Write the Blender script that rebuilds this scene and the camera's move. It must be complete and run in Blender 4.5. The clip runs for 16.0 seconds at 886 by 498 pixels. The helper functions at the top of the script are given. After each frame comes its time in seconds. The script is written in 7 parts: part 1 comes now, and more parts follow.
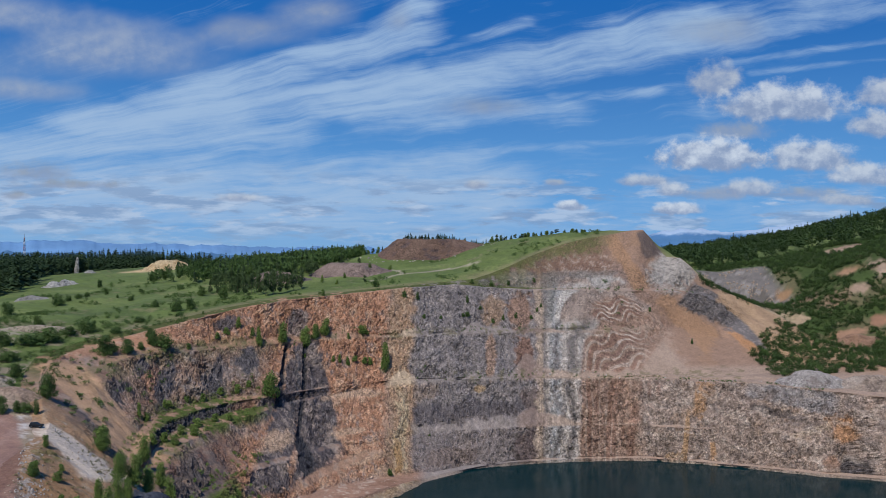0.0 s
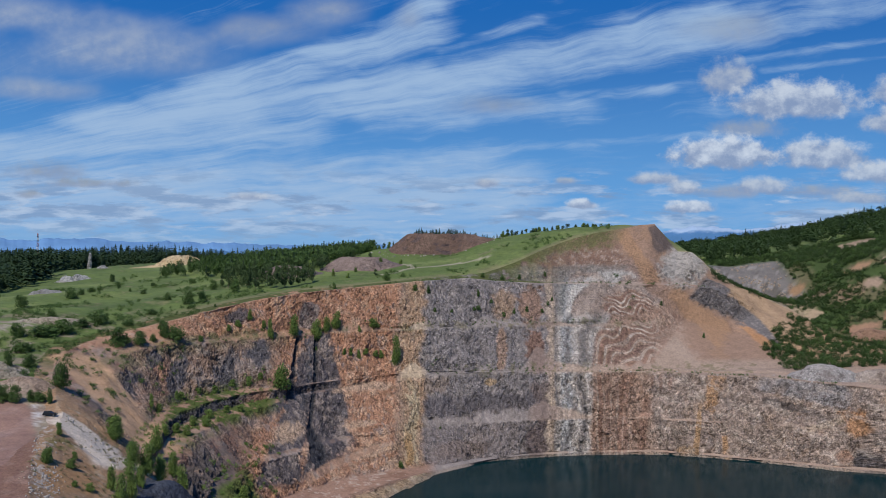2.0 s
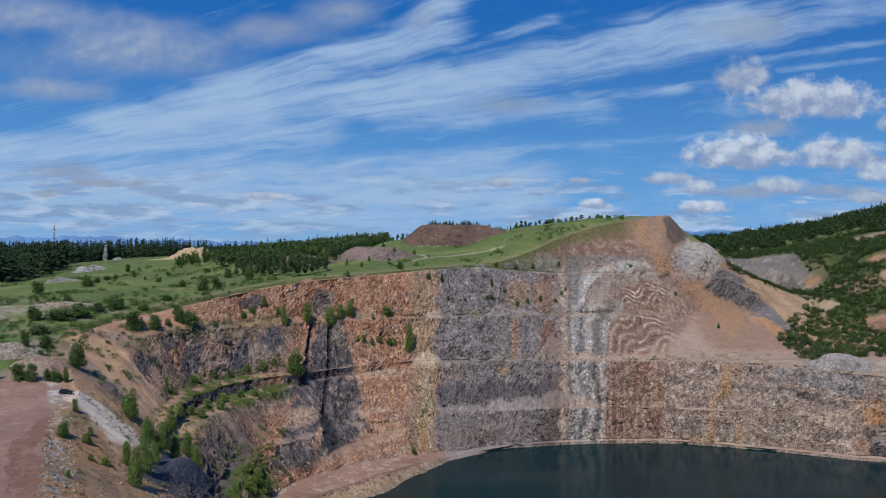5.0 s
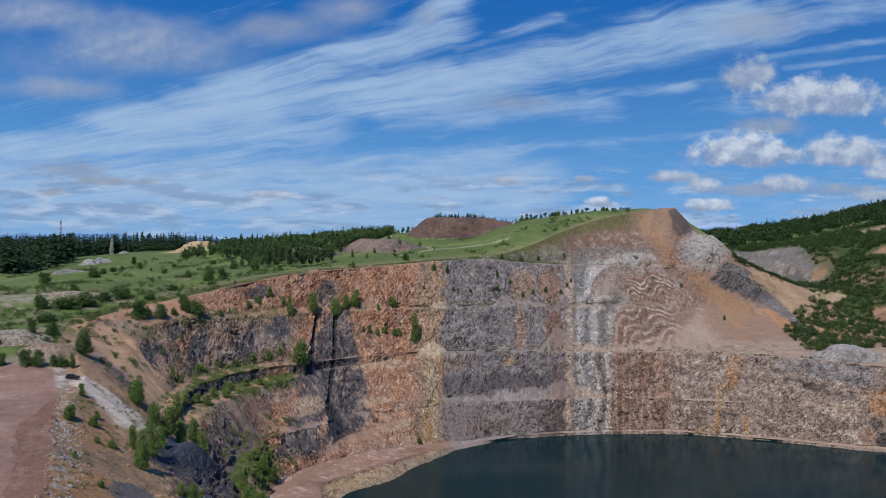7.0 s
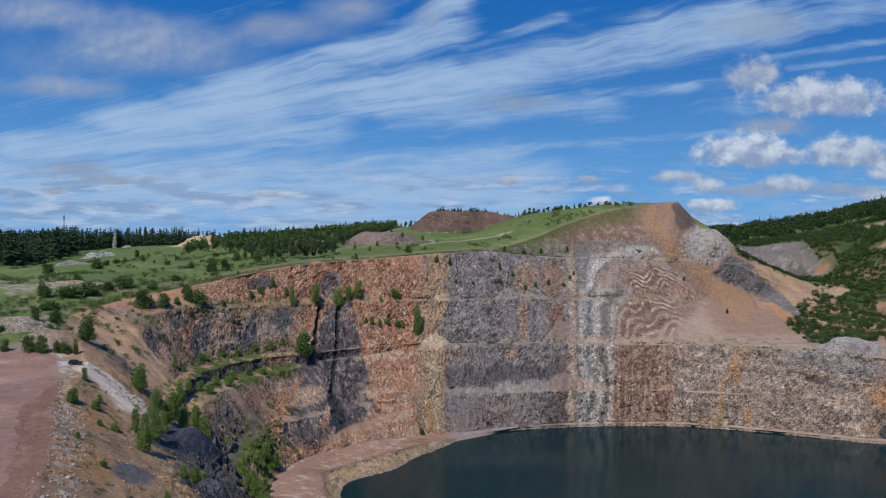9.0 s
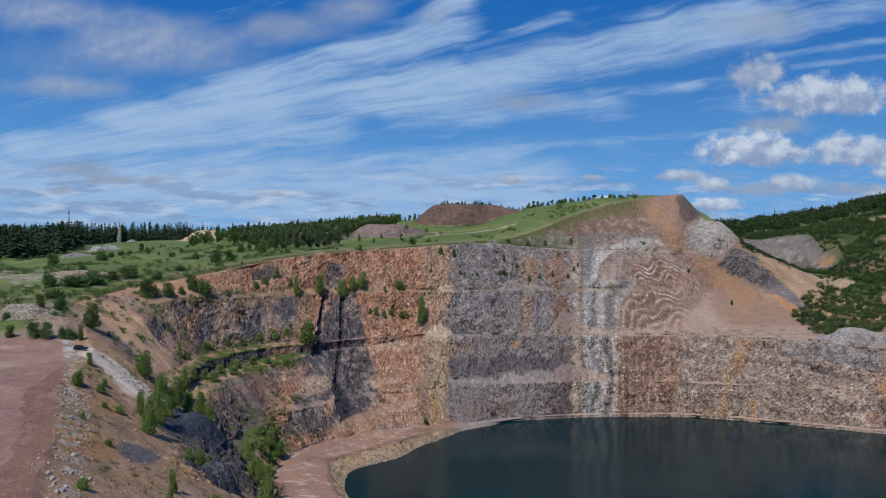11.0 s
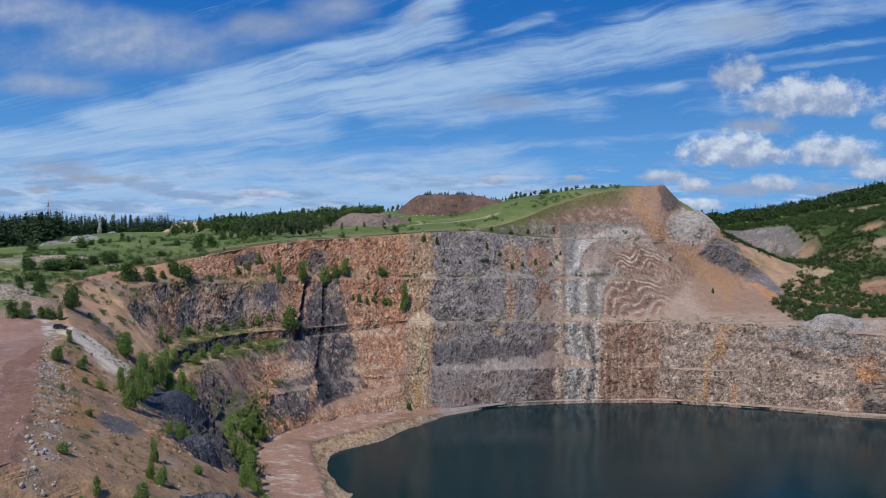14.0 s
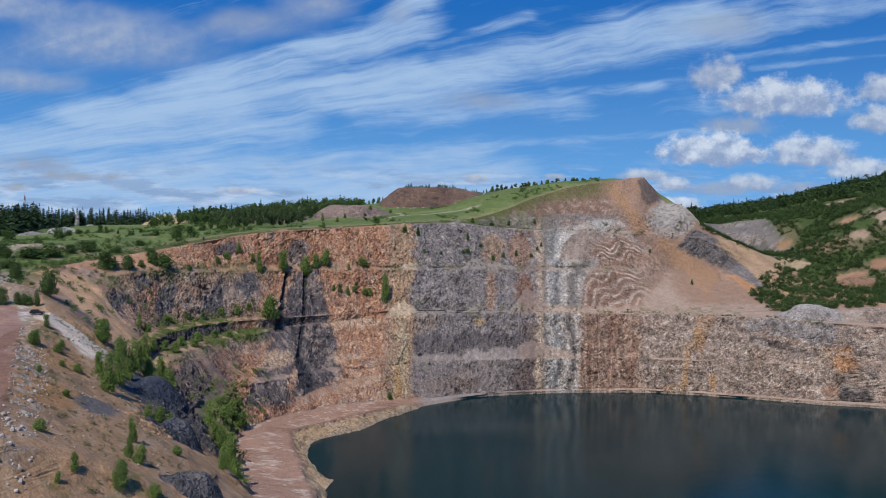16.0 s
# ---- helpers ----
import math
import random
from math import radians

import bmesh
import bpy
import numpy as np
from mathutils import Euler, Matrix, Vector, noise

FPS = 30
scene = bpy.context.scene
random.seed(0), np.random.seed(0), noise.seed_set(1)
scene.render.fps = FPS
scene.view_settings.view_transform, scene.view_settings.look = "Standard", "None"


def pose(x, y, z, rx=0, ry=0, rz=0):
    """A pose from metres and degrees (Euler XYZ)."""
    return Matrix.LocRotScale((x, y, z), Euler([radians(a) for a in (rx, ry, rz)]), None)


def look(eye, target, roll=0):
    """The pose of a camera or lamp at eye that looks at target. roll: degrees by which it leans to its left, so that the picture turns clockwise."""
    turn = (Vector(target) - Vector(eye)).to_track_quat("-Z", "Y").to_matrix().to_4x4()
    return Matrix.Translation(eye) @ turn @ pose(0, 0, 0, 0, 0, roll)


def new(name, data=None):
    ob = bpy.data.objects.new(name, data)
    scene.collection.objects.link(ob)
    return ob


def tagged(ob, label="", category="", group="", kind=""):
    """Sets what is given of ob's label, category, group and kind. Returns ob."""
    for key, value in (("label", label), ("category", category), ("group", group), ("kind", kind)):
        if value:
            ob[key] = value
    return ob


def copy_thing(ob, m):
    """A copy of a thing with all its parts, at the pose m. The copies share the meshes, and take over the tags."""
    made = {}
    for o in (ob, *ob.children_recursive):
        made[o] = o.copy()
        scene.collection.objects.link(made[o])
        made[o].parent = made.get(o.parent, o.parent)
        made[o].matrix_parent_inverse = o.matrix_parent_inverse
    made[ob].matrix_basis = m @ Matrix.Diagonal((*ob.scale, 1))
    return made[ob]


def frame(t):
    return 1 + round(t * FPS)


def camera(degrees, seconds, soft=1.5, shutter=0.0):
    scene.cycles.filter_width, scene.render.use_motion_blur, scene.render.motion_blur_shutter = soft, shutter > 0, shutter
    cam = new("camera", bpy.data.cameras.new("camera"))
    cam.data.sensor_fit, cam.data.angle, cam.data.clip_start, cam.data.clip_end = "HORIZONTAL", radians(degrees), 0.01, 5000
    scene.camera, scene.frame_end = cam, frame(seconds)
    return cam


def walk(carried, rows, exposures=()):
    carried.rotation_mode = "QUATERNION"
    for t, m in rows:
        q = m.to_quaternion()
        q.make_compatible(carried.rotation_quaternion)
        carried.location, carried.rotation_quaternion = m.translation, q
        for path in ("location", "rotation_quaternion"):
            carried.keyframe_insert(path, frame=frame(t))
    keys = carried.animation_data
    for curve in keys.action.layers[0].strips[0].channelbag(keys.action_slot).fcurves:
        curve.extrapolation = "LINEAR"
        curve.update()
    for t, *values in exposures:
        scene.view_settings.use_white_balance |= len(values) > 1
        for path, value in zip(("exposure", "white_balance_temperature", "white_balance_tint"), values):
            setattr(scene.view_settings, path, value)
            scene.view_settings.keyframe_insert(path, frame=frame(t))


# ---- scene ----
# An open pit with a lake, benches and a folded rock wall, filmed from a drone that sinks straight down.
cam = camera(55.554, 16.0, soft=0.8)
# seconds, height over the lake, yaw, pitch, roll
PATH = [
    (0, 118.32, 0.000, 0.253, -0.322),
    (0.5, 117.99, 0.135, 0.207, -0.320),
    (1, 117.16, 0.287, 0.201, -0.312),
    (1.5, 116.27, 0.501, 0.214, -0.302),
    (2, 115.28, 0.737, 0.147, -0.307),
    (2.5, 114.16, 0.970, 0.148, -0.287),
    (3, 112.98, 1.200, 0.147, -0.292),
    (3.5, 111.87, 1.380, 0.143, -0.320),
    (4, 110.65, 1.525, 0.181, -0.365),
    (6.5, 104.94, 1.844, 0.040, -0.419),
    (7, 103.87, 2.014, 0.018, -0.421),
    (7.5, 102.63, 2.145, -0.002, -0.458),
    (8, 101.42, 2.150, 0.065, -0.503),
    (8.5, 100.41, 2.107, 0.004, -0.541),
    (9, 99.25, 2.194, -0.003, -0.552),
    (11.5, 93.11, 2.477, -0.065, -0.495),
    (12, 91.73, 2.387, -0.066, -0.483),
    (12.5, 90.41, 2.393, -0.079, -0.492),
    (13, 89.18, 2.427, -0.039, -0.478),
    (13.5, 87.95, 2.352, -0.085, -0.487),
    (13.6, 87.73, 2.352, -0.078, -0.497),
    (13.7, 87.50, 2.170, -0.070, -0.507),
    (13.8, 87.28, 1.780, -0.063, -0.518),
    (13.9, 87.05, 1.330, -0.056, -0.528),
    (14, 86.83, 1.299, -0.049, -0.538),
    (14.5, 85.76, 1.275, -0.103, -0.564),
    (15, 84.60, 1.237, -0.119, -0.590),
    (15.5, 83.37, 1.197, -0.127, -0.592),
    (15.6, 83.16, 1.090, -0.132, -0.593),
    (15.7, 82.95, 0.720, -0.138, -0.594),
    (15.8, 82.74, 0.480, -0.143, -0.595),
    (15.9, 82.53, 0.220, -0.149, -0.595),
    (16, 82.32, -0.001, -0.154, -0.596),
]
walk(cam, [(t, pose(0.0, 0.0, z, 90 + p, r, yaw)) for t, z, yaw, p, r in PATH],
     exposures=[(0.0, 0.0), (13.4, 0.01), (14.0, 0.11), (16.0, 0.14)])

# ---------------------------------------------------------------- light and sky
SUN = Vector((-0.22, -0.55, 0.76)).normalized()
sun = new("sun", bpy.data.lights.new("sun", "SUN"))
sun.data.energy, sun.data.angle, sun.data.color = 4.0, radians(0.53), (1.0, 0.95, 0.87)
sun.matrix_world = look(SUN * 900, (0, 0, 0))

world = bpy.data.worlds.new("sky")
scene.world = world
world.use_nodes = True


class Nodes:
    """Short hand for building a node tree."""

    def __init__(self, tree):
        self.tree = tree
        tree.nodes.clear()

    def add(self, kind):
        return self.tree.nodes.new(kind)

    def put(self, value, socket):
        if isinstance(value, bpy.types.NodeSocket):
            self.tree.links.new(value, socket)
        else:
            socket.default_value = value

    def math(self, op, a, b=0.0, c=0.0, clamp=False):
        n = self.add("ShaderNodeMath")
        n.operation, n.use_clamp = op, clamp
        for i, v in enumerate((a, b, c)):
            self.put(v, n.inputs[i])
        return n.outputs[0]

    def step(self, x, lo, hi, a=0.0, b=1.0):
        n = self.add("ShaderNodeMapRange")
        n.interpolation_type = "SMOOTHSTEP"
        for i, v in enumerate((x, lo, hi, a, b)):
            self.put(v, n.inputs[i])
        return n.outputs[0]

    def xyz(self, x, y, z):
        n = self.add("ShaderNodeCombineXYZ")
        for i, v in enumerate((x, y, z)):
            self.put(v, n.inputs[i])
        return n.outputs[0]

    def noise(self, vec, scale, detail=4.0, rough=0.55, distortion=0.0):
        n = self.add("ShaderNodeTexNoise")
        self.put(vec, n.inputs["Vector"])
        n.inputs["Scale"].default_value = scale
        n.inputs["Detail"].default_value = detail
        n.inputs["Roughness"].default_value = rough
        n.inputs["Distortion"].default_value = distortion
        return n.outputs["Fac"]

    def mix(self, fac, a, b, blend="MIX"):
        n = self.add("ShaderNodeMix")
        n.data_type, n.blend_type = "RGBA", blend
        self.put(fac, n.inputs[0])
        self.put(a if isinstance(a, bpy.types.NodeSocket) else (*a, 1.0), n.inputs[6])
        self.put(b if isinstance(b, bpy.types.NodeSocket) else (*b, 1.0), n.inputs[7])
        return n.outputs[2]


def build_sky():
    k = Nodes(world.node_tree)
    sky = k.add("ShaderNodeTexSky")
    sky.sky_type, sky.sun_disc = "NISHITA", False
    sky.sun_elevation, sky.sun_rotation = math.asin(SUN.z), math.atan2(SUN.x, SUN.y)
    sky.altitude, sky.air_density, sky.dust_density, sky.ozone_density = 300.0, 1.0, 0.6, 2.5
    sep = k.add("ShaderNodeSeparateXYZ")
    k.put(k.add("ShaderNodeTexCoord").outputs["Generated"], sep.inputs[0])
    x, y, z = sep.outputs
    el = k.math("MULTIPLY", k.math("ARCSINE", z), 57.2958)             # degrees above the horizon
    # the sky as a flat sheet before the pit: hundredths of the distance, eastward and upward
    ahead = k.math("MAXIMUM", k.math("ABSOLUTE", y), 0.12)
    u = k.math("DIVIDE", k.math("MULTIPLY", x, 100.0), ahead)
    v = k.math("DIVIDE", k.math("MULTIPLY", z, 100.0), ahead)

    def shade(r, g, b):
        return (r * SKY_GAIN, g * SKY_GAIN, b * SKY_GAIN)

    # blue of the clear sky: deeper overhead
    blue = k.mix(k.step(el, 0.0, 17.0), (0.15, 0.46, 0.95), (0.006, 0.165, 0.60))
    base = k.mix(0.94, sky.outputs[0], k.mix(1.0, blue, (SKY_GAIN,) * 3, "MULTIPLY"))
    # high thin cloud, combed along lines that fan out towards the east
    warp = k.math("MULTIPLY", k.math("SUBTRACT", k.noise(k.xyz(u, v, 3.0), 0.10, 2.0), 0.5), 3.0)
    fan = k.math("ADD", k.math("DIVIDE", v, k.math("MAXIMUM", k.math("ADD", 1.0, k.math("MULTIPLY", u, 0.009)), 0.3)), warp)
    comb = k.noise(k.xyz(k.math("MULTIPLY", u, 0.085), fan, 1.7), 0.55, 9.0, 0.66)
    hair = k.noise(k.xyz(k.math("MULTIPLY", u, 0.05), fan, 5.0), 1.9, 5.0, 0.6)
    cloth = k.noise(k.xyz(k.math("MULTIPLY", u, 0.5), v, 7.0), 0.22, 5.0, 0.6)
    cover = 0.0
    for ax, ay, bx, by, half, most in STREAKS:
        dx, dy = bx - ax, by - ay
        size = dx * dx + dy * dy
        px, py = k.math("SUBTRACT", u, ax), k.math("SUBTRACT", v, ay)
        t = k.math("DIVIDE", k.math("ADD", k.math("MULTIPLY", px, dx), k.math("MULTIPLY", py, dy)), size, clamp=True)
        ox, oy = k.math("SUBTRACT", px, k.math("MULTIPLY", t, dx)), k.math("SUBTRACT", py, k.math("MULTIPLY", t, dy))
        off = k.math("SQRT", k.math("ADD", k.math("MULTIPLY", k.math("MULTIPLY", ox, ox), 0.25), k.math("MULTIPLY", oy, oy)))
        cover = k.math("MAXIMUM", cover, k.step(off, half * 1.6, half * 0.2, 0.0, most))
    grain = k.math("ADD", k.math("MULTIPLY", comb, 0.62), k.math("ADD", k.math("MULTIPLY", hair, 0.18), k.math("MULTIPLY", cloth, 0.35)))
    thin = k.step(k.math("ADD", grain, k.math("MULTIPLY", cover, 0.32)), 0.58, 1.0, 0.0, 0.92)
    colour = k.mix(thin, base, shade(0.46, 0.66, 0.95))
    # small flat clouds in rows near the horizon, thicker to the west
    rows = k.noise(k.xyz(k.math("MULTIPLY", u, 0.16), k.math("MULTIPLY", v, 0.75), 4.0), 0.8, 6.0, 0.62)
    rows = k.math("ADD", rows, k.step(u, 0.0, -50.0, 0.0, 0.045))
    rows = k.math("MULTIPLY", k.step(rows, 0.46, 0.60), k.step(v, 11.5, 6.0))
    under = k.noise(k.xyz(k.math("MULTIPLY", u, 0.2), k.math("MULTIPLY", v, 1.0), 9.0), 0.9, 5.0)
    colour = k.mix(k.math("MULTIPLY", rows, 0.72), colour, k.mix(k.step(under, 0.42, 0.62), shade(0.28, 0.42, 0.68), shade(0.62, 0.76, 0.98)))
    # single fair-weather clouds with flat feet
    puff = k.noise(k.xyz(u, k.math("MULTIPLY", v, 1.25), 2.0), 0.42, 7.0, 0.60)
    moved = k.noise(k.xyz(k.math("ADD", u, 0.7), k.math("SUBTRACT", k.math("MULTIPLY", v, 1.25), 1.0), 2.0), 0.42, 7.0, 0.60)
    ragged = k.math("MULTIPLY", k.math("SUBTRACT", puff, 0.5), 1.5)
    veiled = k.math("MULTIPLY", k.math("SUBTRACT", k.noise(k.xyz(k.math("MULTIPLY", u, 0.6), v, 8.0), 0.11, 4.0, 0.5), 0.5), 2.6)
    relief = k.math("MULTIPLY", k.math("SUBTRACT", puff, moved), 2.6)
    for cu, cv, wu, wv, light, soft in CLOUDS:
        dx = k.math("DIVIDE", k.math("SUBTRACT", u, cu), wu)
        dy = k.math("DIVIDE", k.math("SUBTRACT", v, cv), wv)
        low = k.math("ADD", dy, k.math("MULTIPLY", k.math("MINIMUM", dy, 0.0), 0.6))
        r = k.math("SQRT", k.math("ADD", k.math("MULTIPLY", dx, dx), k.math("MULTIPLY", low, low)))
        body = k.step(k.math("SUBTRACT", r, ragged if soft < 0.75 else veiled), 1.12 + 0.5 * soft, 0.80 - 0.9 * soft, 0.0, 1.0 - 0.38 * soft)
        top = k.step(k.math("ADD", k.math("MULTIPLY", dy, 0.6), k.math("MULTIPLY", relief, 1.0 - 0.6 * soft)), -0.45, 0.80)
        lit = k.mix(top, shade(0.34, 0.44, 0.66) if soft < 0.7 else shade(0.30, 0.42, 0.68), shade(light * 0.84, light * 0.93, light * 1.06))
        colour = k.mix(k.math("MULTIPLY", body, 0.94), colour, lit)
    # pale haze along the horizon
    colour = k.mix(k.step(el, 2.4, 0.2, 0.0, 0.55), colour, shade(0.34, 0.58, 0.90))
    bg = k.add("ShaderNodeBackground")
    k.put(colour, bg.inputs[0])
    bg.inputs[1].default_value = 0.10
    out = k.add("ShaderNodeOutputWorld")
    k.put(bg.outputs[0], out.inputs[0])


SKY_GAIN = 7.5
# streaks of thin cloud: from, to, half width, density
STREAKS = [
    (-34.21, 17.18, -3.97, 25.91, 2.28, 1.0), (-41.26, 14.89, -1.61, 20.00, 2.82, 1.0), (-55.38, 11.60, -17.74, 14.49, 2.02, 0.95), (-4.30, 19.33, 31.99, 27.06, 2.96, 0.95),
    (27.96, 27.06, 57.53, 31.09, 2.28, 0.75), (-1.61, 11.53, 31.99, 14.09, 0.60, 0.54), (-56.72, 6.90, 2.42, 6.90, 5.20, 0.98), (13.17, 18.66, 25.27, 19.33, 0.67, 0.50),
    (34.01, 22.82, 54.84, 25.91, 0.47, 0.54), (36.69, 21.55, 54.84, 23.70, 0.40, 0.50), (-9.68, 15.83, 14.52, 16.98, 1.75, 0.65), (-12.37, 22.69, -3.29, 29.07, 1.48, 1.0),
    (-1.61, 23.90, 9.81, 27.53, 0.67, 0.54), (1.08, 4.54, 58.20, 4.88, 2.69, 0.45),
]
# fair-weather clouds: place, half width and height, brightness, softness
CLOUDS = [
    (-43.95, 23.02, 12.77, 4.7, 0.72, 0.78), (-50, 18.79, 7.39, 1.48, 0.66, 0.8), (-51.34, 27.39, 10.08, 3.02, 0.72, 0.78), (-23.12, 25.91, 6.05, 2.02, 0.6, 0.9), (-15.05, 28.2, 5.04, 2.55, 0.64, 0.8),
    (-5.65, 27.53, 2.28, 2.28, 0.6, 0.8), (32.33, 26.05, 5.38, 1.75, 0.5, 1), (4.44, 17.18, 5.04, 1.34, 0.46, 0.9), (-48.66, 9.11, 4.37, 1.34, 0.46, 0.7), (-43.95, 7.77, 6.05, 0.6, 0.44, 0.6),
    (-51.01, 6.42, 1.75, 0.54, 0.44, 0.6), (-24.46, 6.29, 2.82, 0.6, 0.84, 0.5), (34.68, 14.49, 4.03, 1.34, 0.55, 0.6), (43.41, 7.23, 4.03, 0.94, 0.55, 0.6), (32.33, 7.1, 4.03, 0.94, 0.55, 0.6),
    (32.33, 20.34, 3.09, 2.62, 0.76, 0.35), (40.39, 17.65, 8.04, 2.78, 0.95, 0.2), (32.12, 11.4, 7.11, 2.47, 1, 0.15), (43.41, 11.26, 5.88, 2.32, 0.92, 0.2), (52.69, 18.99, 3.47, 2.16, 0.85, 0.3),
]
SMALL_CLOUDS = [
    (52.28, 15.3, 4.01, 2.01, 0.85, 0.25), (51.14, 9.25, 5.8, 1.7, 0.9, 0.3), (23.92, 8.58, 3.24, 0.93, 0.82, 0.3), (27.28, 7.5, 2.16, 1.08, 0.9, 0.3), (36.69, 7.7, 3.71, 1.24, 0.84, 0.3),
    (27.96, 5.22, 2.93, 1, 0.98, 0.2), (14.92, 5.55, 1.88, 0.74, 1, 0.2), (3.9, 8.04, 1.48, 0.67, 0.76, 0.3), (13.04, 8.31, 1.21, 0.54, 0.62, 0.5), (48.12, 6.42, 4.03, 0.81, 0.75, 0.4),
]
CLOUDS += SMALL_CLOUDS
build_sky()

# ---------------------------------------------------------------- materials
def material(name):
    m = bpy.data.materials.new(name)
    m.use_nodes = True
    k = Nodes(m.node_tree)
    out = k.add("ShaderNodeOutputMaterial")
    bsdf = k.add("ShaderNodeBsdfPrincipled")
    k.put(bsdf.outputs[0], out.inputs[0])
    bsdf.inputs["Specular IOR Level"].default_value = 0.2
    return m, k, bsdf


def bump(k, bsdf, height, distance, strength=0.6):
    b = k.add("ShaderNodeBump")
    b.inputs["Strength"].default_value = strength
    b.inputs["Distance"].default_value = distance
    k.put(height, b.inputs["Height"])
    k.put(b.outputs[0], bsdf.inputs["Normal"])


def place(k):
    return k.add("ShaderNodeNewGeometry").outputs["Position"]


def blocks(k, vec, size):
    """Crisp broken blocks: a random value for each and the distance from its middle."""
    n = k.add("ShaderNodeTexVoronoi")
    k.put(vec, n.inputs["Vector"])
    n.inputs["Scale"].default_value = size
    sep = k.add("ShaderNodeSeparateColor")
    k.put(n.outputs["Color"], sep.inputs[0])
    return sep.outputs[0], n.outputs["Distance"]


def warped(k, p, size, amount, stretch):
    """Positions shaken by a noise and squeezed along one axis or another."""
    n = k.add("ShaderNodeTexNoise")
    k.put(p, n.inputs["Vector"])
    n.inputs["Scale"].default_value, n.inputs["Detail"].default_value = size, 3.0
    v = k.add("ShaderNodeVectorMath")
    v.operation = "MULTIPLY_ADD"
    k.put(n.outputs["Color"], v.inputs[0])
    v.inputs[1].default_value = (amount,) * 3
    k.put(p, v.inputs[2])
    w = k.add("ShaderNodeVectorMath")
    w.operation = "MULTIPLY"
    k.put(v.outputs[0], w.inputs[0])
    w.inputs[1].default_value = stretch
    return w.outputs[0]


def swing(k, *pairs):
    """One plus the sum of each noise about its middle times its share."""
    total = 1.0
    for n, share in pairs:
        total = k.math("ADD", total, k.math("MULTIPLY", k.math("SUBTRACT", n, 0.5), share))
    return total


def ground_material(name, grain, depth, contrast, strata=False):
    """Colours come from the sheet's own colour layer; blocks and noise at several sizes give joints, grain, stains and relief."""
    m, k, bsdf = material(name)
    col = k.add("ShaderNodeVertexColor")
    col.layer_name = "Colour"
    tone, hard = col.outputs[0], col.outputs[1]                    # the layer's alpha: 1 on broken rock, 0 on loose slopes
    p = place(k)
    fine = k.noise(p, grain * 1.9, 4.0, 0.75)
    mid = k.noise(p, grain * 0.30, 5.0, 0.65)
    wide = k.noise(p, 0.035, 3.0, 0.5)
    shaken = warped(k, p, grain * 1.3, 1.1, (1.0, 1.0, 0.85))
    chip, chip_far = blocks(k, shaken, grain * 1.7)
    slab, slab_far = blocks(k, shaken, grain * 0.62)
    broken = swing(k, (chip, 0.56 * contrast), (slab, 0.26 * contrast), (mid, 0.60 * contrast), (fine, 0.60 * contrast), (wide, 0.3 * contrast))
    joint = k.math("MULTIPLY", k.step(chip_far, 0.50, 0.90, 1.0, 0.62), k.step(slab_far, 0.60, 0.95, 1.0, 0.60))
    broken = k.math("MULTIPLY", broken, joint)
    calm = swing(k, (chip, 0.16 * contrast), (mid, 0.5 * contrast), (fine, 0.75 * contrast), (wide, 0.35 * contrast))
    worn = k.math("MULTIPLY", hard, k.step(k.noise(p, 0.11, 4.0, 0.6), 0.36, 0.56, 0.30, 1.0))     # some stretches are smoother than others
    gain = k.math("ADD", k.math("MULTIPLY", broken, worn), k.math("MULTIPLY", calm, k.math("SUBTRACT", 1.0, worn)))
    if strata:
        lay = k.add("ShaderNodeVertexColor")
        lay.layer_name = "Strata"
        sep = k.add("ShaderNodeSeparateColor")
        k.put(lay.outputs[0], sep.inputs[0])
        phase, fold, upright = sep.outputs
        wob = k.math("SUBTRACT", k.noise(p, 0.10, 4.0, 0.6), 0.5)
        wave = k.math("SINE", k.math("ADD", k.math("MULTIPLY", phase, 3.5), k.math("MULTIPLY", wob, 1.6)))
        slow = k.math("SINE", k.math("ADD", k.math("MULTIPLY", phase, 1.3), k.math("MULTIPLY", wob, 2.0)))
        wave = k.math("ADD", wave, k.math("MULTIPLY", slow, 0.2))
        some = k.step(k.noise(p, 0.075, 4.0), 0.42, 0.60)
        pale = k.math("MULTIPLY", k.math("MULTIPLY", k.step(wave, 0.42, 0.80), fold), k.math("ADD", k.math("MULTIPLY", some, 0.6), 0.38))
        tone = k.mix(k.math("MULTIPLY", pale, 0.95), tone, (0.57, 0.475, 0.39))
        tone = k.mix(k.math("MULTIPLY", k.math("MULTIPLY", k.step(wave, -0.35, -0.95), fold), 0.65), tone, (0.21, 0.115, 0.09))
        split = k.add("ShaderNodeSeparateXYZ")
        k.put(p, split.inputs[0])
        lean = k.math("ADD", split.outputs[0], k.math("MULTIPLY", split.outputs[2], 0.12))
        run = k.noise(k.xyz(lean, split.outputs[1], k.math("MULTIPLY", split.outputs[2], 0.09)), 0.42, 6.0, 0.72)
        bright = k.math("MULTIPLY", k.step(run, 0.52, 0.60), upright)
        dull = k.math("MULTIPLY", k.step(run, 0.47, 0.38), upright)
        gain = k.math("MULTIPLY", gain, k.math("ADD", 1.0, k.math("SUBTRACT", k.math("MULTIPLY", bright, 0.42), k.math("MULTIPLY", dull, 0.42))))
    gain = k.math("MAXIMUM", gain, 0.10)
    k.put(k.mix(1.0, tone, k.xyz(gain, gain, gain), "MULTIPLY"), bsdf.inputs["Base Color"])
    bsdf.inputs["Roughness"].default_value = 0.95
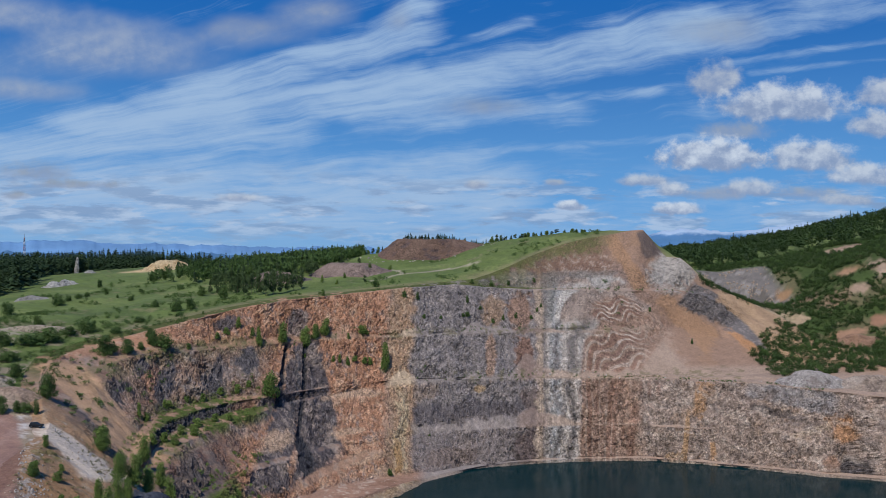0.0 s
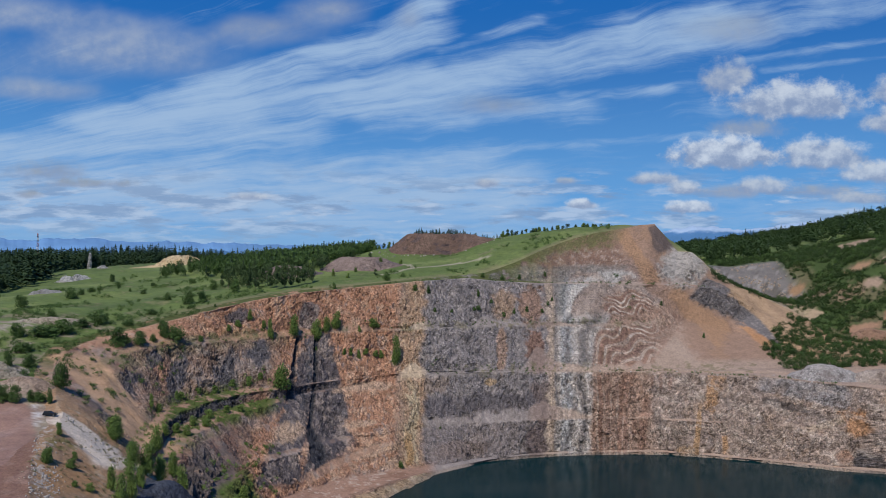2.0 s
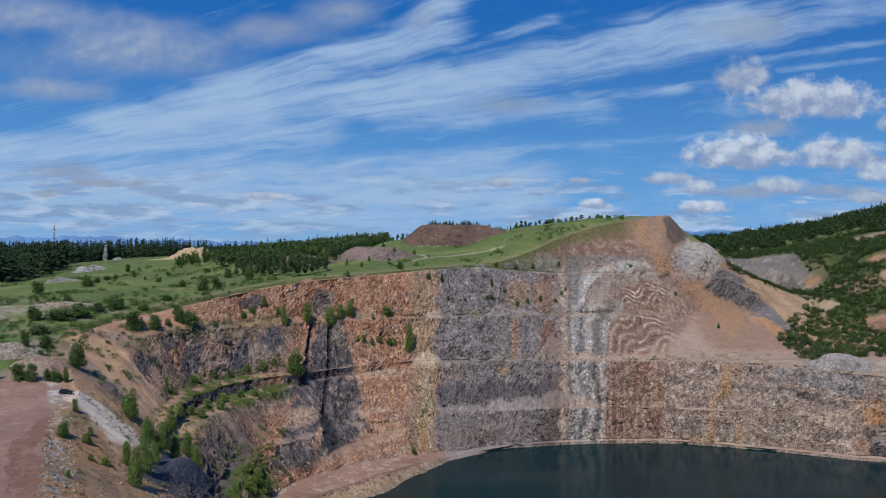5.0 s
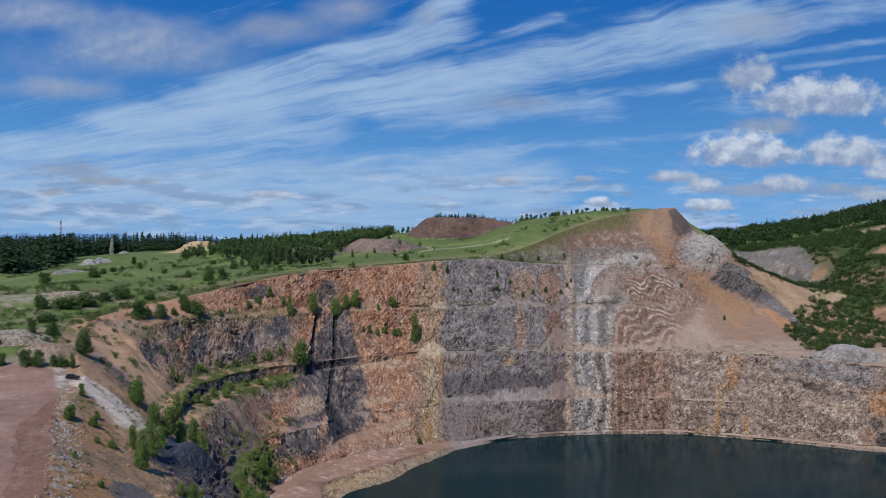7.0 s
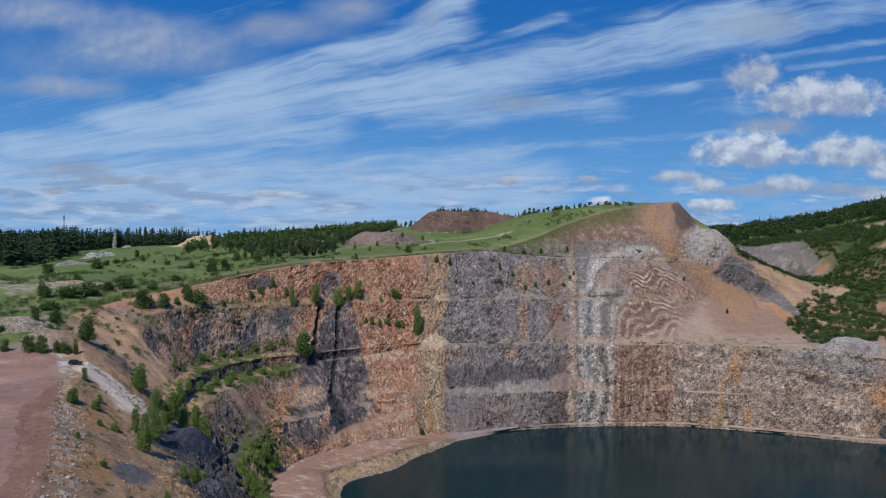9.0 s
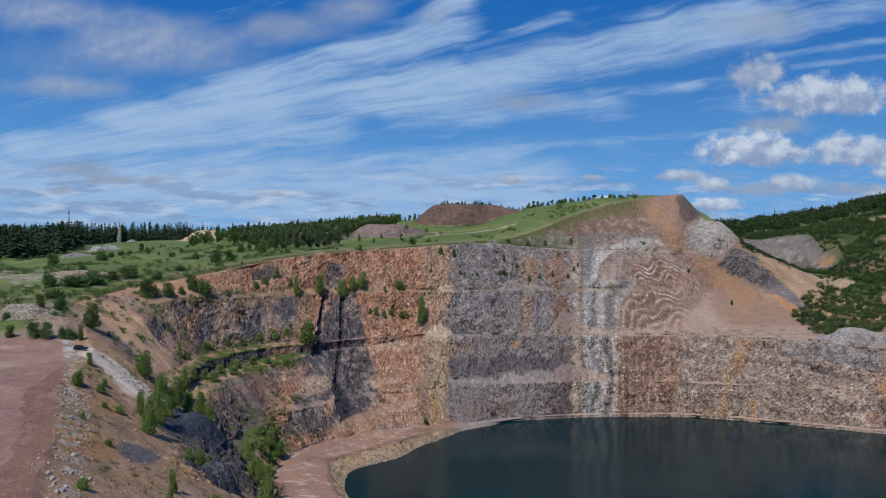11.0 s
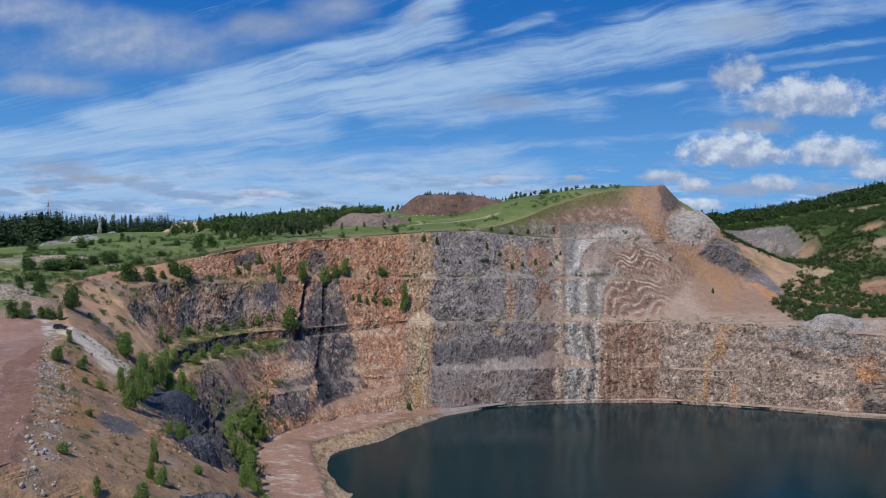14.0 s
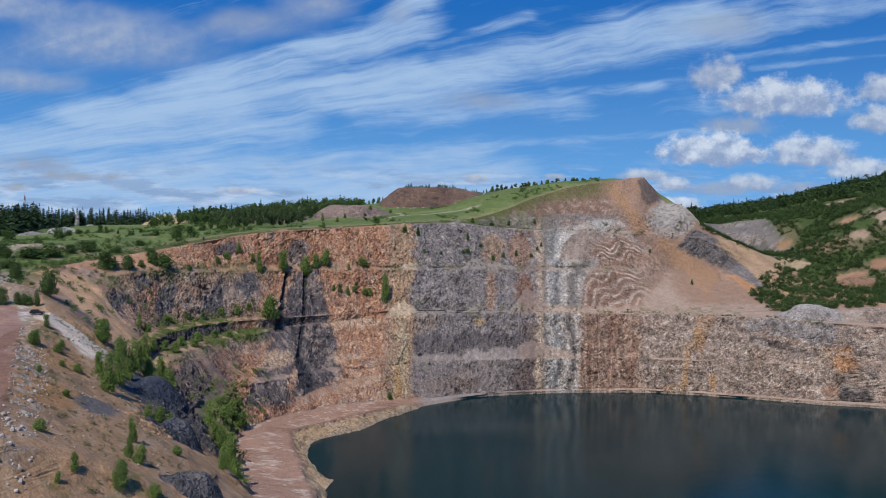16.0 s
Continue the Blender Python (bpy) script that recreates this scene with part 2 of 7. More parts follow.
    relief = k.math("ADD", k.math("ADD", k.math("MULTIPLY", fine, 0.5), mid), k.math("SUBTRACT", k.math("MULTIPLY", chip, 0.5), k.math("ADD", k.math("MULTIPLY", chip_far, 0.7), slab_far)))
    bump(k, bsdf, k.math("MULTIPLY", relief, k.math("ADD", k.math("MULTIPLY", hard, 0.85), 0.15)), depth, 0.9)
    return m


def turf_material():
    """Grass and soil: tufts and patches over the sheet's own colours."""
    m, k, bsdf = material("turf and soil")
    col = k.add("ShaderNodeVertexColor")
    col.layer_name = "Colour"
    p = place(k)
    tuft, patchy, sweep = k.noise(p, 1.1, 4.0, 0.7), k.noise(p, 0.20, 4.0, 0.6), k.noise(p, 0.035, 3.0, 0.5)
    gain = k.math("MAXIMUM", swing(k, (tuft, 0.95), (patchy, 0.75), (sweep, 0.5)), 0.15)
    k.put(k.mix(1.0, col.outputs[0], k.xyz(gain, gain, k.math("POWER", gain, 0.8)), "MULTIPLY"), bsdf.inputs["Base Color"])
    bsdf.inputs["Roughness"].default_value = 0.95
    bump(k, bsdf, k.math("ADD", tuft, patchy), 0.25, 0.5)
    return m


wall_rock = ground_material("quarry rock", 0.78, 1.2, 1.2, True)
rock = ground_material("rock", 0.70, 1.2, 0.9)
soil = turf_material()


def water_material():
    m, k, bsdf = material("lake water")
    p = place(k)
    mottled = k.noise(p, 0.012, 3.0, 0.5)
    k.put(k.mix(mottled, (0.0014, 0.016, 0.019), (0.0020, 0.022, 0.027)), bsdf.inputs["Base Color"])
    bsdf.inputs["Roughness"].default_value = 0.12
    bsdf.inputs["IOR"].default_value = 1.33
    bsdf.inputs["Specular IOR Level"].default_value = 0.085
    ripple = k.math("ADD", k.noise(p, 0.9, 3.0, 0.6), k.math("MULTIPLY", k.noise(p, 0.2, 2.0, 0.5), 1.5))
    bump(k, bsdf, ripple, 0.05, 0.4)
    return m


water_mat = water_material()

# ---------------------------------------------------------------- the lie of the land
S = 2.0                                   # metres to a unit of the plan below
CENTRE = np.array((20.0, 140.0))          # middle of the pit, in plan units


def hashed(ix, iy, iz):
    h = (ix * 374761393 + iy * 668265263 + iz * 2147483647) & 0xFFFFFFFF
    h = ((h ^ (h >> 13)) * 1274126177) & 0xFFFFFFFF
    return ((h ^ (h >> 16)) & 0xFFFFFF) / 0xFFFFFF


def lattice(x, y, z):
    """Smooth value noise between -1 and 1."""
    ix, iy, iz = (np.floor(a).astype(np.int64) for a in (x, y, z))
    fx, fy, fz = x - ix, y - iy, z - iz
    fx, fy, fz = (f * f * f * (f * (f * 6 - 15) + 10) for f in (fx, fy, fz))
    total = 0.0
    for dx in (0, 1):
        for dy in (0, 1):
            for dz in (0, 1):
                w = (fx if dx else 1 - fx) * (fy if dy else 1 - fy) * (fz if dz else 1 - fz)
                total = total + w * hashed(ix + dx, iy + dy, iz + dz)
    return 2 * total - 1


def fractal(x, y, z, octaves=4, gain=0.5, ridged=False):
    total, amp, norm, f = 0.0, 1.0, 0.0, 1.0
    for i in range(octaves):
        n = lattice(x * f + 17 * i, y * f + 31 * i, z * f + 7 * i)
        total = total + amp * ((1 - 2 * np.abs(n)) if ridged else n)
        norm += amp
        amp *= gain
        f *= 2.03
    return total / norm


def smooth(x, a, b):
    t = np.clip((x - a) / (b - a), 0, 1)
    return t * t * (3 - 2 * t)


def ring(points):
    """A closed line round the pit, as radius and height by bearing (degrees east of north)."""
    p = np.array(points, float)
    d = p[:, :2] - CENTRE
    th = np.degrees(np.arctan2(d[:, 0], d[:, 1]))
    order = np.argsort(th)
    th, r, z = th[order], np.hypot(d[:, 0], d[:, 1])[order], p[order, 2]
    th = np.concatenate((th[-3:] - 360, th, th[:3] + 360))
    r, z = (np.concatenate((a[-3:], a, a[:3])) for a in (r, z))
    return lambda q: (np.interp(q, th, r), np.interp(q, th, z))


SOUTH = [(-20, -60), (60, -70), (150, -10), (205, 80), (195, 160)]


def south(share, z):
    """The unseen near side of the pit: the outline pulled in towards the centre."""
    return [(CENTRE[0] + (x - CENTRE[0]) * share, CENTRE[1] + (y - CENTRE[1]) * share, z) for x, y in SOUTH]


shore = ring(south(0.62, 0) + [(-5, 95, 0), (-14, 122, 0), (-18, 147, 0), (-26, 176, 0), (-17, 187, 0), (-11, 202, 0), (-3, 217, 0),
             (12, 231, 0), (35, 238, 0), (60, 240, 0), (81, 233, 0), (100, 224, 0), (116, 219, 0)])
bank = ring(south(0.64, 2) + [(-6, 94, 5), (-14, 115, 4.2), (-20.5, 132, 3.6), (-24, 147, 3.4), (-28, 161, 3), (-31, 177, 2.4), (-25, 188, 2), (-17, 199, 2),
            (-11, 209, 1.4), (-4, 219, 0.6), (12, 232, 0.6), (35, 239, 0.6), (60, 241, 0.6), (81, 234, 0.6), (101, 225, 0.6), (117, 220, 0.6)])
ramp = ring(south(0.66, 3) + [(-12, 90, 8), (-24, 113, 6.5), (-28.5, 126, 5), (-34.5, 142, 4), (-38, 155, 3.4), (-40, 170, 3), (-37, 186, 3),
            (-27, 202, 2.4), (-14, 216, 1.5), (-4, 222, 1), (12, 233, 1), (35, 240, 1), (60, 242, 1), (81, 235, 1), (102, 226, 1), (118, 221, 1)])
crest1 = ring(south(0.72, 10) + [(-20, 84, 12), (-34, 110, 11), (-37, 125, 10), (-41, 142, 9), (-44, 160, 9), (-46, 177, 10), (-42, 188, 10),
              (-35, 202, 9.5), (-28, 215, 9), (-16, 224, 9), (-6, 233, 9), (13, 239, 9), (36, 245, 9.5), (54, 246, 9), (70, 242, 9), (95, 234, 10), (108, 229, 9), (119, 224, 9)])
toe2 = ring(south(0.75, 10.5) + [(-22, 82, 13), (-36, 108, 12.5), (-39, 123, 11), (-44, 142, 10), (-47, 160, 10), (-49, 177, 11), (-45, 190, 11),
            (-38, 205, 10.3), (-30, 218, 9.8), (-17, 227, 9.6), (-6, 235, 9.6), (13, 241, 9.6), (36, 247, 10), (54, 248, 9.6), (70, 244, 9.6), (96, 236, 10.5), (109, 231, 9.6), (120, 226, 9.6)])
crest2 = ring(south(0.81, 18) + [(-28, 79, 17), (-39, 104, 17), (-42, 115, 17), (-46, 130, 16.5), (-50, 150, 16), (-54, 165, 16.5), (-55, 182, 18),
              (-50, 197, 19), (-43, 211, 19.5), (-33, 226, 20), (-22, 236, 21), (-12, 241, 22.3), (11, 249, 22), (40, 253, 21.5), (65, 255, 21.5), (78, 250, 21.3), (91, 246, 21.7), (108, 236, 21), (122, 230, 20.3)])
toe3 = ring(south(0.85, 19) + [(-32, 78, 19), (-43, 103, 20), (-48, 118, 20), (-53, 135, 20.5), (-57, 152, 20), (-62, 170, 20.4), (-65, 186, 21.8),
            (-60, 200, 22.6), (-50, 215, 22.8), (-36, 229, 22.5), (-23, 240, 22.5), (-12, 243, 23), (11, 251, 22.6), (40, 256, 22.3), (65, 258, 22.3), (80, 256, 22), (95, 258, 22.5), (112, 246, 23), (128, 240, 23)])
crest3 = ring(south(0.93, 22) + [(-36, 77, 21), (-45, 99, 22), (-52, 115, 23), (-58, 135, 24.5), (-63, 150, 26), (-70, 166, 27), (-74, 181, 30),
              (-72, 197, 33), (-63, 211, 34), (-50, 224, 34.3), (-38, 236, 34), (-27, 243, 35), (-14, 249, 35), (0, 256, 34.5), (13, 261, 35), (28, 265, 34.5), (42, 268, 35), (54, 271, 35), (66, 276, 34), (80, 283, 33), (95, 287, 31), (112, 272, 26), (131, 253, 25)])
toe4 = ring(south(0.95, 22.4) + [(-37, 76, 22), (-46, 96, 23), (-53, 112, 24), (-60, 136, 25.5), (-65, 150, 27), (-73, 165, 29), (-78, 181, 32),
            (-75, 198, 34.4), (-65, 213, 34.8), (-52, 227, 35), (-39, 239, 34.8), (-28, 246, 35.6), (-15, 252, 35.6), (0, 259, 35.2), (13, 264, 35.6), (28, 268, 35.2), (42, 271, 35.6), (54, 274, 35.6), (66, 279, 35), (80, 286, 34), (96, 290, 32), (114, 274, 27), (132, 255, 25.4)])
rim = ring(south(1.0, 24) + [(-53, 28, 24), (-40, 74, 24), (-47, 91, 25), (-51, 102, 26), (-58, 114, 26.5), (-64, 137, 28), (-69, 148, 29), (-78, 163, 32.5), (-84, 180, 35.5),
           (-82, 197, 37), (-72, 212, 39.5), (-56, 228, 43.5), (-43, 242, 45.5), (-30, 251, 46.5), (-19, 258, 47.5), (-8, 264, 48.3), (4, 270, 49), (13, 273, 48), (29, 279, 47), (49, 285, 47), (65, 289, 46.5), (78, 294, 46.5), (92, 298, 45), (108, 297, 37), (117, 278, 28), (133, 258, 26)])
brow = ring(south(1.04, 24) + [(-56, 26, 24), (-43, 72, 24), (-50, 89, 25), (-55, 100, 26), (-62, 113, 26.7), (-67, 138, 28.2), (-73, 149, 29.3), (-82, 164, 33), (-88, 181, 36),
            (-86, 199, 37.5), (-75, 215, 40), (-58, 231, 44), (-45, 245, 46), (-31, 255, 47), (-20, 262, 48), (-8, 268, 49), (4, 274, 50), (10, 278, 50.5), (15.8, 283, 52.2), (21.8, 287, 54.3), (30.1, 294, 57.9), (43.2, 304, 62.5), (52.2, 310, 64.6), (63.7, 316, 66.5), (70.6, 319, 67.9), (75.8, 319, 68.3), (78.5, 317, 64.7), (81.3, 314, 60), (82.8, 312, 58), (87.1, 309, 57.7), (90.6, 307, 54.4), (93.5, 306, 50), (101, 306, 46), (109, 306, 43), (125, 302, 35), (126, 284, 30), (137, 261, 27)])

MEADOW = [(-104, 203, 40), (-121, 230, 41), (-72, 269, 46), (-90, 240, 43), (-145, 370, 49), (-110, 310, 46.5), (-148, 408, 50), (-180, 330, 43), (-150, 330, 44.5),
          (-226, 430, 46), (-172, 480, 49), (-300, 450, 44), (-117, 372, 50), (-60, 360, 53), (-40, 420, 54), (-60, 500, 52)]
MIDDLE = [(-27, 292, 51), (-48, 267, 48.4), (0, 290, 53), (10, 310, 58), (14, 345, 63), (-30, 345, 58.5), (-6, 325, 56.5), (27, 335, 65.2), (37, 335, 66.6), (48, 332, 67.9), (55, 330, 68.5), (67, 326, 68.8), (85, 350, 58), (30, 420, 58), (-60, 400, 55)]
VALLEY = [(92, 356, 53.5), (108, 351, 53), (125, 349, 53.5), (140, 347, 54), (112, 336, 45), (122, 330, 39.5), (130, 325, 38.5), (110, 368, 54), (128, 366, 54.5), (145, 366, 57), (148, 314, 50), (120, 262, 24.5), (140, 265, 27), (150, 290, 38), (174, 330, 62), (133, 290, 32), (160, 255, 30)]
HILL = [(140, 500, 60), (164, 439, 60), (192, 432, 68), (237, 450, 79), (300, 430, 92), (250, 380, 80), (205, 350, 70), (400, 450, 108), (105, 470, 54), (60, 520, 50)]
NEAR = [(-100, 100, 27), (-80, 130, 28), (-86, 145, 30), (-92, 166, 35), (-76, 158, 31), (-115, 175, 37), (-65, 60, 24), (-110, 40, 25), (-150, 120, 30), (-180, 220, 40)]
AROUND = [(240, 260, 62), (220, 180, 35), (230, 60, 26), (0, -120, 24), (-150, -80, 24), (700, 300, 60), (500, 700, 55), (0, 800, 32), (-500, 700, 30),
          (-700, 200, 28), (-500, -500, 24), (500, -500, 24), (200, 900, 35), (-250, 600, 42)]


def land():
    """A smooth sheet through spot heights and through the pit's brow."""
    q = np.arange(-180, 180, 9.0)
    r, z = brow(q)
    spots = np.array(MEADOW + MIDDLE + VALLEY + HILL + NEAR + AROUND, float)
    line = np.stack((CENTRE[0] + r * np.sin(np.radians(q)), CENTRE[1] + r * np.cos(np.radians(q)), z), 1)
    pts = np.concatenate((spots, line))
    n = len(pts)
    dist = np.hypot(pts[:, None, 0] - pts[None, :, 0], pts[:, None, 1] - pts[None, :, 1])
    m = np.zeros((n + 1, n + 1))
    m[:n, :n], m[:n, n], m[n, :n] = -dist, 1, 1
    w = np.linalg.solve(m, np.concatenate((pts[:, 2], [0])))

    def height(x, y):
        shape = np.shape(x)
        x, y = np.ravel(x), np.ravel(y)
        out = np.full(len(x), w[n])
        for i in range(n):
            out -= w[i] * np.sqrt((x - pts[i, 0]) ** 2 + (y - pts[i, 1]) ** 2 + 9.0)
        far = smooth(np.hypot(x, y - 200), 600, 1000)
        return (out * (1 - far) + 28 * far).reshape(shape)
    return height


plain = land()


def bearings():
    """Fine steps round the sides that are seen, coarse ones behind."""
    return np.concatenate((np.arange(-142, -80, 0.2), np.arange(-80, 46, 0.14), np.arange(46, 62, 0.5), np.arange(62, 218, 3.0)))


BEAR = bearings()


def between(a, b, fr, fz):
    """A line part of the way from one to another: breaks a wide ledge into two with a low face."""
    def line(q):
        (r0, z0), (r1, z1) = a(q), b(q)
        return r0 + (r1 - r0) * fr, z0 + (z1 - z0) * fz
    return line


def lip(q):
    """The back of the narrow ledge at the foot of the hill's cap."""
    (r0, z0), (r1, z1) = rim(q), brow(q)
    return r0 + np.minimum(2.4, 0.3 * (r1 - r0)), z0 + np.minimum(0.4, 0.2 * np.abs(z1 - z0))


LINES = [(shore, 0.93, -9.0, 3), (shore, 1.0, -0.6, 2), (bank, 1, 0, 12), (ramp, 1, 0, 26), (crest1, 1, 0, 24), (toe2, 1, 0, 5), (crest2, 1, 0, 32), (between(crest2, toe3, 0.50, 0.22), 1, 0, 6), (between(crest2, toe3, 0.62, 0.85), 1, 0, 7), (toe3, 1, 0, 5),
         (crest3, 1, 0, 34), (toe4, 1, 0, 5), (rim, 1, 0, 32), (lip, 1, 0, 5), (brow, 1, 0, 34)]


def shell():
    """Radius, height and line number from the lake bed up to the brow."""
    rs, zs, level = [], [], []
    wob = [fractal(BEAR / 2.2, BEAR * 0 + 5.3 * i, BEAR * 0, 3, 0.4) * 0.7 for i in range(len(LINES))]
    prev = None
    even = 1 - smooth(BEAR, -90, -77)                # no ledges on the loose slope under the road
    pinch = smooth(BEAR, -26, -14) * (0.62 + 0.38 * fractal(BEAR / 4, BEAR * 0, BEAR * 0, 2))
    pinch = np.maximum(pinch, np.clip(0.8 + 0.8 * fractal(BEAR / 5, BEAR * 0 + 3, BEAR * 0, 2), 0.5, 0.92) * smooth(BEAR, -66, -56) * 1.0)
    (ra, za), (rb, zb) = ramp(BEAR), rim(BEAR)
    for i, (line, share, down, rows) in enumerate(LINES):
        r, z = line(BEAR)
        if 4 <= i <= 11:
            f = (i - 3) / 9
            r = r * (1 - even) + (ra + (rb - ra) * f) * even
            z = z * (1 - even) + (za + (zb - za) * f ** 0.8) * even
        if i in (5, 7, 8, 9, 11):                    # the ledges pinch out towards the east
            edge = LINES[{5: 4, 11: 10}.get(i, 6)][0](BEAR)[0]
            wide = smooth(BEAR, 15, 22) + (1 - smooth(BEAR, -47, -39)) if 6 < i < 10 else 0.0
            r = edge + (r - edge) * (1 - pinch * (1 - wide))
        sway = wob[i]
        if i in (5, 7, 8, 9, 11):
            sway = sway + (wob[{5: 4, 11: 10}.get(i, 6)] - sway) * pinch
        r = r * share + sway * (0.4 if i < 3 else 1.0)
        z = z + (down if i < 2 else 0)
        if prev is not None:
            r = np.maximum(r, prev[0] + 0.25)
            for j in range(1, rows + 1):
                f = j / rows
                rs.append(prev[0] + (r - prev[0]) * f)
                zs.append(prev[1] + (z - prev[1]) * f)
                level.append(i - 1 + f)
        else:
            rs.append(r), zs.append(z), level.append(0.0)
        prev = (r, z)
    return np.array(rs), np.array(zs), np.array(level)


def normals(p):
    du, dv = np.gradient(p, axis=1), np.gradient(p, axis=0)
    n = np.cross(du, dv)
    n /= np.linalg.norm(n, axis=2, keepdims=True) + 1e-9
    return n * np.where(n[..., 2:3] < 0, -1, 1)


def grid_object(name, p, colour, mat, closed=False, facets=False, strata=None):
    rows, cols = p.shape[:2]
    a = np.arange(rows * cols).reshape(rows, cols)
    b = np.concatenate((a, a[:, :1]), 1) if closed else a
    quads = np.stack((b[:-1, :-1], b[:-1, 1:], b[1:, 1:], b[1:, :-1]), -1).reshape(-1, 4)
    me = bpy.data.meshes.new(name)
    me.vertices.add(rows * cols)
    me.vertices.foreach_set("co", p.reshape(-1).astype(np.float32))
    me.loops.add(quads.size)
    me.loops.foreach_set("vertex_index", quads.reshape(-1).astype(np.int32))
    me.polygons.add(len(quads))
    me.polygons.foreach_set("loop_start", np.arange(0, quads.size, 4, dtype=np.int32))
    me.update(calc_edges=True)
    if colour is not None:
        layer = me.color_attributes.new("Colour", "FLOAT_COLOR", "POINT")
        layer.data.foreach_set("color", np.concatenate((colour.reshape(-1, 3), np.full((rows * cols, 1), 1.0) if np.ndim(facets) == 0 else facets.reshape(-1, 1)), 1).reshape(-1).astype(np.float32))
    if strata is not None:
        layer = me.color_attributes.new("Strata", "FLOAT_COLOR", "POINT")
        layer.data.foreach_set("color", np.concatenate((strata.reshape(-1, 3), np.ones((rows * cols, 1))), 1).reshape(-1).astype(np.float32))
    flat = np.full(len(quads), facets, bool) if np.ndim(facets) == 0 else (facets[:-1] > 0.5).reshape(-1)
    me.polygons.foreach_set("use_smooth", ~flat)
    me.materials.append(mat)
    me.validate()
    return new(name, me)


def mixed(c, mask, tone):
    return c * (1 - mask[..., None]) + np.array(tone) * mask[..., None]


def cells(x, y, z, seed):
    """Broken blocks: for each point the nearest seed's random value, its slanted face and the depth of the joint."""
    ix, iy, iz = (np.floor(a - 0.5).astype(np.int64) for a in (x, y, z))
    best, second = np.full(x.shape, 9.0), np.full(x.shape, 9.0)
    value, face = np.zeros(x.shape), np.zeros(x.shape)
    for dx in (0, 1):
        for dy in (0, 1):
            for dz in (0, 1):
                cx, cy, cz = ix + dx, iy + dy, iz + dz
                h = [hashed(cx + 57 * i + seed, cy - 31 * i, cz + 13 * i) for i in range(3)]
                ox, oy, oz = x - cx - h[0], y - cy - h[1], z - cz - h[2]
                d = ox * ox + oy * oy + oz * oz
                near = d < best
                second = np.where(near, best, np.minimum(second, d))
                slant = (h[1] - 0.5) * ox + (h[2] - 0.5) * oy + (h[0] - 0.5) * oz
                value, face = np.where(near, (h[0] + 3.7 * h[1] + 5.3 * h[2]) % 1.0, value), np.where(near, slant, face)
                best = np.where(near, d, best)
    return value, face, np.sqrt(second) - np.sqrt(best)


def wall_place(x, y):
    """Place along the far wall, from west to east."""
    return x * (1 - (y - 245) * 0.003)


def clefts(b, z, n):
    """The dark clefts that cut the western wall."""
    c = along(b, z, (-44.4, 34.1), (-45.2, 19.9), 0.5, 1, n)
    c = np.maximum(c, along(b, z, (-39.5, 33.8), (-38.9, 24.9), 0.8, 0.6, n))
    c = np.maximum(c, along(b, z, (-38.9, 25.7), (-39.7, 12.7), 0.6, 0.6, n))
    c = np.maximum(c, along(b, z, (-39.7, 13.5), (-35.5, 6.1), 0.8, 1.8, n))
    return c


def talus(b, z, n):
    """Loose scree that lies on the ledges and runs up against the faces above them."""
    cone = fractal(b / 5.0, b * 0 + 2, b * 0, 2)
    wide = fractal(b / 14.0, b * 0 + 8, b * 0, 2)
    t1 = band(b, -8.5, 41, 1.5) * (1 - smooth(z - (11.0 + 1.9 * cone + 1.6 * band(b, 14, 30, 4)) + 0.6 * n, -0.3, 0.4)) * smooth(z, 8.7, 9.3)
    t1 = np.maximum(t1, band(b, 41, 110, 3) * (1 - smooth(z - (10.0 + 1.6 * wide) + 0.8 * n, -0.3, 0.6)) * smooth(z, 8.9, 9.5) * 0.8)
    top = 22.6 + 1.6 * cone + 4.6 * np.exp(-((b - 24.8) / 4.2) ** 2) + 2.6 * np.exp(-((b + 12.4) / 2.6) ** 2) + 1.0 * band(b, 32, 70, 4)
    t2 = band(b, -16, 74, 1.5) * (1 - smooth(z - top + 0.7 * n, -0.3, 0.5)) * smooth(z, 20.6, 22.0)
    t3 = band(b, -66, 60, 3) * (1 - smooth(z - (35.6 + 1.7 * cone + 1.2 * wide) + 0.6 * n, -0.3, 0.5)) * smooth(z, 33.8, 34.5)
    t4 = (1 - smooth(np.abs(b - 65.6) - (30.8 - z) * 0.95 + 1.2 * n, -0.6, 0.6)) * smooth(z, 22.3, 23) * (1 - smooth(z, 30.8 - 0.5, 30.8 + 0.5))
    t5 = along(b, z, (-18.1, 6.9), (-38.4, 4.6), 0.5, 1.1, n)
    return np.clip(np.maximum.reduce((t1, t2, t3, t4, t5)), 0, 1)


def arch(b, z, bend):
    """Depth below the outer bed of the great fold: upright on its western limb, arching over, crumpled inside."""
    z = np.minimum(z, 46) + 0.66 * np.maximum(z - 46, 0)
    a = np.maximum(b - 27.0 + 0.9 * bend, 0.3)
    ripple = (1.0 + 0.8 * bend) * np.sin((b - 42.5) * 0.58 + 0.50 * (z - 30) + 2.6 * bend) + 0.35 * np.sin((b - 40) * 1.3 - 0.4 * z + 4 * bend)
    over = np.maximum(54.6 - z + ripple * smooth(b, 40, 46) * smooth(z, 20, 26) + 1.5 * bend, 0.3)
    tight = np.maximum(over - 7.0, 0.3)
    return (a ** -1.6 + over ** -1.6) ** -0.625, (a ** -4.0 + tight ** -4.0) ** -0.25


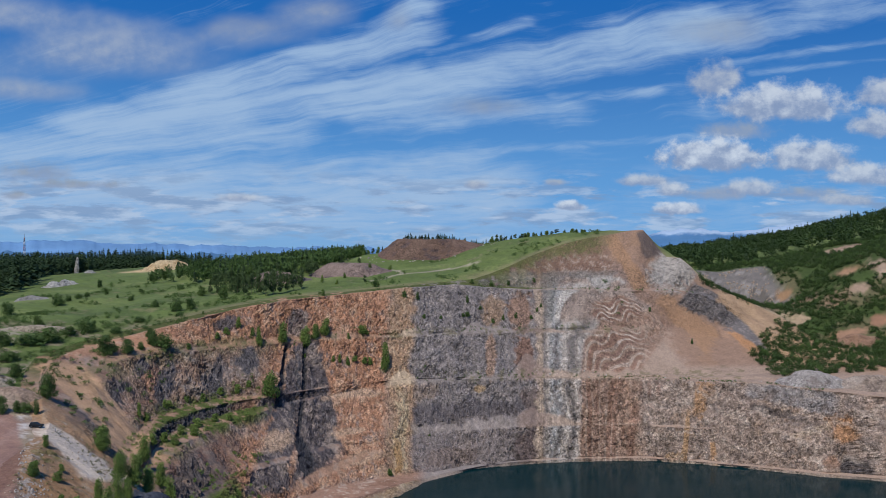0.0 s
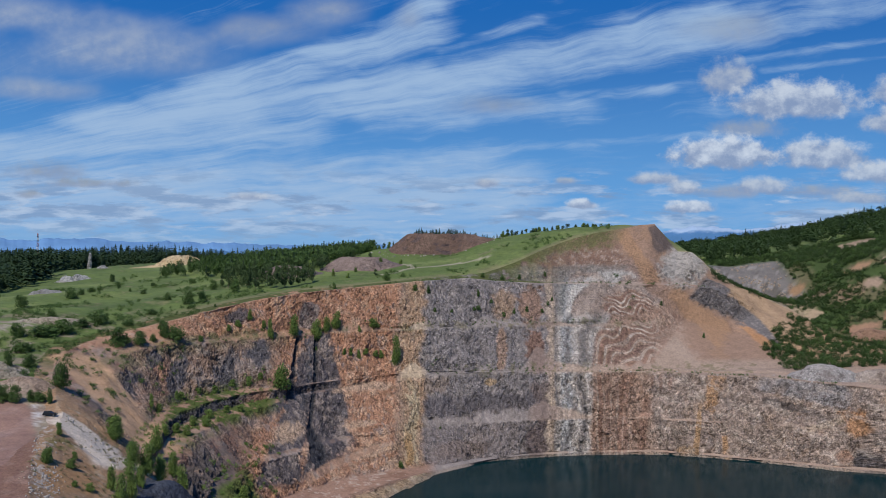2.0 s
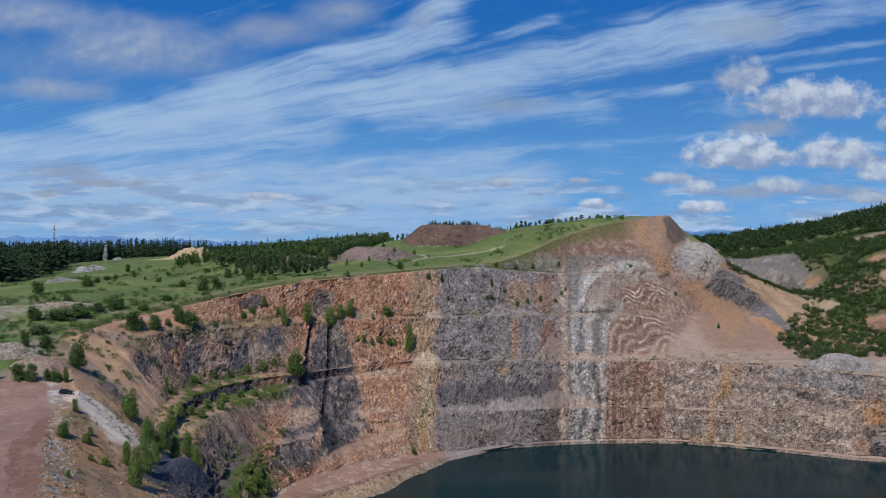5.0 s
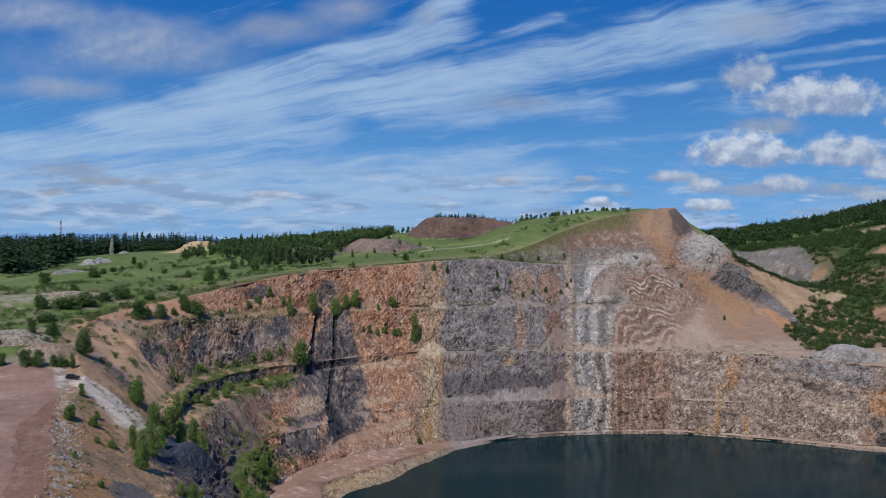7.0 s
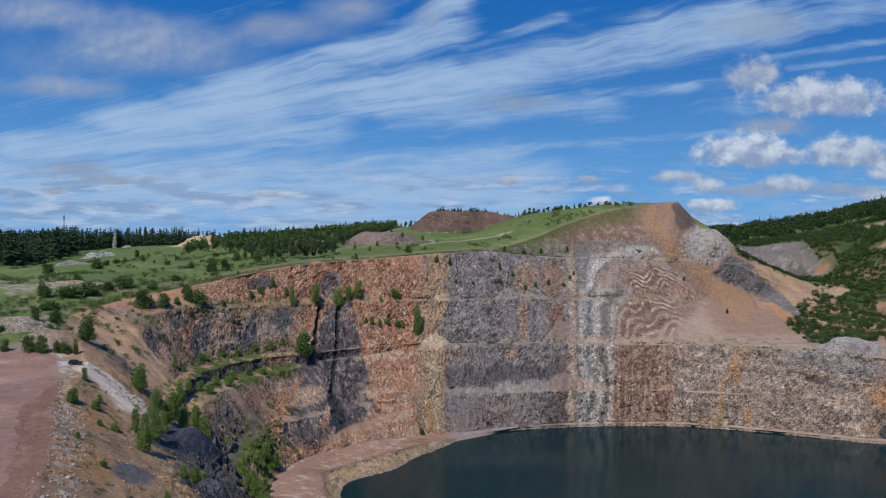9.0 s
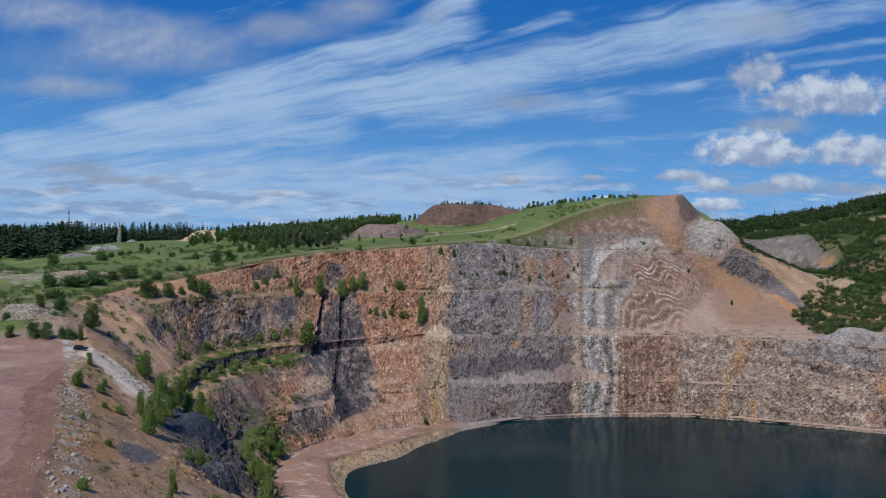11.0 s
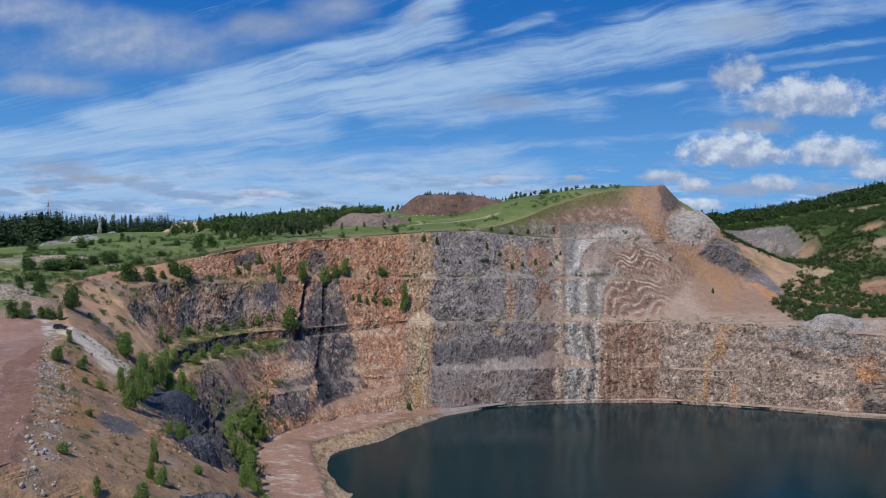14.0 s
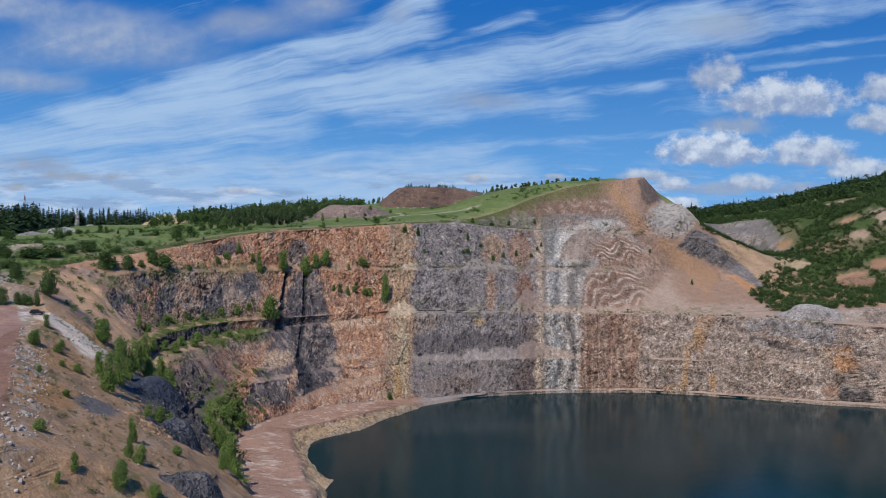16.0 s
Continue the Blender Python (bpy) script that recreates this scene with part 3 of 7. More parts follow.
def build_pit():
    r, z, level = shell()
    th = np.radians(BEAR)[None, :]
    x, y = CENTRE[0] + r * np.sin(th), CENTRE[1] + r * np.cos(th)
    p = np.stack((x, y, z), -1) * S
    n = normals(p)
    lev = np.broadcast_to(level[:, None], x.shape)
    steep = 1 - np.clip(n[..., 2], 0, 1)
    rough = smooth(steep, 0.12, 0.45) * smooth(lev, 1.0, 2.0)
    m = p / S
    b = wall_place(x, y)
    n2 = fractal(x / 2.2 + 50, y / 2.2, z / 4.5, 3, 0.6)
    # broad buttresses, upright ribs, then broken blocks at two sizes
    d = fractal(x / 9, y / 9, z / 16, 3, 0.55) * 2.6
    d += fractal(x / 3.2, y / 3.2, z / 14 + 4, 3, 0.55) * 1.5
    busy = 0.45 + 0.75 * smooth(fractal(x / 6, y / 6, z / 5 + 9, 3), -0.3, 0.4)
    skew = 0.35 * fractal(x / 1.5, y / 1.5, z / 1.5 + 2, 2)
    for size, tall, amount in ((2.3, 3.1, 0.85), (0.95, 1.25, 0.60)):
        value, face, joint = cells(x / size + skew, y / size, z / tall + skew, 5)
        d += amount * busy * ((value - 0.5) * 1.0 + face * 1.5 - 0.55 * (1 - smooth(joint, 0.0, 0.22)))
    calm = smooth(lev, 0.6, 1.5) * 0.25
    loose = (1 - smooth(BEAR, -92, -78))[None, :] + 0 * x
    splinter = 1 - smooth(np.hypot((x + 39) / 8, (y - 136) / 22) + 0.25 * fractal(x / 3, y / 3, z / 3, 2), 0.7, 1.05)
    splinter = np.maximum(splinter, patch(x, y, -38.5, 111, 3.2, 5.5, n2 * 0.6))
    rough = rough * (1 - 0.75 * loose * (1 - splinter)) + splinter * 0.5
    d += splinter * fractal(x / 1.1, y / 3.0, z / 1.6, 3, 0.6, True) * 1.9
    d -= clefts(b, z, n2) * 1.7
    d += (1 - smooth(z, 36, 44)) * loose * fractal(x / 5, y / 5, z / 20, 3) * 1.1
    ridges = patch(x, y, -49, 166, 8, 18, n2 * 0.5) * smooth(z, 5, 7) * (1 - smooth(z, 16, 18))
    d += ridges * fractal((x + 0.5 * y) / 2.4, (y - 0.5 * x) / 6.0, z / 8, 3, 0.6, True) * 3.2
    bank_face = smooth(lev, 1.0, 1.2) * (1 - smooth(lev, 1.85, 2.0)) * (1 - smooth(x, -8, -3))
    rough = np.maximum(rough, bank_face * 0.6)
    slip = along(x, y, (-83, 181), (-57, 165), 6.5, 7.5, n2 * 0.5)
    rough = rough * (1 - 0.85 * slip)
    scree = np.maximum(talus(b, z, n2) * (1 - loose), slip)
    flank = smooth(BEAR, 17, 23)[None, :] * smooth(lev, 9.0, 9.6) * (1 - crags(b, z, n2))
    hard = smooth(rough, 0.06, 0.22) * (1 - 0.6 * smooth(lev, 13.1, 13.5)) * (1 - loose * (1 - splinter)) * (1 - 0.9 * flank) * (1 - 0.85 * scree)
    rough = rough * (1 - 0.75 * flank) * (1 - 0.8 * scree)
    grit = hashed(np.arange(x.shape[1])[None, :] + 0 * x.astype(np.int64), np.arange(x.shape[0])[:, None] + 0 * x.astype(np.int64), 7 + 0 * x.astype(np.int64)) - 0.5
    d += grit * 0.65 * busy * smooth(rough, 0.28, 0.5)
    d += crags(b, z, n2) * fractal(x / 2.2, y / 2.2, z / 2.6, 3, 0.6, True) * 2.2
    brink = 1 - smooth(lev, 13.6, 14.0)
    p = p + n * (d * (rough + calm * 0.3) * brink)[..., None]
    colour, strata = rock_colour(m, BEAR[None, :] + 0 * x, lev, steep)
    colour = np.clip(colour * np.array((0.90, 0.83, 0.76)) * (1 + 0.15 * hard[..., None]), 0.02, 0.75)
    return p, colour, strata, hard


PINK, GRASS = (0.330, 0.245, 0.200), (0.075, 0.105, 0.028)


def crags(b, z, n):
    """Rock that stands out of the hill's loose eastern flank: a pale block at the shoulder, a slate rib below it."""
    pale = patch(b, z, 68.2, 53.2, 7.1, 7.0, n)
    rib = along(b, z, (72.7, 45.6), (87.6, 35.5), 5.2, 3.6, n)
    dark = along(b, z, (59.1, 67.3), (62.4, 58.5), 1.9, 2.6, n)
    return np.clip(np.maximum.reduce((pale, rib, dark * 0.6)), 0, 1)


def band(v, a, b, soft):
    return smooth(v, a - soft, a + soft) * (1 - smooth(v, b - soft, b + soft))


def patch(x, y, cx, cy, rx, ry, n):
    """A blob with a ragged edge."""
    return 1 - smooth(np.hypot((x - cx) / rx, (y - cy) / ry) + n * 0.55, 0.7, 1.15)


def along(x, y, a, b, half0, half1, n):
    """A strip from a to b that widens from half0 to half1."""
    dx, dy = b[0] - a[0], b[1] - a[1]
    size = math.hypot(dx, dy)
    t = ((x - a[0]) * dx + (y - a[1]) * dy) / size ** 2
    off = np.abs((x - a[0]) * dy - (y - a[1]) * dx) / size
    half = half0 + (half1 - half0) * np.clip(t, 0, 1)
    return (1 - smooth(off / half + n * 0.4, 0.75, 1.1)) * smooth(t, -0.06, 0.04) * (1 - smooth(t + n * 0.1, 0.95, 1.08))


ROAD = [(-30, 40), (-41.5, 68), (-49.5, 86), (-60, 108), (-70, 130), (-79, 146)]


def off_road(x, y):
    """Distance to the haul road's middle line."""
    best = np.full(np.shape(x), 1e9)
    for (ax, ay), (bx, by) in zip(ROAD, ROAD[1:]):
        t = np.clip(((x - ax) * (bx - ax) + (y - ay) * (by - ay)) / ((bx - ax) ** 2 + (by - ay) ** 2), 0, 1)
        best = np.minimum(best, np.hypot(x - ax - t * (bx - ax), y - ay - t * (by - ay)))
    return best


def dust_colour(x, y, n2, n3):
    """The haul road's surface, its share of cover, and the stony strip beside it."""
    o = off_road(x, y) + n3 * 0.5
    pad = patch(x, y, -82, 142, 13, 8, n2 * 0.5)
    cover = np.maximum(1 - smooth(o, 4.3, 5.2), pad)
    dust = mixed(np.broadcast_to((0.235, 0.140, 0.108), np.shape(x) + (3,)).copy(), smooth(n2 + 0.3 * n3, 0.0, 0.5), (0.290, 0.190, 0.155))
    ruts = np.maximum(band(o, 0.7, 1.3, 0.25), band(o, 2.6, 3.1, 0.25))
    dust = mixed(dust, ruts * 0.5, (0.215, 0.125, 0.105))
    verge = band(o, 5.0, 7.6, 0.6) * smooth(n3 + 0.5 * n2, 0.0, 0.4) * smooth(x - np.interp(y, (40, 68, 86, 108, 130, 146), (-30, -41.5, -49.5, -60, -70, -79)), 0, 2)
    return dust, cover, verge


def rock_colour(m, bear, lev, steep):
    x, y, z = m[..., 0], m[..., 1], m[..., 2]
    n1 = fractal(x / 7, y / 7, z / 9, 4, 0.6)
    n2 = fractal(x / 2.2 + 50, y / 2.2, z / 4.5, 4, 0.6)
    n3 = fractal(x / 0.8, y / 0.8 + 20, z / 0.8, 3, 0.6) * 0.8
    streak = fractal(x / 0.9, y / 0.9, z / 14 + 3, 3, 0.6)           # runs down the face
    b = wall_place(x, y)
    colour = np.empty(m.shape)
    colour[:] = PINK
    s = b + n1 * 2.2 + n2 * 0.9

    def tone(c):
        return np.broadcast_to(c, m.shape).copy()

    def lay(c, mask, t):
        return c * (1 - mask[..., None]) + t * mask[..., None]

    slate = mixed(mixed(tone((0.078, 0.082, 0.100)), smooth(streak + 0.4 * n2, 0.0, 0.45), (0.165, 0.160, 0.172)), smooth(n3 - 0.3 * n2, 0.3, 0.6) * 0.7, (0.25, 0.225, 0.21))
    # the western wall: rust, with brown and grey rock further west
    rust = mixed(tone((0.395, 0.228, 0.152)), smooth(n2 + 0.6 * n3, 0.0, 0.42), (0.505, 0.345, 0.248))
    rust = mixed(rust, smooth(n3 - 0.4 * n2, 0.15, 0.55) * 0.7, (0.215, 0.102, 0.068))
    rust = mixed(rust, smooth(streak + 0.6 * n1, 0.25, 0.55) * 0.65, (0.285, 0.245, 0.235))
    rust = mixed(rust, smooth(n3 + 0.3 * streak, 0.42, 0.7) * 0.7, (0.50, 0.43, 0.385))
    brown = mixed(tone((0.260, 0.190, 0.155)), smooth(n2 + 0.4 * streak, 0.0, 0.4), (0.360, 0.275, 0.230))
    brown = mixed(brown, smooth(n3 - n2, 0.1, 0.6) * 0.8, (0.125, 0.092, 0.080))
    brown = mixed(brown, smooth(n1 - 0.4 * n2, 0.12, 0.4) * 0.7, (0.300, 0.175, 0.125))
    brown = mixed(brown, smooth(-n1 + 0.4 * streak, 0.12, 0.38) * 0.6, (0.270, 0.250, 0.245))
    west = 1 - smooth(s, -17.5, -15.0)
    rust = lay(rust, (1 - smooth(s, -53, -46)) * (1 - smooth(z + n1, 34.5, 36)) * (1 - band(b, -59.5, -46.5, 2) * (1 - smooth(z, 15, 17.5))), brown)
    colour = lay(colour, west, rust)
    rag = n2 * 1.1 + 0.5 * streak
    for px, pz, rx, rz in ((-85, 26.3, 3.9, 4.3), (-80.8, 31.8, 1.9, 2.4), (-74, 28, 2.6, 6.1), (-62.4, 27.2, 2.4, 5.2), (-54.3, 30.9, 3.6, 3.7),
                           (-42.4, 25.7, 2.4, 9.2), (-48.9, 19.6, 3.2, 3.4), (-61.4, 39.8, 3.2, 2.1)):
        colour = lay(colour, patch(b, z, px, pz, rx * 0.85, rz * 0.9, rag * 1.3) * 0.9, slate)
    belt = np.maximum(along(b, z, (-39, 34.1), (-33.5, 6.1), 3.2, 6.8, rag * 0.8), along(b, z, (-42.4, 21.1), (-45.7, 5.8), 3.2, 5.2, rag))
    colour = lay(colour, belt * 0.92, mixed(slate, smooth(n2 + 0.5 * streak, -0.1, 0.35), (0.245, 0.220, 0.215)))
    colour = lay(colour, patch(b, z, -23.8, 0, 7.3, 2.1, rag), mixed(slate, smooth(n3 + 0.2, 0, 0.4), (0.30, 0.26, 0.25)))
    # the clefts' darkness is also put into the colour, near-black along the carved lines
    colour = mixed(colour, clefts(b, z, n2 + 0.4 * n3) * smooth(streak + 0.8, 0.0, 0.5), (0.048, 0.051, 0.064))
    colour = lay(colour, along(b, z, (-41.3, 42.5), (-42, 35.5), 2.3, 3.2, rag) * 0.8, mixed(slate, smooth(n2 + 0.3, 0, 0.4), (0.29, 0.265, 0.255)))
    for px, pz, rx, rz in ((-25.4, 20, 8.1, 1.1), (-21.4, 6.1, 6.5, 1.4), (-27.1, 11.9, 4.9, 0.9), (-44.9, 13.5, 4, 2.1), (-16.5, 2.4, 3.6, 1.5), (-41.6, 0.9, 9.7, 0.9)):
        colour = mixed(colour, patch(b, z, px, pz, rx, rz, n2 * 1.3 + 0.5 * n3) * 0.8, (0.485, 0.365, 0.275))
    # the tan fault, ochre and cream at its foot
    fault = band(s, -15.4, -8.3, 1.1)
    colour = lay(colour, fault, mixed(mixed(tone((0.365, 0.260, 0.185)), smooth(streak + 0.4 * n2, 0.0, 0.45), (0.445, 0.345, 0.255)), smooth(n3 - 0.2 * n2, 0.25, 0.6) * 0.6, (0.27, 0.20, 0.155)))
    colour = mixed(colour, band(s, -13.4, -9.9, 0.6) * band(z + 4 * n2, 1, 20, 2) * smooth(streak + 0.5, 0, 0.4), (0.490, 0.410, 0.290))
    colour = mixed(colour, band(s, -13.1, -11.2, 0.5) * (1 - smooth(z + 5 * n2, 5, 13)) * 0.8, (0.345, 0.215, 0.100))
    # the grey wall
    blue = band(s, -8.3, 27.7, 0.9)
    grey = mixed(tone((0.228, 0.216, 0.226)), smooth(n2 + 0.5 * n3, 0.0, 0.6), (0.345, 0.322, 0.320))
    grey = mixed(grey, smooth(n3 - 0.6 * n2, 0.12, 0.6), (0.092, 0.092, 0.105))
    grey = mixed(grey, smooth(n3 + 0.3 * n1, 0.38, 0.65) * 0.7, (0.40, 0.375, 0.36))
    grey = mixed(grey, band(z + 1.6 * n1 + n2, 11.6, 16.2, 0.8) * 0.75, (0.105, 0.100, 0.116))
    grey = mixed(grey, (1 - smooth(z + n2, 8.5, 9.5)) * smooth(n2 + 0.4 * streak, 0.0, 0.5) * 0.6, (0.125, 0.105, 0.108))
    grey = mixed(grey, smooth(z + 3 * n1, 15, 9) * 0.3, (0.21, 0.175, 0.165))
    colour = lay(colour, blue, grey)
    for px, pz, rx, rz, c in ((15.1, 41, 3.6, 5.2, (0.350, 0.255, 0.185)), (14.3, 28, 1.5, 6.9, (0.325, 0.225, 0.170)), (23.2, 40.2, 3.9, 6.9, (0.300, 0.195, 0.145)),
                              (24.3, 28, 2.9, 6.1, (0.225, 0.130, 0.095)), (11, 19.6, 1.6, 1.1, (0.36, 0.27, 0.165)), (-4.4, 19.6, 3.6, 2.8, (0.27, 0.225, 0.20)),
                              (2.1, 3.5, 9.7, 2.1, (0.20, 0.165, 0.155)), (25.6, 4.3, 4.2, 5.2, (0.150, 0.118, 0.118)), (26.4, 16.5, 3.2, 3.4, (0.185, 0.150, 0.145))):
        colour = mixed(colour, patch(b, z, px, pz, rx, rz, rag) * 0.8, c)
    # the great fold
    bend = fractal(b / 15, z / 13, z * 0 + 3, 2, 0.4)
    depth, inner = arch(b, z, bend)
    fold = smooth(s, 27, 28.5) * (1 - smooth(b, 78, 84)) * (1 - smooth(z, 55, 58))
    leaves = np.sin(depth * 1.7 + 3.0 * n1 + 1.1 * n2)
    limb = mixed(tone((0.285, 0.262, 0.250)), smooth(leaves, -0.2, 0.6), (0.420, 0.400, 0.385))
    limb = mixed(limb, band(depth + 0.6 * n2, 4.4, 7.4, 0.5) * smooth(streak + 0.5, 0, 0.4) * 0.8, (0.330, 0.350, 0.370))
    limb = mixed(limb, smooth(-leaves + 0.6 * n2, 0.35, 0.9) * 0.8, (0.175, 0.170, 0.175))
    limb = mixed(limb, band(depth + 0.4 * n2, 0.2, 2.6, 0.5) * 0.7, (0.415, 0.335, 0.265))
    limb = mixed(limb, smooth(z + 3 * n2, 47, 50) * 0.8, (0.300, 0.225, 0.185))
    limb = mixed(limb, smooth(z + 2 * n2, 36, 39) * smooth(depth, 5.8, 7) * 0.75, (0.330, 0.262, 0.225))
    core = mixed(tone((0.315, 0.225, 0.180)), smooth(n2 + 0.5 * n3, 0.0, 0.5), (0.370, 0.280, 0.230))
    core = mixed(core, smooth(np.sin(inner * 1.15 + 2), 0.1, 0.8) * 0.55, (0.235, 0.140, 0.105))
    core = mixed(core, smooth(b + 4 * n1, 54.8, 59.6) * smooth(n2 + 0.6 * n3 + 0.2, 0, 0.5) * 0.7, (0.395, 0.310, 0.255))
    inside = np.maximum(smooth(depth + 0.4 * n2, 11.6, 12.8), patch(b, z, 51.5, 40.7, 7.8, 4.3, n2 * 0.8))
    colour = lay(colour, fold, lay(limb, inside, core))
    high = smooth(z, 36.5, 38) * band(b, 28, 58, 1.5) * (1 - 0.35 * smooth(z, 46, 48)) * smooth(n2 + 0.7, 0.0, 0.5)
    colour = mixed(colour, high * band(depth + 0.25 * n2, 5.4, 6.5, 0.2), (0.500, 0.490, 0.475))
    colour = mixed(colour, high * band(depth + 0.4 * n2, 2.2, 4.9, 0.3) * band(b, 31, 46, 1.5) * 0.9, (0.190, 0.200, 0.200))
    colour = mixed(colour, patch(b, z, 46.7, 49.2, 4.5, 1.4, n2) * 0.9, (0.405, 0.400, 0.395))
    # lower wall east of the fold
    east = smooth(s, 56.4, 59.6) * (1 - smooth(z, 21.5, 22.8)) * smooth(steep, 0.1, 0.3)
    side = mixed(tone((0.325, 0.265, 0.232)), smooth(streak + 0.5 * n3, 0.05, 0.45), (0.425, 0.368, 0.330))
    side = mixed(side, smooth(n2 + 0.4 * n1, 0.15, 0.5) * 0.8, (0.235, 0.205, 0.195))
    side = mixed(side, smooth(n3 - 0.4 * streak, 0.3, 0.6) * 0.6, (0.185, 0.150, 0.135))
    side = mixed(side, smooth(n1 + 0.3 * streak, 0.26, 0.46) * 0.5, (0.395, 0.270, 0.185))
    side = mixed(side, along(b, z, (88.8, 19.9), (113.1, 17.7), 2.1, 3.1, n2) * 0.85, (0.265, 0.262, 0.275))
    # narrow near-black strip: the shade of an overhang put into the colour
    side = mixed(side, along(b, z, (89.3, 15.6), (101.7, 13.8), 0.9, 1.1, rag) * 0.9, (0.085, 0.075, 0.075))
    side = mixed(side, along(b, z, (77, 21.4), (73.9, 11.9), 2.6, 1.6, rag * 0.8) * smooth(n3 + streak + 0.6, 0, 0.5) * 0.9, (0.390, 0.245, 0.140))
    side = mixed(side, along(b, z, (71.8, 13.5), (69.8, 0), 0.6, 1, rag * 0.8) * 0.85, (0.415, 0.275, 0.155))
    side = mixed(side, along(b, z, (78.2, 5.8), (78.6, -0.3), 0.8, 1, rag) * 0.8, (0.430, 0.265, 0.140))
    side = mixed(side, patch(b, z, 67.2, 1.2, 2.3, 1.5, rag) * 0.8, (0.40, 0.29, 0.19))
    side = mixed(side, patch(b, z, 114.2, 11.6, 3.9, 3.7, n2 * 1.5), (0.380, 0.225, 0.130))
    side = mixed(side, along(b, z, (100.9, 9.2), (111.5, 12.2), 0.6, 1.2, rag) * 0.8, (0.45, 0.375, 0.30))
    side = mixed(side, patch(b, z, 116.5, 0, 6.8, 5.2, n1 * 1.6), (0.105, 0.098, 0.104))
    side = mixed(side, patch(b, z, 110.6, 3.1, 2.3, 1.5, rag) * 0.7, (0.33, 0.20, 0.14))
    beds = np.sin(1.5 * z + 0.42 * b + 6.0 * n1 + 1.5 * n2) + 0.5 * np.sin(0.7 * z - 0.2 * b + 5 * n1)
    side = mixed(side, smooth(beds, 0.65, 1.2) * smooth(n2 + 0.35, 0, 0.4) * 0.6, (0.165, 0.135, 0.125))
    side = mixed(side, smooth(-beds, 0.7, 1.25) * 0.5, (0.47, 0.42, 0.38))
    side = mixed(side, smooth(n1 - 0.2, 0.0, 0.3) * 0.4, (0.26, 0.215, 0.19))
    colour = lay(colour, east, side)
    for px, pz, rx, rz in ((48.3, 5.8, 8.1, 4), (45.8, 16.5, 6.8, 3.7), (61.2, 18.8, 3.6, 2.4)):
        colour = mixed(colour, patch(b, z, px, pz, rx, rz, rag) * smooth(np.sin(b * 2.4 + 2.5 * n1 + n2) + 0.6 * n2, -0.1, 0.6) * 0.6, (0.220, 0.140, 0.112))
    # the hill's flank: brown cap, rubble over the ledge, loose slopes, an orange run and slate
    cap = smooth(z + 2.5 * n1, 50, 53.5) * smooth(b, 10, 16)
    colour = lay(colour, cap, mixed(mixed(tone((0.225, 0.148, 0.114)), smooth(n2, 0.0, 0.5), (0.290, 0.200, 0.158)), smooth(n3 + 0.5 * n1, 0.2, 0.5) * 0.7, (0.165, 0.108, 0.084)))
    rubbly = band(z + 2.0 * n1, 46.8, 59, 1.2) * band(b, 14, 51.5, 2)
    colour = mixed(colour, rubbly * smooth(n2 + 1.2 * n3, 0.0, 0.45) * 0.8, (0.430, 0.365, 0.325))
    colour = mixed(colour, rubbly * smooth(n3 - n2, 0.1, 0.5) * 0.7, (0.170, 0.125, 0.110))
    colour = mixed(colour, high * band(depth + 0.3 * n2, 2.4, 4.9, 0.3) * band(z, 46.5, 53, 0.6) * 0.8, (0.190, 0.195, 0.195))
    colour = mixed(colour, patch(b, z, 46.7, 49.9, 4.9, 1.4, n2) * 0.85, (0.420, 0.415, 0.405))
    edge = np.interp(z, (22, 34.9, 47.2, 64.6, 70), (71.8, 67.2, 55.6, 45.8, 44.2))
    flank = smooth(b - edge + 3 * n1 + 2 * n2, -1.5, 2.0) * smooth(z, 22.3, 23.6)
    ground = mixed(tone((0.295, 0.205, 0.158)), smooth(n2 + n3, 0.1, 0.7), (0.250, 0.174, 0.138))
    ground = mixed(ground, smooth(n1 + 0.5 * n2, 0.15, 0.4) * 0.6, (0.325, 0.215, 0.148))
    colour = lay(colour, flank, ground)
    run = np.maximum(along(b, z, (49.4, 65), (59.6, 47.2), 1.9, 2.6, n2 + 0.5 * n3), along(b, z, (65, 44.1), (80.7, 29.5), 2.3, 3.9, n2 + 0.6 * n3))
    colour = mixed(colour, run * 0.75, (0.350, 0.222, 0.138))
    colour = mixed(colour, along(b, z, (52.6, 56.4), (62.9, 45.6), 3.6, 4.9, n2) * (1 - run) * 0.6, (0.285, 0.210, 0.180))
    colour = mixed(colour, along(b, z, (59.1, 67.8), (62.7, 58.1), 2.3, 3.2, n2 * 0.6), (0.130, 0.105, 0.100))
    colour = lay(colour, patch(b, z, 68.2, 53.2, 7.5, 7.4, n2 * 0.9 + 0.4 * n3), mixed(tone((0.370, 0.360, 0.350)), smooth(n3 + 0.5 * n2, 0.0, 0.4), (0.195, 0.188, 0.185)))
    rib = np.maximum(along(b, z, (72.7, 45.6), (87.6, 35.5), 5.2, 3.6, n2 + 0.5 * n3), along(b, z, (85.5, 36.7), (97.4, 28.0), 2.6, 1.5, n2 * 0.8))
    colour = lay(colour, rib, mixed(tone((0.150, 0.143, 0.150)), smooth(n3 + 0.4 * n2, 0.05, 0.45), (0.270, 0.250, 0.250)))
    colour = mixed(colour, along(b, z, (85, 34.1), (93.6, 27.5), 1.5, 1.8, n2) * (1 - rib) * 0.9, (0.390, 0.225, 0.125))
    far_side = smooth(b - np.interp(z, (28, 34.9, 42.5), (97.2, 90.4, 81.5)) + n2, -0.6, 0.8) * smooth(z, 23, 27) * (1 - smooth(z, 44.1, 47.2)) * smooth(bear, 20, 24)
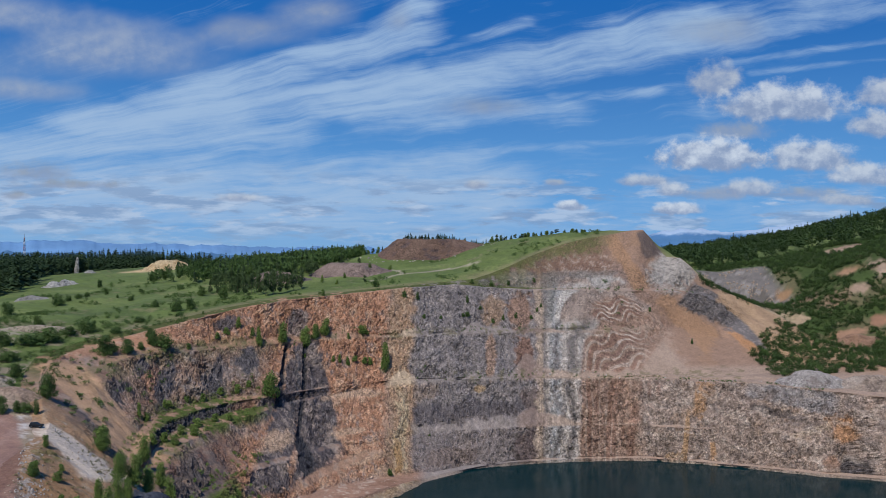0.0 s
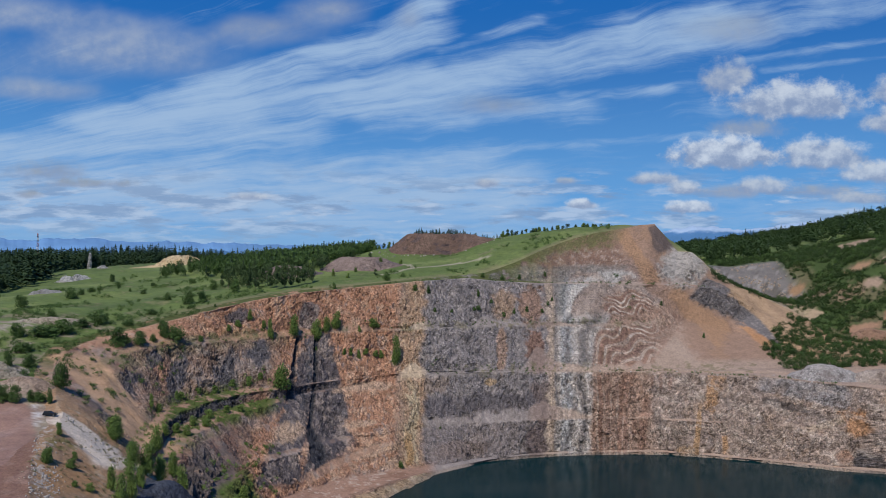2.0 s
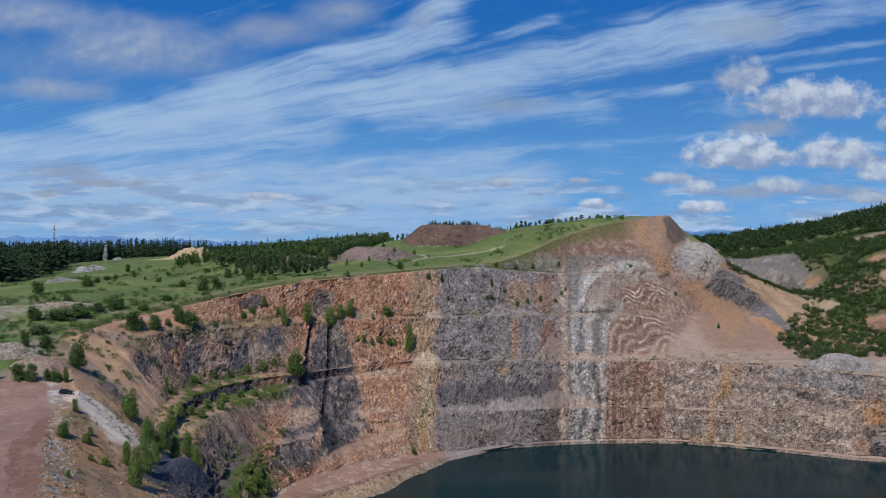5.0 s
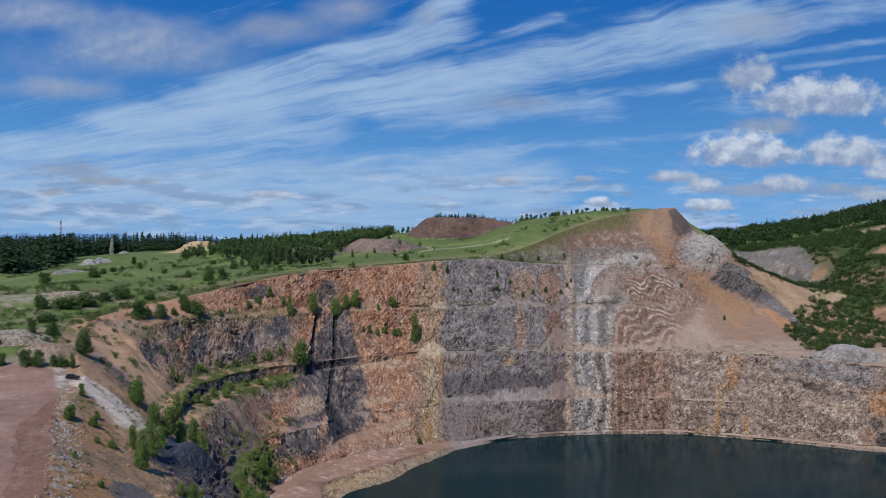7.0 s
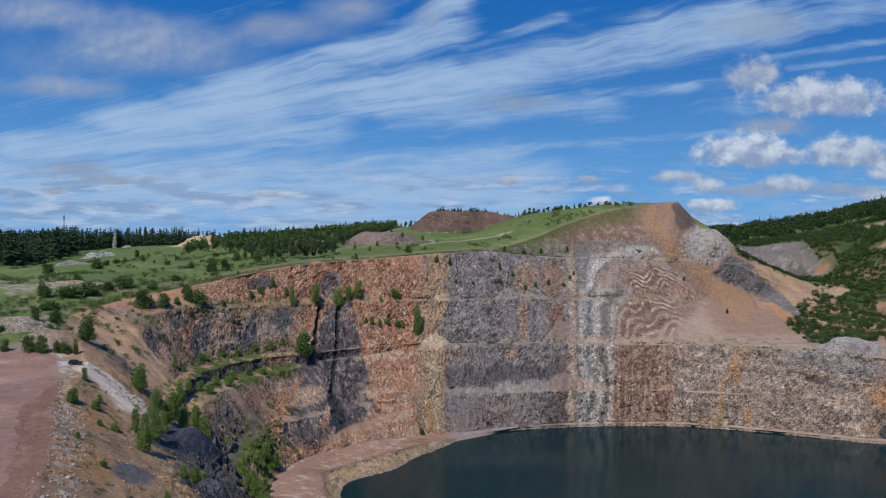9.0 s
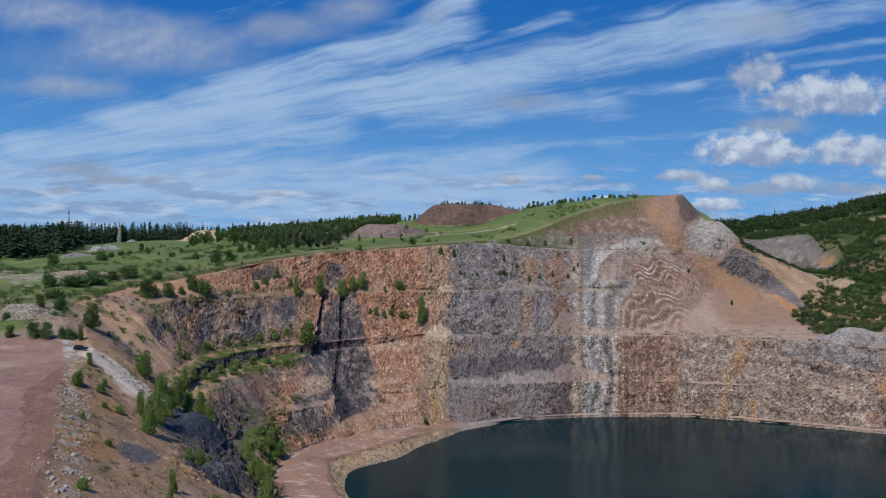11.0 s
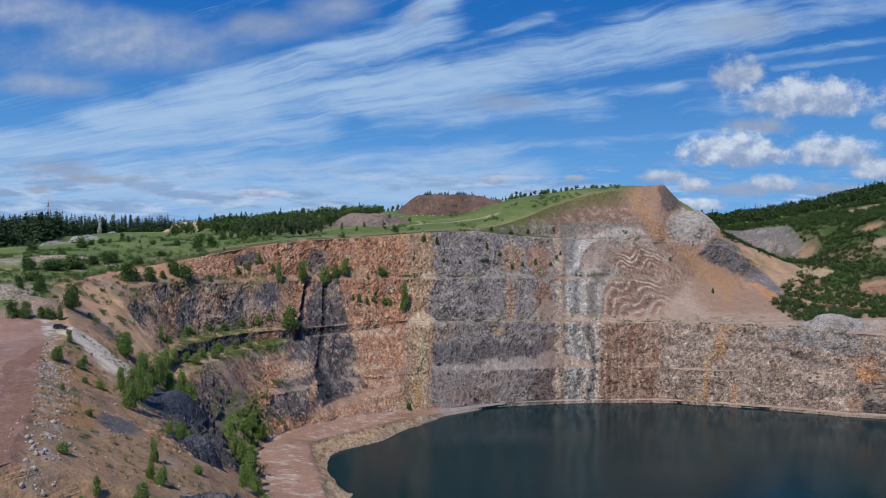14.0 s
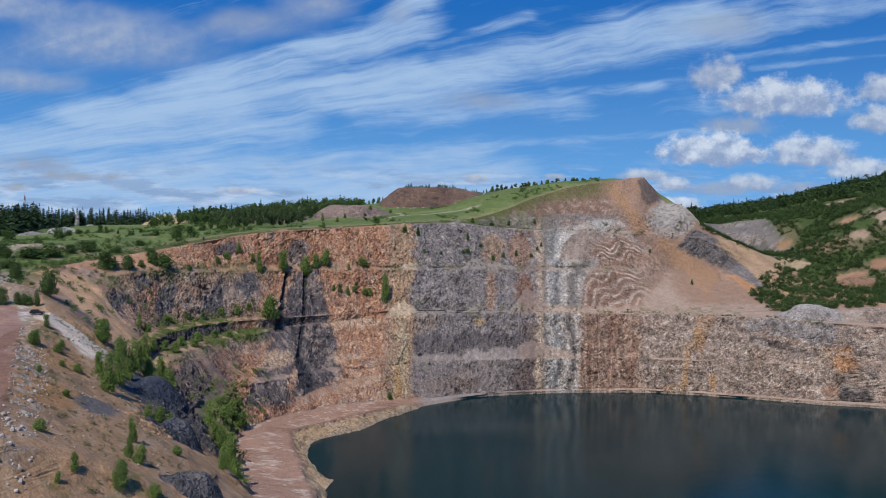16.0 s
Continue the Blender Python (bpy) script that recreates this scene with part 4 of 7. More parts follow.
    runnel = np.sin((b + 0.95 * z) * 1.3 + 3 * n1) * 0.5 + 0.5
    colour = lay(colour, far_side, mixed(mixed(tone((0.380, 0.275, 0.185)), runnel ** 3 * 0.8, (0.300, 0.215, 0.150)), smooth(n2 + 0.3 * n3, 0.3, 0.6) * 0.5, (0.47, 0.365, 0.26)))
    # rubble on the ledges, scree against the faces
    level = (1 - smooth(steep, 0.05, 0.16)) * smooth(lev, 1.6, 2.2) * (1 - flank * smooth(z, 23.5, 25))
    loose = mixed(mixed(tone((0.350, 0.280, 0.235)), band(b, -8.9, 23.2, 2.5), (0.262, 0.240, 0.238)), band(b, 22.4, 30.5, 2) * smooth(z, 8, 10), (0.235, 0.185, 0.170))
    loose = mixed(loose, band(b, -15.4, -8.3, 1.5), (0.480, 0.405, 0.310))
    loose = mixed(loose, (1 - smooth(b, -19, -16)) * (1 - smooth(n2, 0.0, 0.4)), (0.375, 0.245, 0.175))
    loose = mixed(mixed(loose, smooth(n3 + 0.3 * n2, 0.3, 0.6) * 0.5, (0.44, 0.39, 0.35)), smooth(n2 - 0.3 * n3, 0.3, 0.6) * 0.5, (0.21, 0.17, 0.15))
    colour = lay(colour, np.clip(np.maximum(level * 0.7, talus(b, z, n2 + 0.5 * n3) * 0.85 * (bear > -62)), 0, 1), loose)
    weeds = band(z, 33.8, 36.3, 0.5) * band(b, -70, 58, 3) + band(z, 21.3, 24.3, 0.5) * band(b, 0, 92, 3)
    colour = mixed(colour, weeds * smooth(n2 + 0.7 * n3, 0.15, 0.45) * 0.6, (0.130, 0.125, 0.060))
    sward = smooth(lev + 0.25 * n2 + 0.15 * n1, 13.62, 13.85) * band(b, 8, 48, 4) * smooth(n3 + 0.6, 0, 0.5)
    colour = mixed(colour, sward * 0.85, (0.115, 0.128, 0.050))
    brink = smooth(lev, 12.15, 12.6) * (1 - smooth(steep, 0.15, 0.35)) * smooth(bear, -78, -70) * (1 - smooth(bear, 2, 8)) * smooth(n2 + 0.5, 0.0, 0.4)
    colour = mixed(colour, brink, (0.085, 0.105, 0.035))
    # the west side: turf on the second ledge, an orange chute, a gravel run, dark crags and the tan slope under the road
    side_w = 1 - smooth(x, -47, -41)
    slope = 1 - smooth(bear, -82, -74)
    rill = fractal((x + 0.45 * y) / 1.6, (y - 0.45 * x) / 9, z * 0 + 4, 3, 0.6)
    tan = mixed(tone((0.335, 0.220, 0.135)), smooth(n2 + 0.5 * n3, 0.05, 0.6), (0.260, 0.185, 0.120))
    tan = mixed(tan, smooth(rill, 0.1, 0.5) * 0.7, (0.215, 0.150, 0.105))
    tan = mixed(tan, smooth(-rill + 0.3 * n2, 0.2, 0.5) * 0.6, (0.40, 0.305, 0.215))
    tan = mixed(tan, smooth(n1 - 0.5 * rill, 0.25, 0.5) * 0.6, (0.21, 0.195, 0.185))
    tan = mixed(tan, smooth(n1 + 0.3 * n3, 0.22, 0.5) * 0.8, (0.35, 0.215, 0.105))
    tan = mixed(tan, smooth(n3 + n2, 0.55, 0.9) * 0.7, (0.42, 0.37, 0.31))
    tan = mixed(tan, smooth(n1 - n2, 0.34, 0.6) * 0.6, GRASS)
    tan = mixed(tan, patch(x, y, -46, 98, 4, 7, n2) * 0.8, (0.34, 0.195, 0.095))
    tan = mixed(tan, patch(x, y, -56, 122, 4, 10, n2) * 0.8, (0.33, 0.20, 0.105))
    tan = mixed(tan, smooth(n1 * 0.6 + n2 * 0.7, 0.18, 0.4) * 0.7, (0.235, 0.160, 0.110))
    tan = mixed(tan, smooth(-n2 - 0.3 * n3, 0.22, 0.5) * 0.5, (0.385, 0.295, 0.215))
    colour = colour * (1 - slope[..., None]) + tan * slope[..., None]
    crag = 1 - smooth(np.hypot((x + 40) / 9, (y - 140) / 26) + n2 * 0.4, 0.7, 1.05)
    colour = mixed(colour, crag * (1 - smooth(z, 17, 20)) * smooth(z, 6, 8), mixed(np.broadcast_to((0.075, 0.075, 0.085), m.shape).copy(), smooth(n2, 0.0, 0.5), (0.19, 0.155, 0.135)))
    colour = mixed(colour, patch(x, y, -47, 135, 5.5, 10, n2 * 0.7), (0.062, 0.067, 0.084))
    colour = mixed(colour, patch(x, y, -42.5, 105, 2.2, 5, n2), (0.13, 0.125, 0.13))
    chute = along(x, y, (-83, 181), (-57, 165), 6.5, 7.5, n2 * 0.6)
    colour = lay(colour, chute, mixed(mixed(tone((0.500, 0.335, 0.215)), smooth(n2 + 0.4 * n3, 0.1, 0.5), (0.430, 0.275, 0.170)), smooth(streak, 0.2, 0.6) * 0.5, (0.48, 0.36, 0.26)))
    colour = mixed(colour, along(x, y, (-69.5, 145), (-54, 139.5), 3.2, 7.6, n2 * 0.6), (0.58, 0.52, 0.455))
    low = (1 - smooth(b + 3 * n1, -57, -51)) * smooth(bear, -86, -80) * (1 - smooth(z + 2 * n2, 15, 18)) * smooth(z, 3.5, 5)
    colour = mixed(colour, low * 0.85, mixed(mixed(tone((0.082, 0.079, 0.086)), smooth(n2 + 0.5 * n3, 0.05, 0.5), (0.175, 0.138, 0.125)), smooth(n1 + 0.3 * n3, 0.2, 0.45) * 0.7, (0.215, 0.125, 0.098)))
    turf = np.maximum(band(lev, 5.85, 7.1, 0.12), band(lev, 7.85, 9.15, 0.15)) * side_w * smooth(bear, -69, -62) * smooth(n2 + 0.6 * n1 + 0.3, 0.0, 0.45)
    colour = mixed(colour, band(lev, 7.05, 7.9, 0.05) * (1 - smooth(x + n2, -53, -49)) * smooth(bear, -74, -68) * smooth(n1 + 0.6, 0.0, 0.3), (0.080, 0.080, 0.090))
    colour = mixed(colour, turf, GRASS)
    colour = mixed(colour, band(lev, 9.9, 11.2, 0.2) * side_w * smooth(bear, -70, -62) * smooth(n2 + 0.3, 0.0, 0.5) * 0.6, (0.11, 0.125, 0.045))
    gully = band(lev, 3.0, 4.6, 0.3) * (1 - smooth(x, -39, -33)) * smooth(n1 + 0.35, 0.0, 0.4) * (1 - smooth(y, 176, 186))
    colour = mixed(colour, gully, (0.085, 0.115, 0.035))
    # the ramp by the water: rose dust with pale crusts
    floor = band(lev, 1.6, 3.06, 0.10) * (1 - smooth(x, -8, -3))
    colour = mixed(colour, floor, mixed(mixed(tone((0.320, 0.208, 0.160)), smooth(n2 + 0.5 * n1, 0.1, 0.4) * 0.8, (0.43, 0.33, 0.275)), smooth(-n1 + 0.4 * n2, 0.1, 0.35) * 0.7, (0.235, 0.135, 0.098)))
    colour = mixed(colour, floor * np.maximum(band(lev + 0.12 * n1, 1.95, 2.06, 0.04) * smooth(n2 + 0.4, 0, 0.3) * 0.6, 0), (0.19, 0.125, 0.10))
    colour = mixed(colour, floor * smooth(n3 + 0.9 * n2 + 0.4 * n1, 0.3, 0.5) * 0.7, (0.50, 0.43, 0.38))
    verge_face = band(lev, 1.02, 1.9, 0.1) * (1 - smooth(x, -8, -3))
    colour = lay(colour, verge_face, mixed(mixed(mixed(tone((0.375, 0.285, 0.195)), smooth(n2 + 0.5 * n3, 0.0, 0.5), (0.50, 0.42, 0.335)), smooth(n3 - 0.4 * n2, 0.15, 0.5) * 0.8, (0.23, 0.165, 0.110)), smooth(n1 + 0.6 * n2, 0.2, 0.5) * 0.6, (0.16, 0.17, 0.075)))
    wet = (1 - smooth(z, 0.25, 0.8)) * smooth(lev, 0.8, 1.0)
    colour = mixed(colour, wet * 0.55, (0.30, 0.25, 0.21))
    dust, cover, verge = dust_colour(x, y, n2, n3)
    cover, verge = cover * smooth(lev, 11.4, 12.0) * (bear < -60), verge * smooth(lev, 10.5, 11.5) * (bear < -60)
    colour = colour * (1 - cover[..., None]) + dust / 1.1 * cover[..., None]
    colour = mixed(colour, verge, (0.38, 0.345, 0.315))
    shown = np.maximum(band(z + 0.8 * n2, 23.6, 34.2, 0.6) * smooth(b, 39.5, 41.5), band(z + n2, 37.5, 44, 1.0) * patch(b, z, 51, 41, 9, 6, n2 * 0.6))
    shown = np.maximum(shown, (1 - smooth(z, 21.5, 23.0)) * 0.9 * (1 - smooth(b + n2, 49, 53)))
    crumpled = shown * fold * inside * (1 - flank) * (1 - talus(b, z, n2)) * (1 - smooth(z, 46, 48)) * (1 - smooth(b + n1 * 3, 56, 63)) * smooth(n1 + 0.7, 0.0, 0.4)
    lines = crumpled * (0.30 + 0.70 * smooth(z, 21.5, 23.5))
    upright = np.maximum(np.maximum(band(s, 27, 67, 2) * (1 - 0.6 * smooth(z, 24, 40)), 0.8 * east), 0.62 * band(s, -90, 27, 5)) * smooth(steep, 0.15, 0.35) * (1 - flank)
    return colour, np.stack((inner + 0.05 * n2, lines, upright), -1)


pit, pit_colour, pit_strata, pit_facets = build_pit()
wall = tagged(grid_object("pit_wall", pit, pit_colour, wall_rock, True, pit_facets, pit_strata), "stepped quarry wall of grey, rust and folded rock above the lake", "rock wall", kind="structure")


def build_ground():
    """From the brow out to the horizon."""
    steps = np.concatenate(([0.0], np.cumsum(0.8 * 1.036 ** np.arange(140))))
    steps = steps[steps < 2350]
    r0, _ = brow(BEAR)
    th = np.radians(BEAR)[None, :]
    r = r0[None, :] + steps[:, None]
    x, y = CENTRE[0] + r * np.sin(th), CENTRE[1] + r * np.cos(th)
    z = plain(x, y)
    lump = fractal(x / 14, y / 14, x * 0, 4, 0.5) * 0.9 + fractal(x / 50, y / 50, x * 0 + 5, 3) * 1.5
    z = z + lump * smooth(steps, 1, 18)[:, None]
    p = np.stack((x, y, z), -1) * S
    p[0] = pit[-1]
    near = np.exp(-steps / 4.0)[:, None]
    p[..., 2] += (pit[-1][None, :, 2] - p[0:1, :, 2]) * near
    blend = 1 - smooth(steps, 0, 8)[:, None]
    p[..., 2] = p[..., 2] * (1 - blend) + (pit[-1][None, :, 2] + (z - z[0:1]) * S) * blend
    return p, ground_colour(p / S, steps)


def ground_colour(m, steps):
    x, y, z = m[..., 0], m[..., 1], m[..., 2]
    n1, n2, n3 = fractal(x / 22, y / 22, z * 0, 4, 0.55), fractal(x / 6 + 9, y / 6, z * 0, 4, 0.6), fractal(x / 2, y / 2 + 5, z * 0, 3, 0.6)
    c = np.empty(m.shape)
    c[:] = (0.098, 0.132, 0.038)
    c = mixed(c, smooth(n1 + 0.4 * n2, 0.0, 0.5), (0.140, 0.172, 0.055))
    c = mixed(c, smooth(n2 - n1, 0.15, 0.6) * 0.8, (0.062, 0.092, 0.026))
    c = mixed(c, smooth(n3 + 0.6 * n2, 0.15, 0.6) * 0.55, (0.066, 0.096, 0.028))
    c = mixed(c, smooth(n2 + 0.5 * n3 - 0.3 * n1, 0.35, 0.7) * 0.55, (0.21, 0.185, 0.095))
    # bare and stony ground along the western brow
    bare = (1 - smooth(y + 8 * n1, 205, 222)) * (1 - smooth(x, -62, -52)) * smooth(x, -200, -150)
    c = mixed(c, bare * smooth(n2 + 0.6 * n3 + 0.02, 0.0, 0.45), (0.200, 0.165, 0.112))
    c = mixed(c, bare * smooth(n1 + n3 * 0.6, 0.25, 0.55), (0.275, 0.235, 0.180))
    # turf thins out to gravel at the edge of the pit
    edge = (1 - smooth(steps, 1.0, 7.0))[:, None] * (1 - smooth(n2, -0.1, 0.5))
    c = mixed(c, edge * smooth(z, 38, 42) * 0.35, (0.27, 0.185, 0.135))
    # a worn track over the saddle
    for a, b in (((-24, 276), (-14, 290)), ((-14, 290), (-19, 306)), ((-19, 306), (-34, 318)), ((-14, 290), (12, 300))):
        c = mixed(c, along(x, y, a, b, 1.1, 1.1, n3 * 0.5) * 0.8, (0.32, 0.28, 0.20))
    # sand pits far over the meadow
    c = mixed(c, patch(x, y, -137, 402, 15, 16, n2 * 0.7), (0.46, 0.335, 0.185))
    for px, py in ((-78, 392), (-95, 398), (-60, 396), (-44, 400)):
        c = mixed(c, patch(x, y, px, py, 6, 7, n2), (0.40, 0.31, 0.20))
    # the hollow in the east: shrubs, bare orange and grey cuts
    vale = smooth(x, 98, 112) * (1 - smooth(y, 352, 372)) * smooth(y, 225, 240)
    c = mixed(c, vale * 0.85, (0.036, 0.058, 0.016))
    c = mixed(c, vale * smooth(n1 + 0.6 * n2, 0.22, 0.5) * 0.6, (0.16, 0.125, 0.075))
    cut = smooth(x, 90, 98) * (1 - smooth(x + 2 * n2, 131, 138)) * smooth(y - (336 - (x - 105) * 0.4) + 2 * n2, -4, 0) * (1 - smooth(y + n2, 351, 354))
    c = mixed(c, cut, mixed(mixed(np.broadcast_to((0.140, 0.125, 0.116), m.shape).copy(), smooth(n3 + n2, 0.1, 0.5), (0.225, 0.203, 0.188)), smooth(n2 - n3 * 0.6, 0.05, 0.35) * 0.8, (0.085, 0.074, 0.062)))
    soil_tone = (0.255, 0.180, 0.115)
    for px, py, rx, ry, tone in ((134, 330, 4.0, 4, (0.30, 0.18, 0.10)), (154, 322, 8, 5.5, (0.36, 0.215, 0.125)), (139, 286, 8, 4, (0.34, 0.20, 0.125)), (168, 354, 10, 6, (0.36, 0.25, 0.175)),
                                 (164, 313, 4, 17, (0.38, 0.275, 0.20)), (150, 287, 6, 5, (0.31, 0.17, 0.105)), (127, 301, 4, 3.0, (0.37, 0.27, 0.175)), (152.5, 306.5, 5, 3.5, (0.36, 0.255, 0.18)),
                                 (143, 306, 7, 7, soil_tone), (136, 315, 6, 4, soil_tone), (130, 272, 5, 1.8, (0.36, 0.28, 0.20))):
        c = mixed(c, patch(x, y, px, py, rx * 0.9, ry * 0.8, n2 * 1.5 + 0.4 * n3), tuple(0.82 * q for q in tone))
    ledge = smooth(x, 84, 92) * (1 - smooth(y, 246, 254)) * smooth(y, 180, 200)
    c = mixed(c, ledge * smooth(n2 + 0.25, 0.0, 0.4), (0.30, 0.265, 0.235))
    c = mixed(c, patch(x, y, 106, 308, 24, 9, n2 * 0.6) * smooth(x, 78, 84), mixed(np.broadcast_to((0.36, 0.27, 0.175), m.shape).copy(), smooth(n2, 0.1, 0.4), (0.10, 0.11, 0.045)))
    # the haul road and its pad
    c = mixed(c, (1 - smooth(off_road(x, y) + 2 * n2, 8.0, 12.0)) * 0.9, (0.235, 0.182, 0.135))
    dust, cover, verge = dust_colour(x, y, n2, n3)
    c = c * (1 - cover[..., None]) + dust * cover[..., None]
    c = mixed(c, verge, (0.46, 0.42, 0.385))
    # dark woods floor far off, and the wooded plain
    far = smooth(np.hypot(x, y), 480, 620)
    c = mixed(c, far, mixed(np.broadcast_to((0.030, 0.050, 0.024), m.shape).copy(), smooth(n1, 0.1, 0.5), (0.055, 0.085, 0.030)))
    return np.clip(c, 0.015, 0.7)


land_points, land_colour = build_ground()
ground = tagged(grid_object("ground", land_points, land_colour, soil, True), "green meadow land with bare soil round the pit", "ground", kind="structure")

a = np.radians(np.arange(0, 360, 4.0))
lake = np.stack([np.stack((CENTRE[0] + np.sin(a) * f * shore(np.degrees(a) - 360 * (a > np.pi))[0] * 1.02, CENTRE[1] + np.cos(a) * f * shore(np.degrees(a) - 360 * (a > np.pi))[0] * 1.02, 0 * a), -1) for f in (0.0, 0.5, 1.0)]) * S
tagged(grid_object("water", lake, None, water_mat, True), "dark green-blue still lake filling the pit", "lake", kind="structure")

# ==== things
from mathutils.bvhtree import BVHTree


def surface():
    """Pit and land together, to set things down on."""
    verts, faces, base = [], [], 0
    for g in (pit, land_points):
        rows, cols = g.shape[:2]
        a = np.arange(rows * cols).reshape(rows, cols) + base
        b = np.concatenate((a, a[:, :1]), 1)
        faces += np.stack((b[:-1, :-1], b[:-1, 1:], b[1:, 1:], b[1:, :-1]), -1).reshape(-1, 4).tolist()
        verts += g.reshape(-1, 3).tolist()
        base += rows * cols
    return BVHTree.FromPolygons(verts, faces)


SHEET = surface()


def at(x, y):
    """Height in metres of the ground at a place of the plan."""
    hit = SHEET.ray_cast(Vector((x * S, y * S, 900.0)), Vector((0, 0, -1)))
    return hit[0].z if hit[0] is not None else 0.0


def part(name, bm, mat, parent=None, label="", smoothed=True):
    me = bpy.data.meshes.new(name)
    bm.to_mesh(me)
    bm.free()
    me.materials.append(mat)
    me.polygons.foreach_set("use_smooth", np.full(len(me.polygons), smoothed, bool))
    ob = new(name, me)
    ob.parent = parent
    if label:
        ob["label"] = label
    return ob


def tube(bm, a, b, r0, r1, sides=7):
    """A tapered round limb from a to b."""
    a, b = Vector(a), Vector(b)
    q = (b - a).to_track_quat("Z", "Y").to_matrix()
    loops = []
    for c, r in ((a, r0), (b, r1)):
        loops.append([bm.verts.new(c + q @ Vector((r * math.cos(2 * math.pi * i / sides), r * math.sin(2 * math.pi * i / sides), 0))) for i in range(sides)])
    for i in range(sides):
        bm.faces.new((loops[0][i], loops[0][(i + 1) % sides], loops[1][(i + 1) % sides], loops[1][i]))
    bm.faces.new(loops[0][::-1])
    bm.faces.new(loops[1])


def box(bm, lo, hi, turn=None):
    m = Matrix.LocRotScale([(a + b) / 2 for a, b in zip(lo, hi)], None, [abs(b - a) for a, b in zip(lo, hi)])
    bmesh.ops.create_cube(bm, size=1.0, matrix=(turn @ m) if turn else m)


# ---------------------------------------------------------------- plants
def leaf_material(name, dark, light):
    m, k, bsdf = material(name)
    info = k.add("ShaderNodeObjectInfo").outputs["Random"]
    isle = k.add("ShaderNodeNewGeometry").outputs["Random Per Island"]
    tone = k.math("ADD", k.math("MULTIPLY", isle, 0.6), k.math("MULTIPLY", info, 0.4))
    wide = k.noise(place(k), 0.05, 2.0)
    tone = k.math("ADD", tone, k.math("MULTIPLY", k.math("SUBTRACT", wide, 0.5), 0.9), clamp=True)
    k.put(k.mix(tone, dark, light), bsdf.inputs["Base Color"])
    bsdf.inputs["Roughness"].default_value = 0.75
    return m


birch_leaf = leaf_material("birch leaves", (0.055, 0.100, 0.022), (0.160, 0.225, 0.055))
dark_leaf = leaf_material("willow leaves", (0.032, 0.066, 0.018), (0.090, 0.145, 0.036))
needle = leaf_material("spruce needles", (0.016, 0.033, 0.015), (0.042, 0.074, 0.030))
scrub_leaf = leaf_material("scrub leaves", (0.017, 0.037, 0.010), (0.052, 0.088, 0.023))
pine_leaf = leaf_material("pine needles", (0.020, 0.042, 0.016), (0.062, 0.095, 0.032))
dry_leaf = leaf_material("dry scrub", (0.09, 0.095, 0.040), (0.19, 0.17, 0.085))
bark_mat, kk, bb = material("bark")
kk.put(kk.mix(kk.noise(place(kk), 3.0, 4.0), (0.05, 0.04, 0.03), (0.22, 0.19, 0.16)), bb.inputs["Base Color"])
bb.inputs["Roughness"].default_value = 0.9


def leaf_cloud(rng, centres, count, size):
    """Quads scattered through blobs: centre, radii."""
    weights = np.array([c[3] * c[4] * c[5] for c in centres])
    pick = rng.choice(len(centres), count, p=weights / weights.sum())
    c = np.array(centres)[pick]
    d = rng.normal(size=(count, 3))
    d /= np.linalg.norm(d, axis=1, keepdims=True)
    rad = rng.uniform(0.45, 1.25, (count, 1))
    mid = c[:, :3] + d * rad * c[:, 3:6]
    up = rng.normal(size=(count, 3)) * 0.7 + d
    up /= np.linalg.norm(up, axis=1, keepdims=True)
    side = np.cross(up, rng.normal(size=(count, 3)))
    side /= np.linalg.norm(side, axis=1, keepdims=True)
    other = np.cross(up, side)
    s = size * rng.uniform(0.55, 1.3, (count, 1))
    return np.stack((mid - side * s, mid + other * s * 0.8, mid + side * s, mid - other * s * 0.8), 1)


def spruce_cloud(rng, count, size, width):
    """Drooping boughs in tiers: a ragged cone one unit high."""
    t = rng.uniform(0, 1, count) ** 0.8
    tier = np.floor(t * 11) / 11 + rng.uniform(0, 0.05, count)
    a = rng.uniform(0, 2 * math.pi, count)
    r = (1 - tier) ** 0.85 * width * rng.uniform(0.25, 1.1, count) * (0.8 + 0.2 * np.sin(a * 3 + tier * 20))
    out = np.stack((np.cos(a), np.sin(a), -0.45 + 0 * a), 1)
    mid = np.stack((np.cos(a) * r, np.sin(a) * r, 0.06 + 0.92 * tier - r * 0.25), 1)
    side = np.stack((-np.sin(a), np.cos(a), 0 * a), 1)
    s = (size * rng.uniform(0.6, 1.3, count) * (1.1 - 0.6 * tier))[:, None]
    quads = np.stack((mid - out * s, mid + side * s * 0.6, mid + out * s, mid - side * s * 0.6), 1)
    top = np.array([[[-0.012, 0, 0.9], [0.012, 0, 0.9], [0.004, 0.004, 1.03], [-0.004, -0.004, 1.03]]])
    return np.concatenate((quads, top))


def quads_object(name, quads, mat):
    n = len(quads)
    me = bpy.data.meshes.new(name)
    me.vertices.add(n * 4)
    me.vertices.foreach_set("co", quads.reshape(-1).astype(np.float32))
    me.loops.add(n * 4)
    me.loops.foreach_set("vertex_index", np.arange(n * 4, dtype=np.int32))
    me.polygons.add(n)
    me.polygons.foreach_set("loop_start", np.arange(0, n * 4, 4, dtype=np.int32))
    me.update(calc_edges=True)
    me.materials.append(mat)
    return new(name, me)


